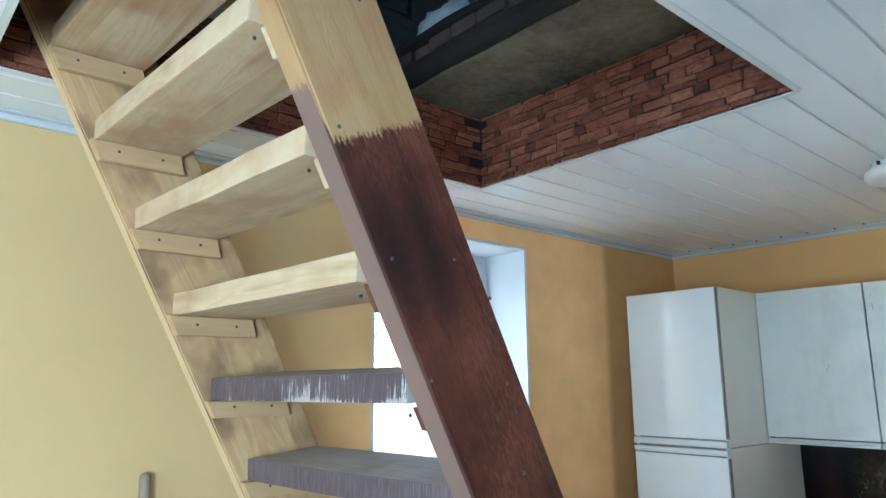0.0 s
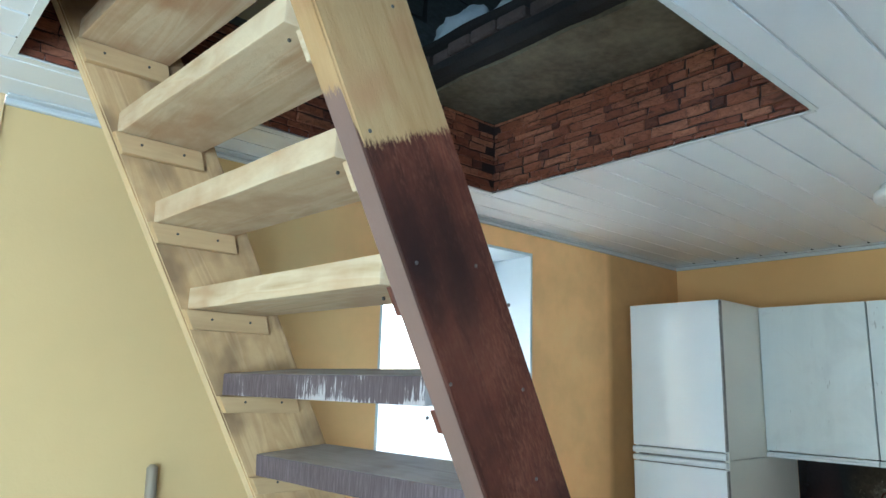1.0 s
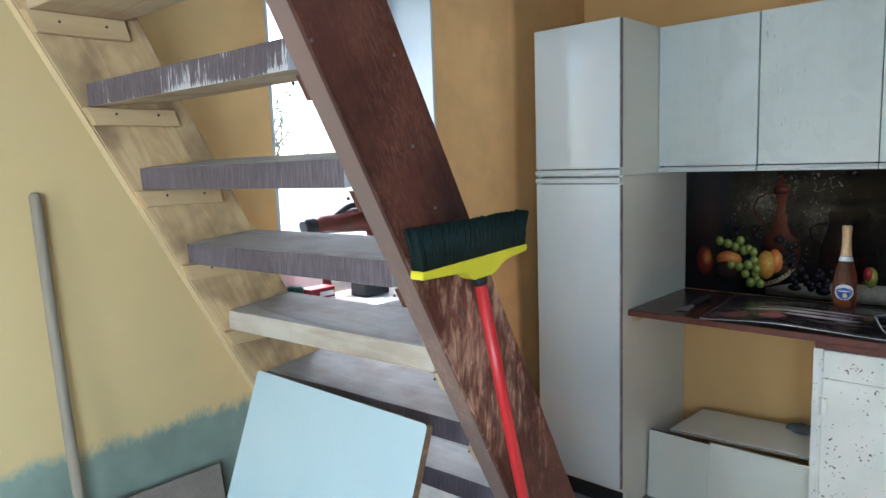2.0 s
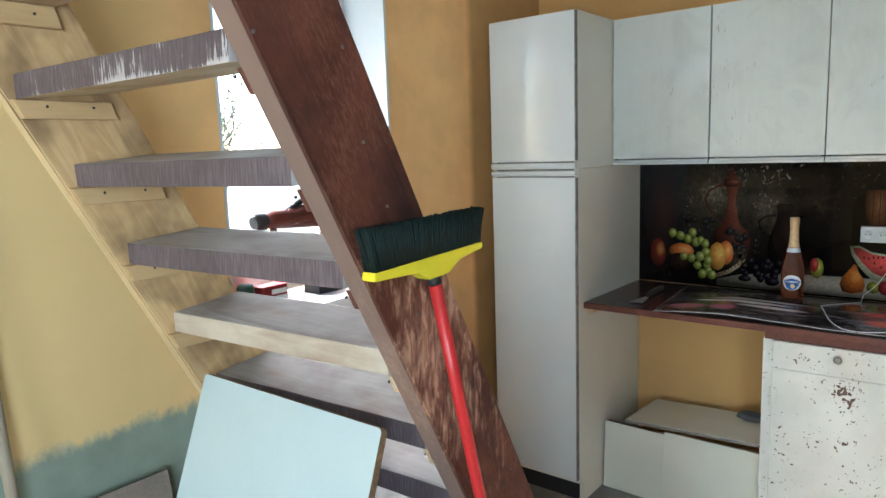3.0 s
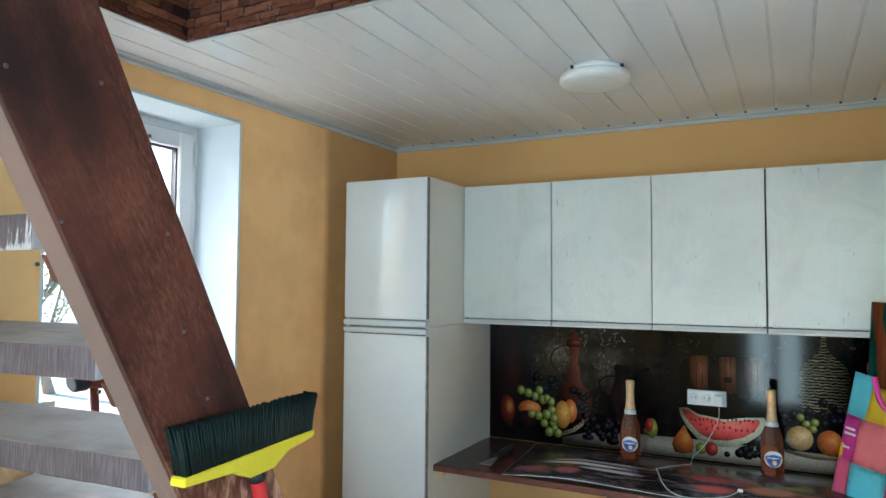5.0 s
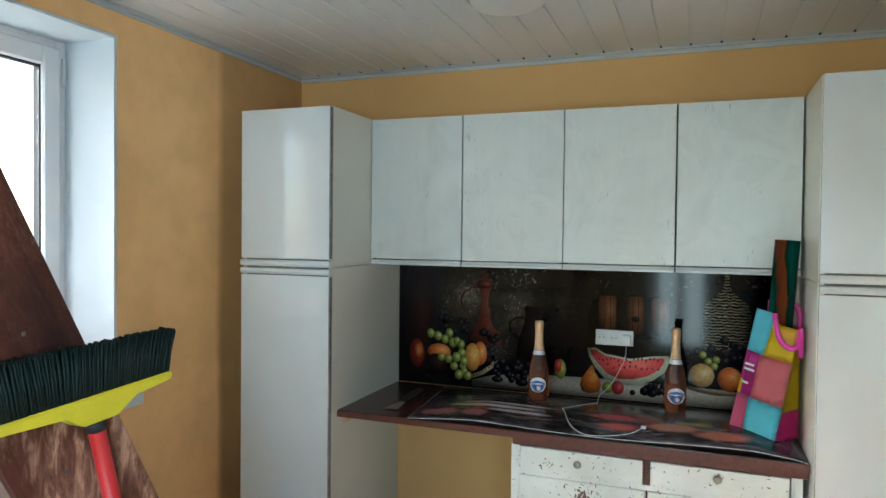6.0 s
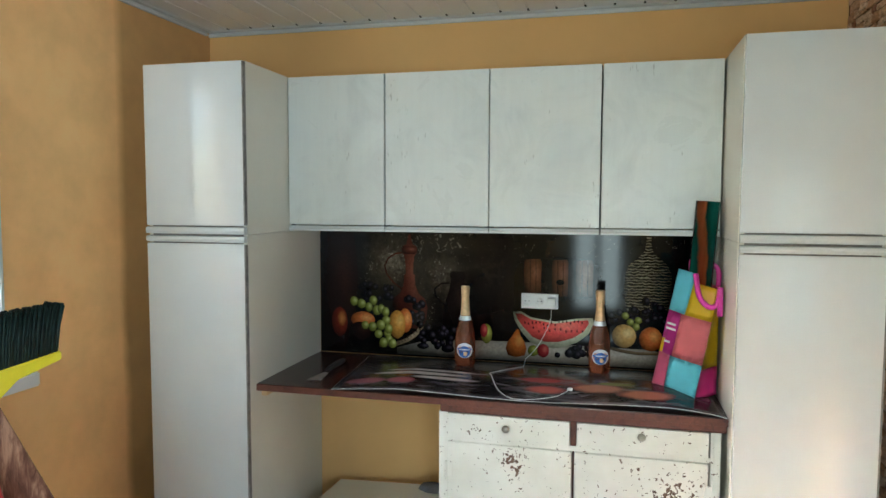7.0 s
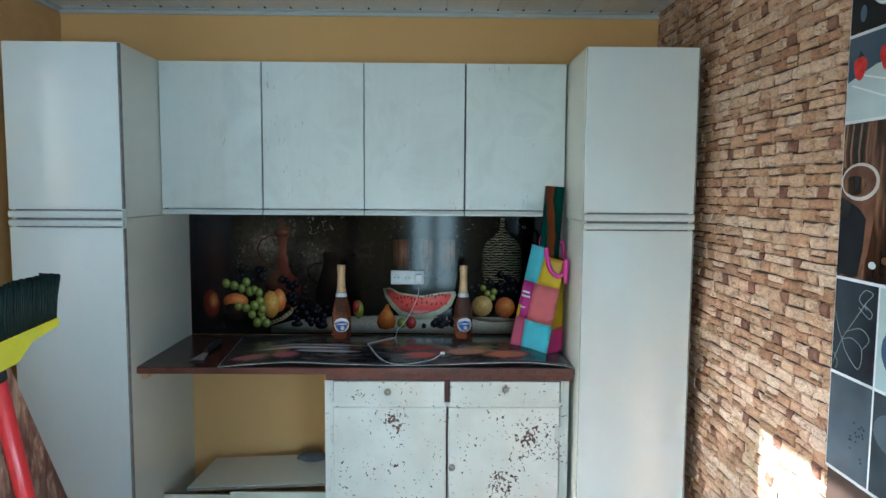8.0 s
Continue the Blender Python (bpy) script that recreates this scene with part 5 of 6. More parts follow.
def sparkling_bottle(x, y):
    z = sheet_z(x, y) + 0.001
    b = thing("wine_bottle", (x, y, z), "sparkling wine bottle with pink wine and gold foil neck", "bottle", "wine bottles")
    at = Matrix.Translation((x, y, z))
    body = [(0.036, 0.0), (0.0425, 0.006), (0.0435, 0.05), (0.0425, 0.11), (0.038, 0.145), (0.029, 0.18), (0.020, 0.212), (0.0165, 0.24), (0.0150, 0.29), (0.0165, 0.318), (0.0155, 0.322)]
    bm = bmesh.new()
    lathe(bm, body, 32, at)
    part("glass", bm, m_wine, b, "clear glass filled with pink wine")
    bm = bmesh.new()
    lathe(bm, [(0.0210, 0.212), (0.0178, 0.24), (0.0162, 0.288), (0.0178, 0.315), (0.0180, 0.328), (0.0165, 0.333), (0.002, 0.3335)], 28, at, False)
    part("foil", bm, m_foil, b, "gold foil round the neck")
    bm = bmesh.new()
    lathe(bm, [(0.0262, 0.192), (0.0222, 0.206), (0.0216, 0.210)], 28, at, False)
    part("neck_label", bm, m_label, b, "silvery neck label")

    def wrap(name, cy, cz, ry, rz, lift, mat, parent, lab=""):
        """An oval of paper that follows the round of the bottle, facing the room."""
        bm = bmesh.new()
        turn = math.radians(188)
        c = bm.verts.new((0, 0, 0))
        ring, k = [], 28
        pts = [(cy, cz)] + [(cy + ry * math.cos(2 * math.pi * i / k), cz + rz * math.sin(2 * math.pi * i / k)) for i in range(k)]
        vs = []
        for yy, zq in pts:
            r = 0.0440 + lift
            a = turn + yy / r
            vs.append(Vector((x + r * math.cos(a), y + r * math.sin(a), z + zq)))
        c.co = vs[0]
        ring = [bm.verts.new(v) for v in vs[1:]]
        for i in range(k):
            bm.faces.new((c, ring[i], ring[(i + 1) % k]))
        bmesh.ops.recalc_face_normals(bm, faces=list(bm.faces))
        for f in bm.faces:
            f.smooth = True
        return part(name, bm, mat, parent, lab)

    lb = wrap("label", 0, 0.070, 0.036, 0.031, 0.0003, m_label, b, "white oval paper label")
    wrap("emblem", 0, 0.064, 0.025, 0.024, 0.0006, m_blue, lb, "blue round emblem")
    wrap("banner", 0, 0.074, 0.034, 0.007, 0.0009, m_blue, lb)
    wrap("lettering_bar", 0, 0.074, 0.026, 0.0028, 0.0012, m_label, lb)
    wrap("highlight_patch", 0.004, 0.056, 0.008, 0.009, 0.0009, m_foil, lb)
    return b


sparkling_bottle(3.040, 0.114)
sparkling_bottle(3.075, -0.434)

# ---- bag with a roll ----
BAGC = {k: plain("bag_" + k, c, 0.28, vary=0.10, scale=9, bump=0.05, fine=30) for k, c in (("cyan", (0.22, 0.80, 0.92)), ("yellow", (0.95, 0.66, 0.015)), ("magenta", (0.70, 0.04, 0.34)), ("coral", (0.95, 0.25, 0.27)), ("pink", (0.90, 0.06, 0.32)), ("rose", (0.80, 0.16, 0.29)))}
bag = thing("shopping_bag", (2.9, -0.76, ZCT), "glossy shopping bag with cyan, yellow, pink and coral patches", "bag")
BF = [Vector(p) for p in ((2.905, -0.628, 0.962), (2.772, -0.765, 0.942), (2.805, -0.846, 1.367), (2.832, -0.708, 1.406))]
BS = [BF[1], Vector((2.875, -0.852, 0.948)), Vector((2.895, -0.855, 1.358)), BF[2]]
BK = [BS[1], Vector((3.02, -0.70, 0.957)), Vector((2.945, -0.765, 1.385)), BS[2]]
BL = [BK[1], BF[0], BF[3], BK[2]]


def patch(name, quad, u0, u1, v0, v1, tone, bulge=0.012, k=6):
    n0 = (quad[1] - quad[0]).cross(quad[3] - quad[0]).normalized()
    bm = bmesh.new()
    rows = []
    for i in range(k + 1):
        row = []
        for j in range(k + 1):
            u, v = u0 + (u1 - u0) * i / k, v0 + (v1 - v0) * j / k
            a, b = quad[0].lerp(quad[1], u), quad[3].lerp(quad[2], u)
            p = a.lerp(b, v)
            w = math.sin(math.pi * u) * math.sin(math.pi * min(max(v, 0), 1))
            p = p + n0 * (bulge * w + 0.004 * w ** 0.5 * noise.noise(p * 22))
            row.append(bm.verts.new(p))
        rows.append(row)
    for i in range(k):
        for j in range(k):
            bm.faces.new((rows[i][j], rows[i + 1][j], rows[i + 1][j + 1], rows[i][j + 1])).smooth = True
    ext = bmesh.ops.solidify(bm, geom=list(bm.faces), thickness=0.0012)
    return part(name, bm, BAGC[tone], bag)


for u0, u1, v0, v1, tone in ((0, 0.5, 0, 0.30, "rose"), (0.30, 1, 0, 0.30, "cyan"), (0, 0.08, 0.30, 0.42, "yellow"), (0.08, 0.34, 0.30, 0.66, "magenta"), (0, 0.08, 0.42, 0.66, "magenta"), (0.34, 1, 0.30, 0.66, "coral"), (0, 0.42, 0.66, 1, "cyan"), (0.42, 1, 0.66, 0.93, "yellow")):
    if (u0, v0) == (0, 0):
        u1 = 0.30
    patch("bag_patch", BF, u0, u1, v0, v1, tone)
for v0, v1, tone in ((0, 0.25, "pink"), (0.25, 0.62, "yellow"), (0.62, 0.96, "yellow")):
    patch("bag_patch", BS, 0, 1, v0, v1, tone, -0.012)
patch("bag_patch", BK, 0, 1, 0, 0.95, "coral", 0.004)
patch("bag_patch", BL, 0, 1, 0, 0.97, "cyan", 0.006)
bm = bmesh.new()
bm.faces.new([bm.verts.new(p + Vector((0, 0, 0.003))) for p in (BF[0], BF[1], BS[1], BK[1])])
bmesh.ops.solidify(bm, geom=list(bm.faces), thickness=0.002)
part("bag_bottom", bm, BAGC["pink"], bag)
for pts in ([BF[3].lerp(BF[2], 0.40) + Vector((-0.004, 0, 0)), BF[3].lerp(BF[2], 0.46) + Vector((-0.02, -0.004, -0.075)), BF[3].lerp(BF[2], 0.72) + Vector((-0.02, 0.002, -0.100)), BF[3].lerp(BF[2], 0.96) + Vector((-0.016, 0.006, -0.08)), BF[2] + Vector((-0.022, 0.004, -0.02)), BF[2] + Vector((-0.020, 0.003, -0.12))],
            [BK[2] + Vector((0, 0, -0.02)), BK[2] + Vector((-0.04, 0.0, 0.05)), BS[2] + Vector((0.0, 0.012, 0.05)), BS[2] + Vector((0, 0.004, -0.02))]):
    bm = bmesh.new()
    tube(bm, smooth_path(pts, 6), 0.0095, 8)
    part("handle", bm, BAGC["magenta"], bag, "magenta strap handle")
for v, u0, u1 in ((0.55, 0.10, 0.30), (0.51, 0.10, 0.33), (0.40, 0.12, 0.26)):
    n0 = (BF[1] - BF[0]).cross(BF[3] - BF[0]).normalized()
    q = [BF[0].lerp(BF[1], u).lerp(BF[3].lerp(BF[2], u), w) + n0 * 0.0165 for u, w in ((u0, v), (u1, v), (u1, v + 0.018), (u0, v + 0.018))]
    bm = bmesh.new()
    bm.faces.new([bm.verts.new(p) for p in q])
    part("lettering_bar", bm, m_label, bag, "pale printed bar")

roll = thing("wallpaper_roll", (2.86, -0.775, 1.0), "rolled printed plastic panel, dark green and orange, standing in the bag", "roll")
ra, rb = Vector((2.893, -0.765, 0.985)), Vector((2.872, -0.806, 1.645))
bm = bmesh.new()
axis = (rb - ra)
turn = axis.to_track_quat("Z", "Y").to_matrix().to_4x4()
spiral, k = [], 70
outer = [(0.043 * (1 - 0.18 * i / k) * math.cos(4.6 * math.pi * i / k), 0.043 * (1 - 0.18 * i / k) * math.sin(4.6 * math.pi * i / k)) for i in range(k)]
for h in (0, axis.length):
    spiral.append([bm.verts.new(Matrix.Translation(ra) @ turn @ Vector((a, b, h))) for a, b in outer])
for i in range(k - 1):
    bm.faces.new((spiral[0][i], spiral[0][i + 1], spiral[1][i + 1], spiral[1][i])).smooth = True
bmesh.ops.solidify(bm, geom=list(bm.faces), thickness=0.0008)


def roll_print():
    m, n, l, p = nodes("green_orange_print")
    v = coords(n, l, (1, 1, 0.35))
    gx = put(n, l, "ShaderNodeSeparateXYZ", {0: n.new("ShaderNodeTexCoord").outputs["Generated"]}).outputs[1]
    k = put(n, l, "ShaderNodeMath", {0: noisef(n, l, v, 11, 4, 0.6), 1: 0.35, 2: gx}, operation="MULTIPLY_ADD").outputs[0]
    c = ramp(n, l, k, [(0.40, (0.010, 0.16, 0.12)), (0.52, (0.012, 0.07, 0.05)), (0.56, (0.42, 0.12, 0.04)), (0.74, (0.30, 0.07, 0.025)), (0.80, (0.012, 0.09, 0.065)), (0.95, (0.02, 0.20, 0.15))])
    l.new(c, p.inputs["Base Color"])
    p.inputs["Roughness"].default_value = 0.12
    return m


part("rolled_sheet", bm, roll_print(), roll)

# paint scraper on the worktop
scraper = thing("paint_scraper", (2.9, 0.66, ZCT), "paint scraper with a dull blade and dark handle on the worktop", "scraper")
bm = bmesh.new()
prism(bm, [(2.735, 0.632), (2.735, 0.690), (2.86, 0.672), (2.86, 0.652)], 2, ZCT + 0.004, ZCT + 0.006)
part("blade", bm, m_edge, scraper, "dull grey blade")
bm = bmesh.new()
tube(bm, [(2.855, 0.662, ZCT + 0.013), (2.90, 0.662, ZCT + 0.014), (2.97, 0.662, ZCT + 0.016), (3.03, 0.661, ZCT + 0.015), (3.05, 0.661, ZCT + 0.014)], [0.008, 0.011, 0.013, 0.012, 0.006], 12)
part("handle", bm, m_groove, scraper, "dark plastic handle")

# ---- spare boards under the worktop ----
def board(name, corners, thick, mat, label, edge=None):
    """A flat board from three corners: origin, along, up."""
    o, a, b = (Vector(c) for c in corners)
    n0 = (a - o).cross(b - o).normalized() * thick
    bm = bmesh.new()
    f = [bm.verts.new(p) for p in (o, a, a + b - o, b)]
    g = [bm.verts.new(p + n0) for p in (o, a, a + b - o, b)]
    bm.faces.new(f), bm.faces.new(g[::-1])
    for i in range(4):
        q = bm.faces.new((f[i], g[i], g[(i + 1) % 4], f[(i + 1) % 4]))
        q.material_index = 1 if edge else 0
    bmesh.ops.recalc_face_normals(bm, faces=list(bm.faces))
    bmesh.ops.bevel(bm, geom=list(bm.edges), offset=0.0015, segments=1, affect="EDGES")
    return solid(name, bm, [mat, edge] if edge else mat, label, "board")


board("spare_door", ((2.835, 0.852, 0.002), (2.825, 0.40, 0.002), (2.858, 0.852, 0.320)), 0.016, m_cream, "spare cream cabinet door leaning under the worktop", m_groove)
board("spare_door", ((2.805, 0.565, 0.002), (2.805, 0.140, 0.002), (2.842, 0.565, 0.335)), 0.016, m_cream, "spare white cabinet door leaning under the worktop")
board("spare_shelf", ((2.835, 0.750, 0.352), (2.845, 0.140, 0.372), (3.15, 0.722, 0.358)), -0.014, m_cream, "loose pale shelf board lying on the spare doors", m_edge)
bm = bmesh.new()
for v in bmesh.ops.create_icosphere(bm, subdivisions=3, radius=1.0)["verts"]:
    d = 1 + 0.18 * noise.noise(v.co * 2.3)
    v.co = Vector((3.10 + 0.04 * v.co.x * d, 0.26 + 0.07 * v.co.y * d, 0.384 + 0.022 * v.co.z * d))
for f in bm.faces:
    f.smooth = True
solid("cloth_bundle", bm, m_ply_dark, "crumpled grey cloth on the loose shelf", "cloth")

# ---- ceiling lamp ----
lamp_thing = thing("ceiling_lamp", (2.345, 0.080, ZC), "round white ceiling lamp, switched off", "lamp")
at = Matrix.Translation((2.345, 0.080, ZC - 0.001))
bm = bmesh.new()
lathe(bm, [(0.100, 0.0), (0.100, -0.016), (0.096, -0.018)], 48, at)
part("base", bm, m_frame, lamp_thing)
bm = bmesh.new()
lathe(bm, [(0.114, -0.0205), (0.120, -0.026), (0.121, -0.042), (0.115, -0.051), (0.09, -0.055), (0.03, -0.057), (0.001, -0.057)], 56, at)
part("diffuser", bm, m_socket, lamp_thing, "white round diffuser")
for a in (55, 150, 250, 340):
    bm = bmesh.new()
    c, s_ = math.cos(radians(a)), math.sin(radians(a))
    box(bm, (2.345 + 0.108 * c - 0.005, 0.080 + 0.108 * s_ - 0.005, ZC - 0.0185), (2.345 + 0.108 * c + 0.005, 0.080 + 0.108 * s_ + 0.005, ZC - 0.006), 0.002)
    part("clip", bm, m_groove, lamp_thing, "dark spring clip")

# ---- leaning things near the stairs ----
m_old_wood = wood("worn_pole_wood", (0.34, 0.27, 0.19), (0.20, 0.15, 0.10), (0, 90, 0), 0.7, False)
bm = bmesh.new()
pole = smooth_path([(0.535, 1.402, 1.545), (0.543, 1.385, 1.1), (0.556, 1.36, 0.6), (0.575, 1.315, 0.004)], 6)
tube(bm, [(0.5352, 1.4022, 1.553)] + pole, [0.007] + [0.0145] * len(pole), 14)
solid("wooden_pole", bm, m_old_wood, "worn wooden tool handle leaning on the yellow wall", "pole")
m_panel_blue = plain("pale_blue_white_panel", (0.47, 0.56, 0.58), 0.22, vary=0.05, scale=4, bump=0.02)
m_chip = plain("chipboard_edge", (0.20, 0.12, 0.06), 0.8, vary=0.4, scale=60)


def rounded_panel():
    o, along, up = Vector((0.478, 0.99, 0.002)), Vector((0, -0.60, 0.0)), Vector((0.402, 0, 1.080))
    r = 0.010
    L, U = along.length, up.length
    out = [(0, 0), (L, 0)] + [(L - r + r * math.cos(a), U - r + r * math.sin(a)) for a in (math.pi / 2 * i / 6 for i in range(7))] + [(r - r * math.sin(a), U - r + r * math.cos(a)) for a in (math.pi / 2 * i / 6 for i in range(7))]
    n0 = along.cross(up).normalized()
    bm = bmesh.new()
    a = [bm.verts.new(o + along.normalized() * u + up.normalized() * v) for u, v in out]
    b = [bm.verts.new(o + along.normalized() * u + up.normalized() * v - n0 * 0.018) for u, v in out]
    bm.faces.new(a)
    f = bm.faces.new(b[::-1])
    for i in range(len(out)):
        q = bm.faces.new((a[i], b[i], b[(i + 1) % len(out)], a[(i + 1) % len(out)]))
        q.material_index = 1
    bmesh.ops.recalc_face_normals(bm, faces=list(bm.faces))
    return bm


solid("laminated_board", rounded_panel(), [m_panel_blue, m_chip], "white laminated panel with chipboard edge leaning under the stairs", "panel")
m_ply = plain("dirty_plywood", (0.25, 0.20, 0.155), 0.8, vary=0.35, scale=7, bump=0.1)
board("plywood_board", ((0.10, 1.270, 0.002), (0.962, 1.270, 0.002), (0.10, 1.385, 0.690)), 0.010, m_ply, "dirty plywood board leaning on the green wall base", m_groove)

# ---- things on the window sill ----
SZ = WIN[2] + 0.001
bm = bmesh.new()
lathe(bm, [(0.036, 0), (0.038, 0.01), (0.038, 0.14), (0.034, 0.17), (0.018, 0.215), (0.0145, 0.25), (0.0145, 0.29)], 28, Matrix.Translation((1.965, 1.57, SZ)))
sb = thing("glass_bottle", (1.965, 1.57, SZ), "clear glass bottle with a white cap on the sill", "bottle")
part("glass", bm, glass("brownish_clear_glass", (0.75, 0.62, 0.55)), sb)
bm = bmesh.new()
lathe(bm, [(0.0165, 0.276), (0.0165, 0.302), (0.014, 0.305), (0.001, 0.305)], 24, Matrix.Translation((1.965, 1.57, SZ)))
part("cap", bm, m_cap, sb, "white screw cap")
m_orange = plain("dark_red_plastic", (0.13, 0.022, 0.012), 0.4, vary=0.2)
m_black = plain("black_rubber", (0.02, 0.02, 0.025), 0.5, vary=0.2)
m_redbox = plain("red_card_box", (0.26, 0.008, 0.010), 0.45, vary=0.1)
tool = thing("power_tool", (1.66, 1.545, SZ), "dark red and black power tool lying on the sill", "tool")
bm = bmesh.new()
tube(bm, [(1.50, 1.55, 1.375), (1.53, 1.55, 1.378), (1.60, 1.55, 1.375), (1.70, 1.55, 1.38), (1.80, 1.55, 1.372), (1.84, 1.55, 1.36)], [0.022, 0.034, 0.036, 0.046, 0.046, 0.03], 16)
part("housing", bm, m_orange, tool, "dark red housing")
bm = bmesh.new()
tube(bm, [(1.452, 1.55, 1.372), (1.462, 1.55, 1.374), (1.50, 1.55, 1.375)], [0.024, 0.032, 0.032], 16)
part("chuck", bm, m_black, tool, "black chuck")
bm = bmesh.new()
tube(bm, smooth_path([(1.60, 1.55, 1.40), (1.68, 1.55, 1.437), (1.76, 1.55, 1.432), (1.82, 1.55, 1.40)], 5), 0.012, 10)
part("top_grip", bm, m_black, tool, "black grip")
bm = bmesh.new()
tube(bm, [(1.79, 1.55, 1.36), (1.77, 1.55, 1.26), (1.755, 1.55, SZ + 0.04)], [0.028, 0.024, 0.03], 14)
part("handle", bm, m_orange, tool, "dark red handle")
bm = bmesh.new()
box(bm, (1.70, 1.505, SZ), (1.83, 1.595, SZ + 0.055), 0.008, 2)
part("battery", bm, m_black, tool, "black battery foot")
bm = bmesh.new()
tube(bm, [(1.53, 1.55, 1.375), (1.535, 1.54, 1.25), (1.54, 1.535, SZ + 0.01)], [0.016, 0.015, 0.02], 10)
part("side_handle", bm, m_orange, tool, "dark red side handle")
bx = thing("card_box", (1.44, 1.50, SZ), "small red card box with white print on the sill", "box")
bm = bmesh.new()
box(bm, (1.40, 1.455, SZ), (1.51, 1.52, SZ + 0.085), 0.002)
part("carton", bm, m_redbox, bx)
for z in (0.055, 0.03):
    part("print_bar", boxes(((1.44, 1.4535, SZ + z), (1.505, 1.4545, SZ + z + 0.017))), m_label, bx, "white printed bar")
jar = bmesh.new()
lathe(jar, [(0.028, 0), (0.030, 0.01), (0.030, 0.09), (0.024, 0.10)], 20, Matrix.Translation((1.365, 1.50, SZ)))
solid("green_jar", jar, plain("dark_green_plastic", (0.03, 0.10, 0.07), 0.4), "small dark green jar on the sill", "jar")
blk = bmesh.new()
box(blk, (1.30, 1.56, SZ), (1.41, 1.63, SZ + 0.255), 0.006, 2)
solid("white_carton", blk, m_cap, "plain white carton standing on the sill", "carton")

# ---- pictures on the stone wall ----
def photo(name, stops, scale=3.0, stretch=(1, 1, 1)):
    m, n, l, p = nodes(name)
    l.new(ramp(n, l, noisef(n, l, coords(n, l, stretch), scale, 3), stops), p.inputs["Base Color"])
    p.inputs["Roughness"].default_value = 0.2
    p.inputs["Specular IOR Level"].default_value = 0.2
    return m


m_black_photo = photo("black_photo", [(0.3, (0.008, 0.008, 0.010)), (0.7, (0.03, 0.03, 0.035))])
m_blue_photo = photo("grey_blue_photo", [(0.3, (0.055, 0.085, 0.14)), (0.7, (0.11, 0.15, 0.21))])
m_cream_photo = photo("white_dish_photo", [(0.3, (0.42, 0.50, 0.52)), (0.7, (0.60, 0.66, 0.66))])
m_brown_photo = photo("brown_steam_photo", [(0.36, (0.008, 0.005, 0.004)), (0.52, (0.055, 0.022, 0.012)), (0.72, (0.34, 0.17, 0.09))], 5, (4, 1, 0.7))
m_slate_photo = photo("slate_photo", [(0.3, (0.014, 0.018, 0.024)), (0.7, (0.05, 0.06, 0.07))], 4)
m_grey_photo = photo("grey_slate_photo", [(0.3, (0.05, 0.065, 0.085)), (0.7, (0.15, 0.17, 0.19))], 3)
m_cup_photo = photo("brown_cup_photo", [(0.3, (0.055, 0.022, 0.013)), (0.7, (0.22, 0.10, 0.055))], 9)
m_rim_photo = photo("pale_cup_rim_photo", [(0.3, (0.50, 0.40, 0.36)), (0.7, (0.78, 0.72, 0.68))], 9)
m_steam_photo = photo("steam_photo", [(0.3, (0.16, 0.075, 0.045)), (0.7, (0.34, 0.19, 0.12))], 9)
m_chalk = photo("chalk_line", [(0.3, (0.20, 0.22, 0.22)), (0.7, (0.30, 0.33, 0.32))])
m_berry = photo("berry_red", [(0.3, (0.42, 0.012, 0.015)), (0.7, (0.70, 0.05, 0.05))], 30)
m_white_line = plain("white_border", (0.75, 0.76, 0.78), 0.4, vary=0.03)
YP = YS + 0.0095
poster = thing("photo_panel", (1.30, YS, 0.92), "glossy wall panel of framed coffee and berry pictures", "picture")
PX0, PX1 = 0.88, 1.742
part("backing", boxes(((PX0, YS + 0.001, 0.915), (PX1, YP, ZC - 0.002))), m_white_line, poster, "white backing with white dividing lines")


def tile(x0, x1, z0, z1, mat, label):
    return part("picture", boxes(((x0, YP - 0.001, z0), (x1, YP + 0.001, z1))), mat, poster, label)


def motif(name, pts, mat, parent, k=1):
    bm = bmesh.new()
    prism(bm, [(a, b) for a, b in pts], 1, YP + 0.001 + 0.0004 * (k - 1), YP + 0.001 + 0.0004 * k)
    return part(name, bm, mat, parent)


g = 0.004
t1 = tile(1.32, PX1 - g, 2.016, ZC - 0.004, m_black_photo, "black picture of a white cup")
bm = bmesh.new()
tube(bm, [(1.60 + 0.06 * math.cos(a), YP + 0.0015, 2.12 + 0.055 * math.sin(a)) for a in (2 * math.pi * i / 30 for i in range(31))], 0.005, 6)
part("cup_ring", bm, m_white_line, t1)
motif("glint", oval(1.69, 2.06, 0.012, 0.02), m_blue_photo, t1)
t2 = tile(1.32, PX1 - g, 1.806, 2.008, m_blue_photo, "picture of strawberries on a white dish")
motif("dish", [(1.32, 1.806), (PX1 - g, 1.806), (PX1 - g, 1.90), (1.63, 1.93), (1.32, 1.95)], m_cream_photo, t2)
for i, (a, b, c, d) in enumerate(((1.72, 1.89, 1.50, 1.82), (1.68, 1.91, 1.44, 1.85))):
    motif("dish_line", [(a, b), (a - 0.004, b + 0.003), (c - 0.004, d + 0.003), (c, d)], m_white_line, t2, 2)
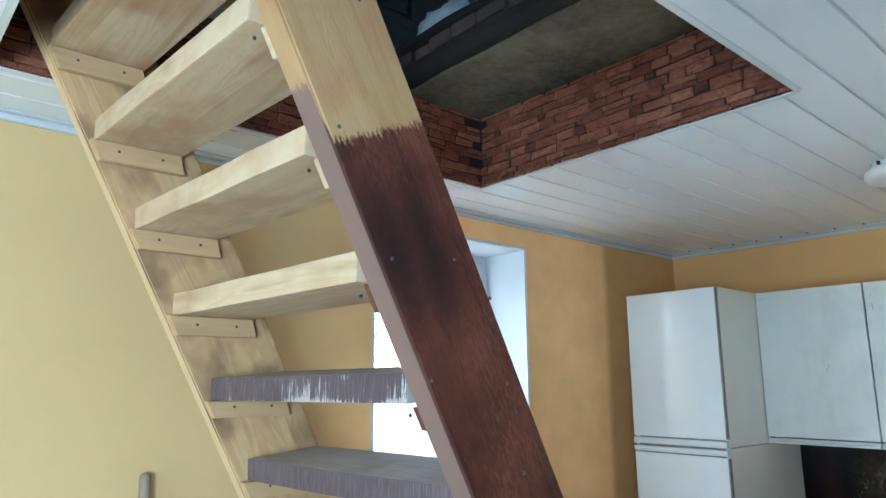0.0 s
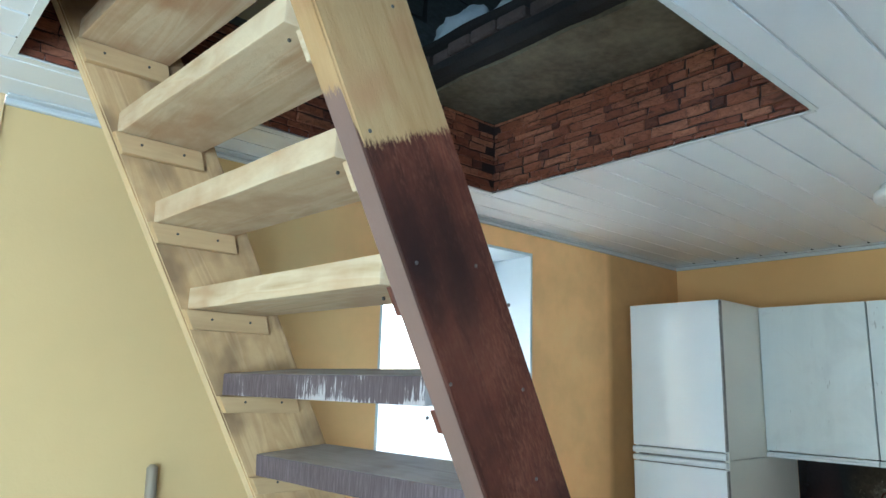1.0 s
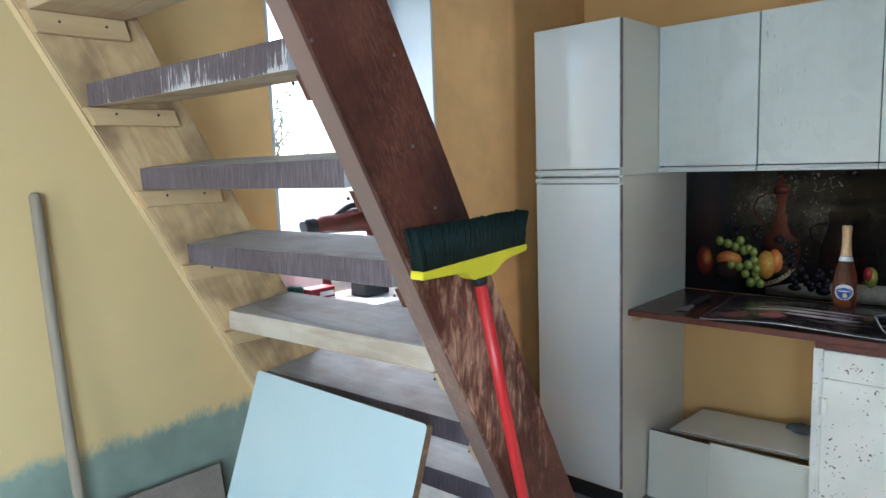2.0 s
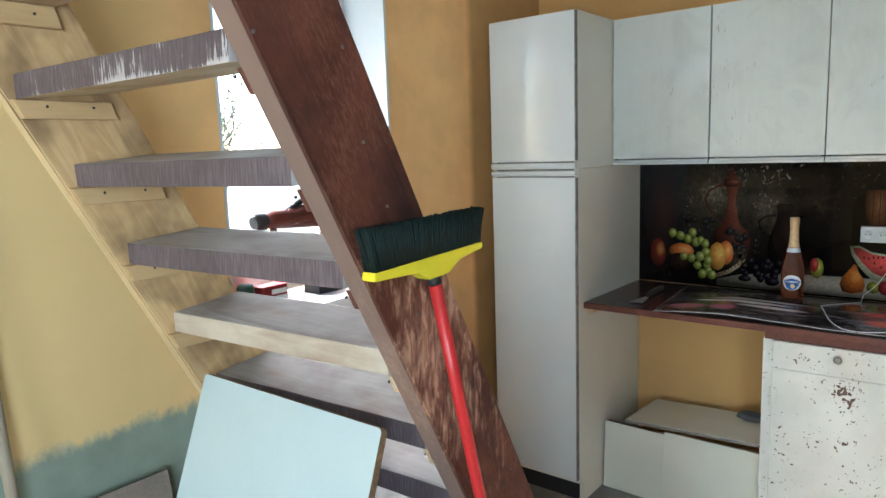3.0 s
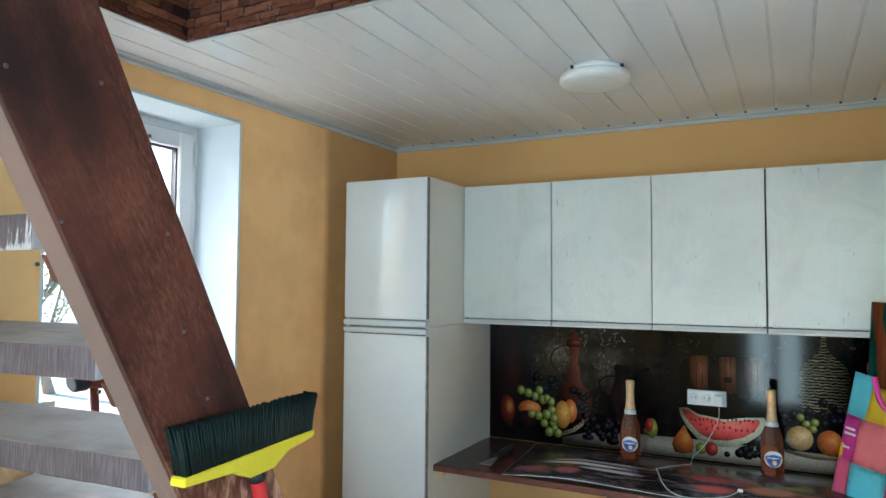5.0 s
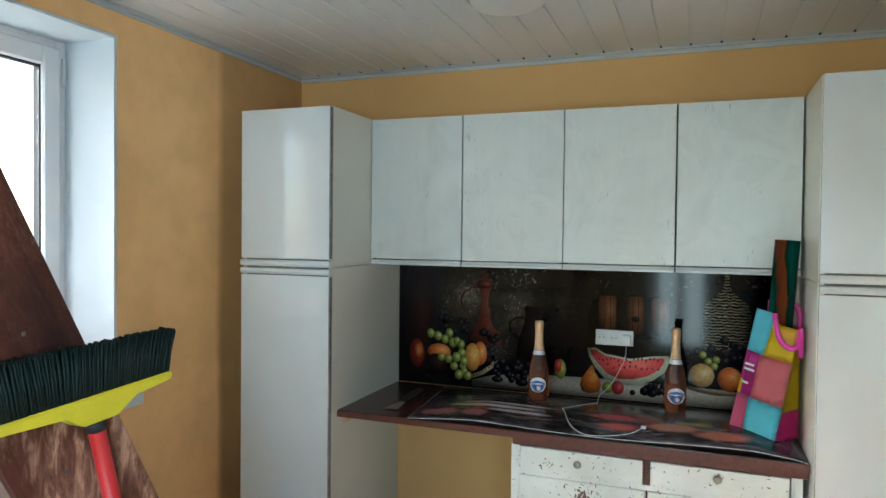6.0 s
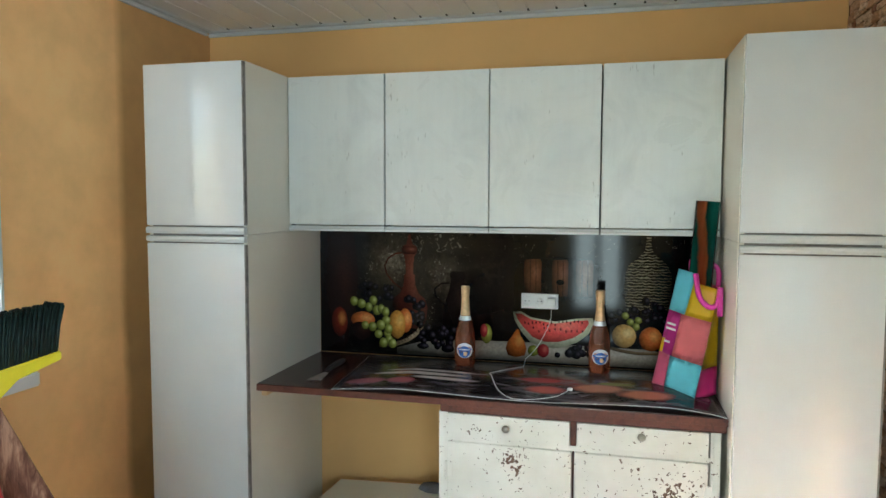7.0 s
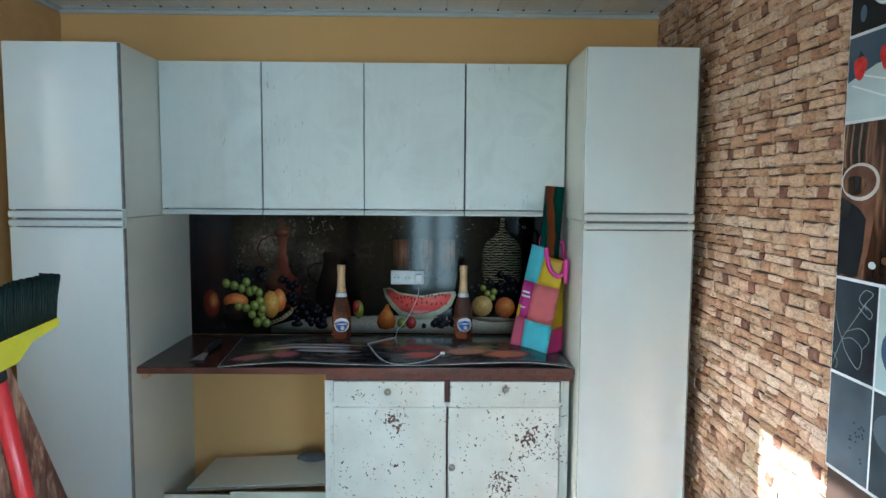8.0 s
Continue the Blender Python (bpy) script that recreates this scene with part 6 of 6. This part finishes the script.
for a, b, r in ((1.690, 1.932, 0.026), (1.588, 1.945, 0.030)):
    motif("strawberry", [(a - r * 0.9, b + r * 0.7), (a, b + r), (a + r * 0.9, b + r * 0.7), (a + r, b), (a + r * 0.5, b - r), (a, b - 1.25 * r), (a - r * 0.5, b - r), (a - r, b)], m_berry, t2, 3)
    motif("strawberry_leaf", [(a - r * 0.5, b + r), (a, b + r * 1.5), (a + r * 0.4, b + r * 0.9)], m_slate_photo, t2, 4)
t3 = tile(1.32, PX1 - g, 1.418, 1.798, m_brown_photo, "picture of a steaming brown coffee cup")
motif("cup", [(1.738, 1.652), (1.60, 1.652), (1.606, 1.56), (1.622, 1.48), (1.645, 1.424), (1.738, 1.424)], m_cup_photo, t3)
motif("cup_shade", [(1.738, 1.618), (1.70, 1.606), (1.66, 1.590), (1.634, 1.566), (1.640, 1.49), (1.655, 1.424), (1.738, 1.424)], m_black_photo, t3, 2)
motif("cup_rim", oval(1.664, 1.655, 0.0735, 0.046), m_rim_photo, t3, 3)
motif("coffee", oval(1.667, 1.656, 0.065, 0.038), m_cup_photo, t3, 4)
motif("coffee_shade", oval(1.684, 1.646, 0.045, 0.024), m_brown_photo, t3, 5)
for k, a in enumerate((1.64, 1.668, 1.70, 1.725)):
    motif("steam", [(a, 1.69), (a + 0.004, 1.73), (a - 0.003, 1.795), (a + 0.004, 1.795), (a + 0.011, 1.73), (a + 0.006, 1.69)], m_steam_photo, t3, 2)
random.seed(8)
for i in range(14):
    motif("coffee_bean", oval(1.54 + random.uniform(-0.07, 0.06), 1.475 + random.uniform(-0.03, 0.03), 0.014, 0.009, 10), m_cup_photo if i % 3 else m_cream_photo, t3, 4 + i % 3)
t4 = tile(1.573, PX1 - g, 1.174, 1.410, m_slate_photo, "dark picture of a chalk-drawn plant")
bm = bmesh.new()
for stem in (((1.735, 1.19), (1.70, 1.26), (1.66, 1.31), (1.61, 1.37)), ((1.70, 1.26), (1.66, 1.27), (1.62, 1.25), (1.63, 1.20), (1.68, 1.23), (1.70, 1.26)), ((1.69, 1.28), (1.63, 1.30), (1.595, 1.28), (1.62, 1.25)), ((1.735, 1.33), (1.72, 1.29), (1.70, 1.26)), ((1.61, 1.37), (1.59, 1.39), (1.62, 1.395), (1.64, 1.37), (1.61, 1.35)), ((1.62, 1.36), (1.59, 1.345), (1.60, 1.33), (1.64, 1.35)), ((1.735, 1.22), (1.715, 1.20), (1.72, 1.18))):
    tube(bm, smooth_path([(a, YP + 0.001, b) for a, b in stem], 5), 0.0012, 5)
part("chalk_drawing", bm, m_chalk, t4)
t5 = tile(1.573, PX1 - g, 0.924, 1.166, m_grey_photo, "grey slate picture with scattered crumbs")
for i in range(16):
    motif("crumb", oval(1.62 + random.uniform(-0.03, 0.03), 1.02 + random.uniform(-0.05, 0.05), 0.004, 0.003, 7), m_slate_photo, t5)
t6 = tile(1.32, 1.565, 1.174, 1.410, m_cream_photo, "pale blue dish picture")
motif("dish", oval(1.46, 1.27, 0.09, 0.07), m_blue_photo, t6)
t7 = tile(1.32, 1.565, 0.924, 1.166, m_slate_photo, "dark picture of grey bowls")
motif("bowl", oval(1.50, 1.08, 0.06, 0.045), m_grey_photo, t7)
for x0, x1 in ((PX0 + g, 1.096), (1.104, 1.312)):
    for z0, z1, q in ((0.924, 1.41, m_slate_photo), (1.418, 1.798, m_brown_photo), (1.806, ZC - 0.004, m_blue_photo)):
        tile(x0, x1, z0, z1, q, "dark coffee picture")

# ---- attic over the stair opening ----
bm = bmesh.new()
for a, b in (((1.190, -1.5), (3.4, 1.85)), ((XB, -1.5), (0.045, 1.85)), ((0.045, -1.5), (1.190, 0.070)), ((0.045, 1.166), (1.190, 1.85))):
    box(bm, (*a, ZA - 0.005), (*b, ZA + 0.03))
bmesh.ops.subdivide_edges(bm, edges=[e for e in bm.edges if abs(e.verts[0].co.x - 1.190) < 1e-4 and abs(e.verts[1].co.x - 1.190) < 1e-4 and e.calc_length() > 1], cuts=40)
for v in bm.verts:
    if abs(v.co.x - 1.190) < 1e-4 and 0.05 < v.co.y < 1.2:
        v.co.x += 0.022 * noise.noise((v.co.y * 5, 0.3, 3)) + 0.008 * noise.noise((v.co.y * 19, 0.3, 3))
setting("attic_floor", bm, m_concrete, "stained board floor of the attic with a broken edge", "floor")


def rough_timber(name, x, z, r, seed, label):
    """A hewn timber along y with a chipped, uneven section."""
    bm = bmesh.new()
    rings = []
    for k in range(41):
        y = -0.3 + 1.75 * k / 40
        ring = []
        for i in range(8):
            a = 2 * math.pi * (i + 0.5) / 8
            d = r * (1.0 + 0.22 * noise.noise((y * 6, i * 1.7, seed)))
            ring.append(bm.verts.new((x + 1.15 * d * math.cos(a), y, z + 0.75 * d * math.sin(a))))
        rings.append(ring)
    for a, b in zip(rings, rings[1:]):
        for i in range(8):
            bm.faces.new((a[i], a[(i + 1) % 8], b[(i + 1) % 8], b[i]))
    bm.faces.new(rings[0][::-1]), bm.faces.new(rings[-1])
    bmesh.ops.recalc_face_normals(bm, faces=list(bm.faces))
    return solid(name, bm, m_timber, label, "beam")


rough_timber("timber_beam", 1.178, ZA + 0.036, 0.042, 2.0, "dark hewn timber along the attic floor edge")
rough_timber("timber_beam", 1.195, ZA + 0.142, 0.034, 7.0, "dark hewn timber lying on the old bricks")
random.seed(21)
pile = thing("brick_row", (1.20, 0.6, ZA + 0.078), "row of dusty old bricks between two timbers", "bricks")
y = -0.1
while y < 1.35:
    L = random.uniform(0.08, 0.14)
    bm = bmesh.new()
    box(bm, (1.158 + random.uniform(-0.006, 0.012), y + 0.004, ZA + 0.078), (1.26, y + L - 0.004, ZA + random.uniform(0.112, 0.118)), 0.006, 1)
    part("brick", bm, m_oldbrick, pile)
    y += L
for cx, cy, cz, rx, ry, rz, nm in ((1.34, 1.10, ZA + 0.250, 0.085, 0.125, 0.085, "crumpled pale sack in the attic"), (1.33, 0.84, ZA + 0.215, 0.075, 0.13, 0.055, "low crumpled pale sack in the attic")):
    bm = bmesh.new()
    for v in bmesh.ops.create_icosphere(bm, subdivisions=4, radius=1.0)["verts"]:
        d = 1 + 0.22 * noise.noise(v.co * 1.9 + Vector((cx, cy, 0))) + 0.20 * abs(noise.noise(v.co * 4.5))
        v.co = Vector((cx + rx * v.co.x * d, cy + ry * v.co.y * d, cz + rz * v.co.z * d))
    for f in bm.faces:
        f.smooth = True
    solid("sack", bm, m_rag, nm, "sack")
bm = bmesh.new()
box(bm, (1.265, 0.62, ZA + 0.031), (1.55, 1.36, ZA + 0.170), 0.02, 2)
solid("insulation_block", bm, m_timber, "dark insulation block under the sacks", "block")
bm = bmesh.new()
rows = []
for i in range(50):
    row = []
    for j in range(44):
        u, v = i / 49, j / 43
        p = Vector((1.62 + 0.10 * u, 0.20 + 0.98 * v - 0.05 * u, ZA + 0.031 + 1.1 * u))
        p += Vector((-0.8, 0, 0.1)) * (0.09 * noise.noise((u * 6, v * 4, 2)) + 0.05 * noise.noise((u * 17, v * 9, 5)))
        row.append(bm.verts.new(p))
    rows.append(row)
for i in range(49):
    for j in range(43):
        bm.faces.new((rows[i][j], rows[i][j + 1], rows[i + 1][j + 1], rows[i + 1][j])).smooth = True
bmesh.ops.solidify(bm, geom=list(bm.faces), thickness=0.003)
solid("blue_plastic_sheet", bm, m_tarp, "crumpled blue plastic sheet hanging in the attic", "sheet")
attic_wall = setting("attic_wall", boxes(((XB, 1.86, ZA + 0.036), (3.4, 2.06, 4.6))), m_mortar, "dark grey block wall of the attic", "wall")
# Unseen walls with an invented opening for the attic's added lamp.
bm = bmesh.new()
box(bm, (XB, -1.7, ZA + 0.036), (3.4, -1.5, 4.6))
for y0, y1, z0, z1 in ((-1.7, -0.9, ZA + 0.036, 4.6), (0.9, 2.06, ZA + 0.036, 4.6), (-0.9, 0.9, ZA + 0.036, 3.0), (-0.9, 0.9, 4.3, 4.6)):
    box(bm, (XB - 0.2, y0, z0), (XB, y1, z1))
box(bm, (3.4, -1.7, ZA + 0.036), (3.6, 2.06, 4.6))
setting("attic_gable", bm, m_mortar, "unseen dark rough gable wall closing the attic, with an added opening", "wall")
# Unseen roof, added to keep the sky out of the stair opening.
setting("roof", boxes(((XB - 0.3, -1.9, 4.6), (3.8, 2.2, 4.72))), m_timber, "unseen dark timber roof boarding closing the attic to the sky", "roof")

# ---- outside ----
m_ground = plain("dry_pale_ground", (0.34, 0.34, 0.26), 0.9, vary=0.3, scale=0.6, bump=0.3, fine=8)
bm = bmesh.new()
for v in bmesh.ops.create_grid(bm, x_segments=2, y_segments=2, size=800)["verts"]:
    v.co.z = -0.6
setting("ground", bm, m_ground, "pale dry grass ground outside", "ground")
m_bark = plain("pale_bark", (0.20, 0.18, 0.15), 0.9, vary=0.3, scale=20)
m_leaf = plain("pale_green_leaf", (0.13, 0.17, 0.06), 0.6, vary=0.3, scale=3)


def tree(x, y, h, seed):
    rnd = random.Random(seed)
    t = thing("tree", (x, y, -0.6), "slender garden tree with sparse pale leaves", "tree", "garden trees")
    bm, lf = bmesh.new(), bmesh.new()

    def grow(p, d, r, length, level):
        pts = [p]
        for _ in range(4):
            d = (d + Vector((rnd.uniform(-0.25, 0.25), rnd.uniform(-0.25, 0.25), rnd.uniform(-0.05, 0.2)))).normalized()
            pts.append(pts[-1] + d * length / 4)
        tube(bm, pts, [r * (1 - 0.17 * i) for i in range(5)], 6 if level < 2 else 4)
        if level < 3:
            for k in range(5 if level else 8):
                q = pts[1 + k % 4]
                nd = (d + Vector((rnd.uniform(-1, 1), rnd.uniform(-1, 1), rnd.uniform(-0.1, 0.7)))).normalized()
                grow(q, nd, r * 0.42, length * rnd.uniform(0.45, 0.65), level + 1)
        else:
            for q in pts[1:]:
                for _ in range(3):
                    c = q + Vector((rnd.uniform(-0.08, 0.08), rnd.uniform(-0.08, 0.08), rnd.uniform(-0.08, 0.08)))
                    a = Vector((rnd.uniform(-1, 1), rnd.uniform(-1, 1), rnd.uniform(-1, 1))).normalized() * 0.05
                    b = a.orthogonal().normalized() * 0.022
                    lf.faces.new([lf.verts.new(v) for v in (c - a, c + b, c + a, c - b)])

    grow(Vector((x, y, -0.65)), Vector((0, 0, 1)), h * 0.022, h * 0.6, 0)
    part("trunk", bm, m_bark, t, "pale bark trunk and limbs")
    part("crown", lf, m_leaf, t, "sparse pale leaves")


for k, (x, y, h) in enumerate(((4.6, 9.0, 4.2), (6.4, 11.5, 5.0), (3.4, 12.5, 4.6), (8.8, 13.0, 5.2), (5.4, 15.5, 5.5))):
    tree(x, y, h, 40 + k)

# ---- single stones and blocks, last ----
def unit_stone(seed):
    """A rough stone face one unit wide and high, with a broken bevel; it points along +z."""
    rnd = random.Random(seed)
    bm = bmesh.new()
    base_ = [bm.verts.new((a + rnd.uniform(-0.05, 0.04), b + rnd.uniform(-0.12, 0.10), 0)) for a, b in ((-0.5, -0.5), (0.0, -0.5), (0.5, -0.5), (0.5, 0.5), (0.0, 0.5), (-0.5, 0.5))]
    top_ = [bm.verts.new((v.co.x * rnd.uniform(0.84, 0.98), v.co.y * rnd.uniform(0.62, 0.94), rnd.uniform(0.35, 1.0))) for v in base_]
    for i in range(6):
        bm.faces.new((base_[i], base_[(i + 1) % 6], top_[(i + 1) % 6], top_[i]))
    bm.faces.new((top_[0], top_[1], top_[4], top_[5]))
    bm.faces.new((top_[1], top_[2], top_[3], top_[4]))
    return bm


def clad(parent, rects, place, meshes, depth, rnd, most=300, near=None, rest_mat=None, name="stone"):
    """Stones on a wall: the nearest as parts of their own, the others joined. place(u, v) gives a matrix."""
    if near:
        rects = sorted(rects, key=near)
    rest = bmesh.new()
    for i, (a, b, c, d) in enumerate(rects):
        size = Matrix.Diagonal((b - a - 0.0028, d - c - 0.0024, depth * rnd.uniform(0.55, 1.0), 1))
        if rnd.random() < 0.5:
            size = size @ Matrix.Rotation(math.pi, 4, "Z")
        m = place((a + b) / 2, (c + d) / 2) @ size
        if i < most:
            ob = new(name, meshes[i % len(meshes)])
            ob.parent = parent
            if parent.type == "EMPTY":
                ob.matrix_parent_inverse = parent.matrix_basis.inverted()
            ob.matrix_basis = m
        else:
            k = len(rest.verts)
            rest.from_mesh(meshes[i % len(meshes)])
            rest.verts.ensure_lookup_table()
            for v in rest.verts[k:]:
                v.co = m @ v.co
    if len(rects) > most:
        o = part("further_" + name + "s", rest, rest_mat, parent)
        tagged(o, kind="stuff")
    else:
        rest.free()


STONE_ROWS = (                              # height, then width and tone of each stone; s is a stack of two thin ones
    (0.037, 0.00, ((0.50, "p"), (0.50, "p"))), (0.036, 0.13, ((0.55, "t"), (0.45, "p"))), (0.036, 0.05, ((0.36, "s"), (0.34, "b"), (0.30, "t"))),
    (0.026, 0.00, ((0.84, "p"), (0.16, "d"))), (0.036, 0.09, ((0.42, "p"), (0.33, "b"), (0.25, "t"))), (0.040, 0.02, ((0.50, "s"), (0.50, "b"))),
    (0.038, 0.11, ((0.22, "d"), (0.43, "t"), (0.35, "p"))), (0.036, 0.04, ((0.45, "t"), (0.55, "p"))), (0.026, 0.07, ((0.62, "b"), (0.38, "p"))),
    (0.034, 0.00, ((0.30, "b"), (0.30, "t"), (0.40, "t"))), (0.034, 0.12, ((0.45, "t"), (0.30, "p"), (0.25, "d"))), (0.030, 0.03, ((0.55, "b"), (0.45, "t"))),
    (0.034, 0.08, ((0.25, "s"), (0.35, "t"), (0.40, "b"))))


def stone_panel(u0, u1, v0, v1, start, top, width=0.207, k=1.0, sense=-1):
    """The moulded panel's pattern, repeated over a wall: stones by tone, cut off at the edges."""
    out = {t: [] for t in TONES}
    high = k * sum(r[0] for r in STONE_ROWS)
    v = top + high * math.ceil((v1 - top) / high)
    while v > v0:
        for h, shift, row in STONE_ROWS:
            for j in range(int((u1 - u0) / width) + 3):
                u = start + shift * sense + sense * width * j
                for w, tone in row:
                    a, b = sorted((u, u + sense * w * width))
                    u += sense * w * width
                    for c, d, t in ((v - k * h, v - k * h * 0.54, "b"), (v - k * h * 0.54, v, "p")) if tone == "s" else ((v - k * h, v, tone),):
                        q = (max(a, u0), min(b, u1), max(c, v0), min(d, v1))
                        if q[1] - q[0] > 0.006 and q[3] - q[2] > 0.005:
                            out[t].append(q)
            v -= k * h
    return out


tan = {t: [mesh_of(t + "_tan_stone", unit_stone(10 * i + k), m_stone[t]) for k in range(6)] for i, t in enumerate(TONES)}
red = {t: [mesh_of(t + "_brown_stone", unit_stone(60 + 10 * i + k), m_redstone[t]) for k in range(6)] for i, t in enumerate(TONES)}
rnd = random.Random(77)


def clad_all(parent, stones, meshes, mats, place, depth, most, near=None):
    for t in TONES:
        clad(parent, stones[t], place, meshes[t], depth, rnd, most, near, mats[t])


on_south = lambda u, v: Matrix(((-1, 0, 0, u), (0, 0, 1, YS + 0.0003), (0, 1, 0, v), (0, 0, 0, 1)))  # noqa: E731
low = stone_panel(PX0, PX1 + 0.002, 0.001, 0.912, 1.7185 + 0.207 * 8, 1.99)
tall = stone_panel(PX1 + 0.003, XK - 0.002, 0.001, ZC - 0.002, 1.7185 + 0.207 * 8, 1.99)
clad_all(wall_stone, {t: tall[t] + low[t] for t in TONES}, tan, m_stone, on_south, 0.0105, 75, lambda r: abs(r[0] - 1.9) + abs(r[2] - 1.4))

lining = thing("opening_lining", ((HOLE[0] + HOLE[1]) / 2, (HOLE[2] + HOLE[3]) / 2, ZC), "brown split-stone lining round the stair opening", "lining", kind="structure")
t = 0.016
part("backing", boxes(((HOLE[1], HOLE[2] - t, ZC + 0.0005), (HOLE[1] + t, HOLE[3] + t, ZA - 0.006)), ((HOLE[0], HOLE[3], ZC + 0.0005), (HOLE[1], HOLE[3] + t, ZA - 0.006)), ((HOLE[0] - t, HOLE[2] - t, ZC + 0.0005), (HOLE[0], HOLE[3] + t, ZA - 0.006)), ((HOLE[0], HOLE[2] - t, ZC + 0.0005), (HOLE[1], HOLE[2], ZA - 0.006))), m_redjoint, lining)
z0, z1 = ZC + 0.002, ZA - 0.007
clad_all(lining, stone_panel(HOLE[2], HOLE[3] - 0.003, z0, z1, HOLE[3] + 0.10, z1 + 0.02, 0.20, 0.82), red, m_redstone, lambda u, v: Matrix(((0, 0, -1, HOLE[1] - 0.0003), (-1, 0, 0, u), (0, 1, 0, v), (0, 0, 0, 1))), 0.009, 75)
clad_all(lining, stone_panel(HOLE[0], HOLE[1] - 0.003, z0, z1, HOLE[1] + 0.05, z1 + 0.02, 0.20, 0.82), red, m_redstone, lambda u, v: Matrix(((1, 0, 0, u), (0, 0, -1, HOLE[3] - 0.0003), (0, 1, 0, v), (0, 0, 0, 1))), 0.006, 40, lambda r: -r[0])
clad_all(lining, stone_panel(HOLE[2], HOLE[3] - 0.003, z0, z1, HOLE[3] + 0.05, z1 + 0.02, 0.20, 0.82), red, m_redstone, lambda u, v: Matrix(((0, 0, 1, HOLE[0] + 0.0003), (1, 0, 0, u), (0, 1, 0, v), (0, 0, 0, 1))), 0.006, 20, lambda r: -r[0])
for a, b in (((HOLE[1] - 0.001, HOLE[2] - 0.004, ZC - 0.0035), (HOLE[1] + 0.014, HOLE[3] + 0.014, ZC - 0.0005)), ((HOLE[0] - 0.014, HOLE[2] - 0.004, ZC - 0.0035), (HOLE[0] + 0.001, HOLE[3] + 0.014, ZC - 0.0005)),
             ((HOLE[0] + 0.001, HOLE[3] - 0.001, ZC - 0.0035), (HOLE[1] - 0.001, HOLE[3] + 0.014, ZC - 0.0005)), ((HOLE[0] + 0.001, HOLE[2] - 0.014, ZC - 0.0035), (HOLE[1] - 0.001, HOLE[2] + 0.001, ZC - 0.0005))):
    part("edge_strip", boxes((a, b)), m_strip, lining, "thin white edge strip")
grey = [mesh_of("block", unit_stone(60 + k), m_block) for k in range(4)]
blocks = []
z, k = ZA + 0.04, 0
while z < 4.4:
    x = 0.2 - (0.19 if k % 2 else 0.0)
    while x < 3.3:
        blocks.append((x, x + 0.385, z, z + 0.185))
        x += 0.39
    z, k = z + 0.19, k + 1
clad(attic_wall, blocks, lambda u, v: Matrix(((1, 0, 0, u), (0, 0, -1, 1.8597), (0, 1, 0, v), (0, 0, 0, 1))), grey, 0.014, rnd, 300, None, m_block, "block")
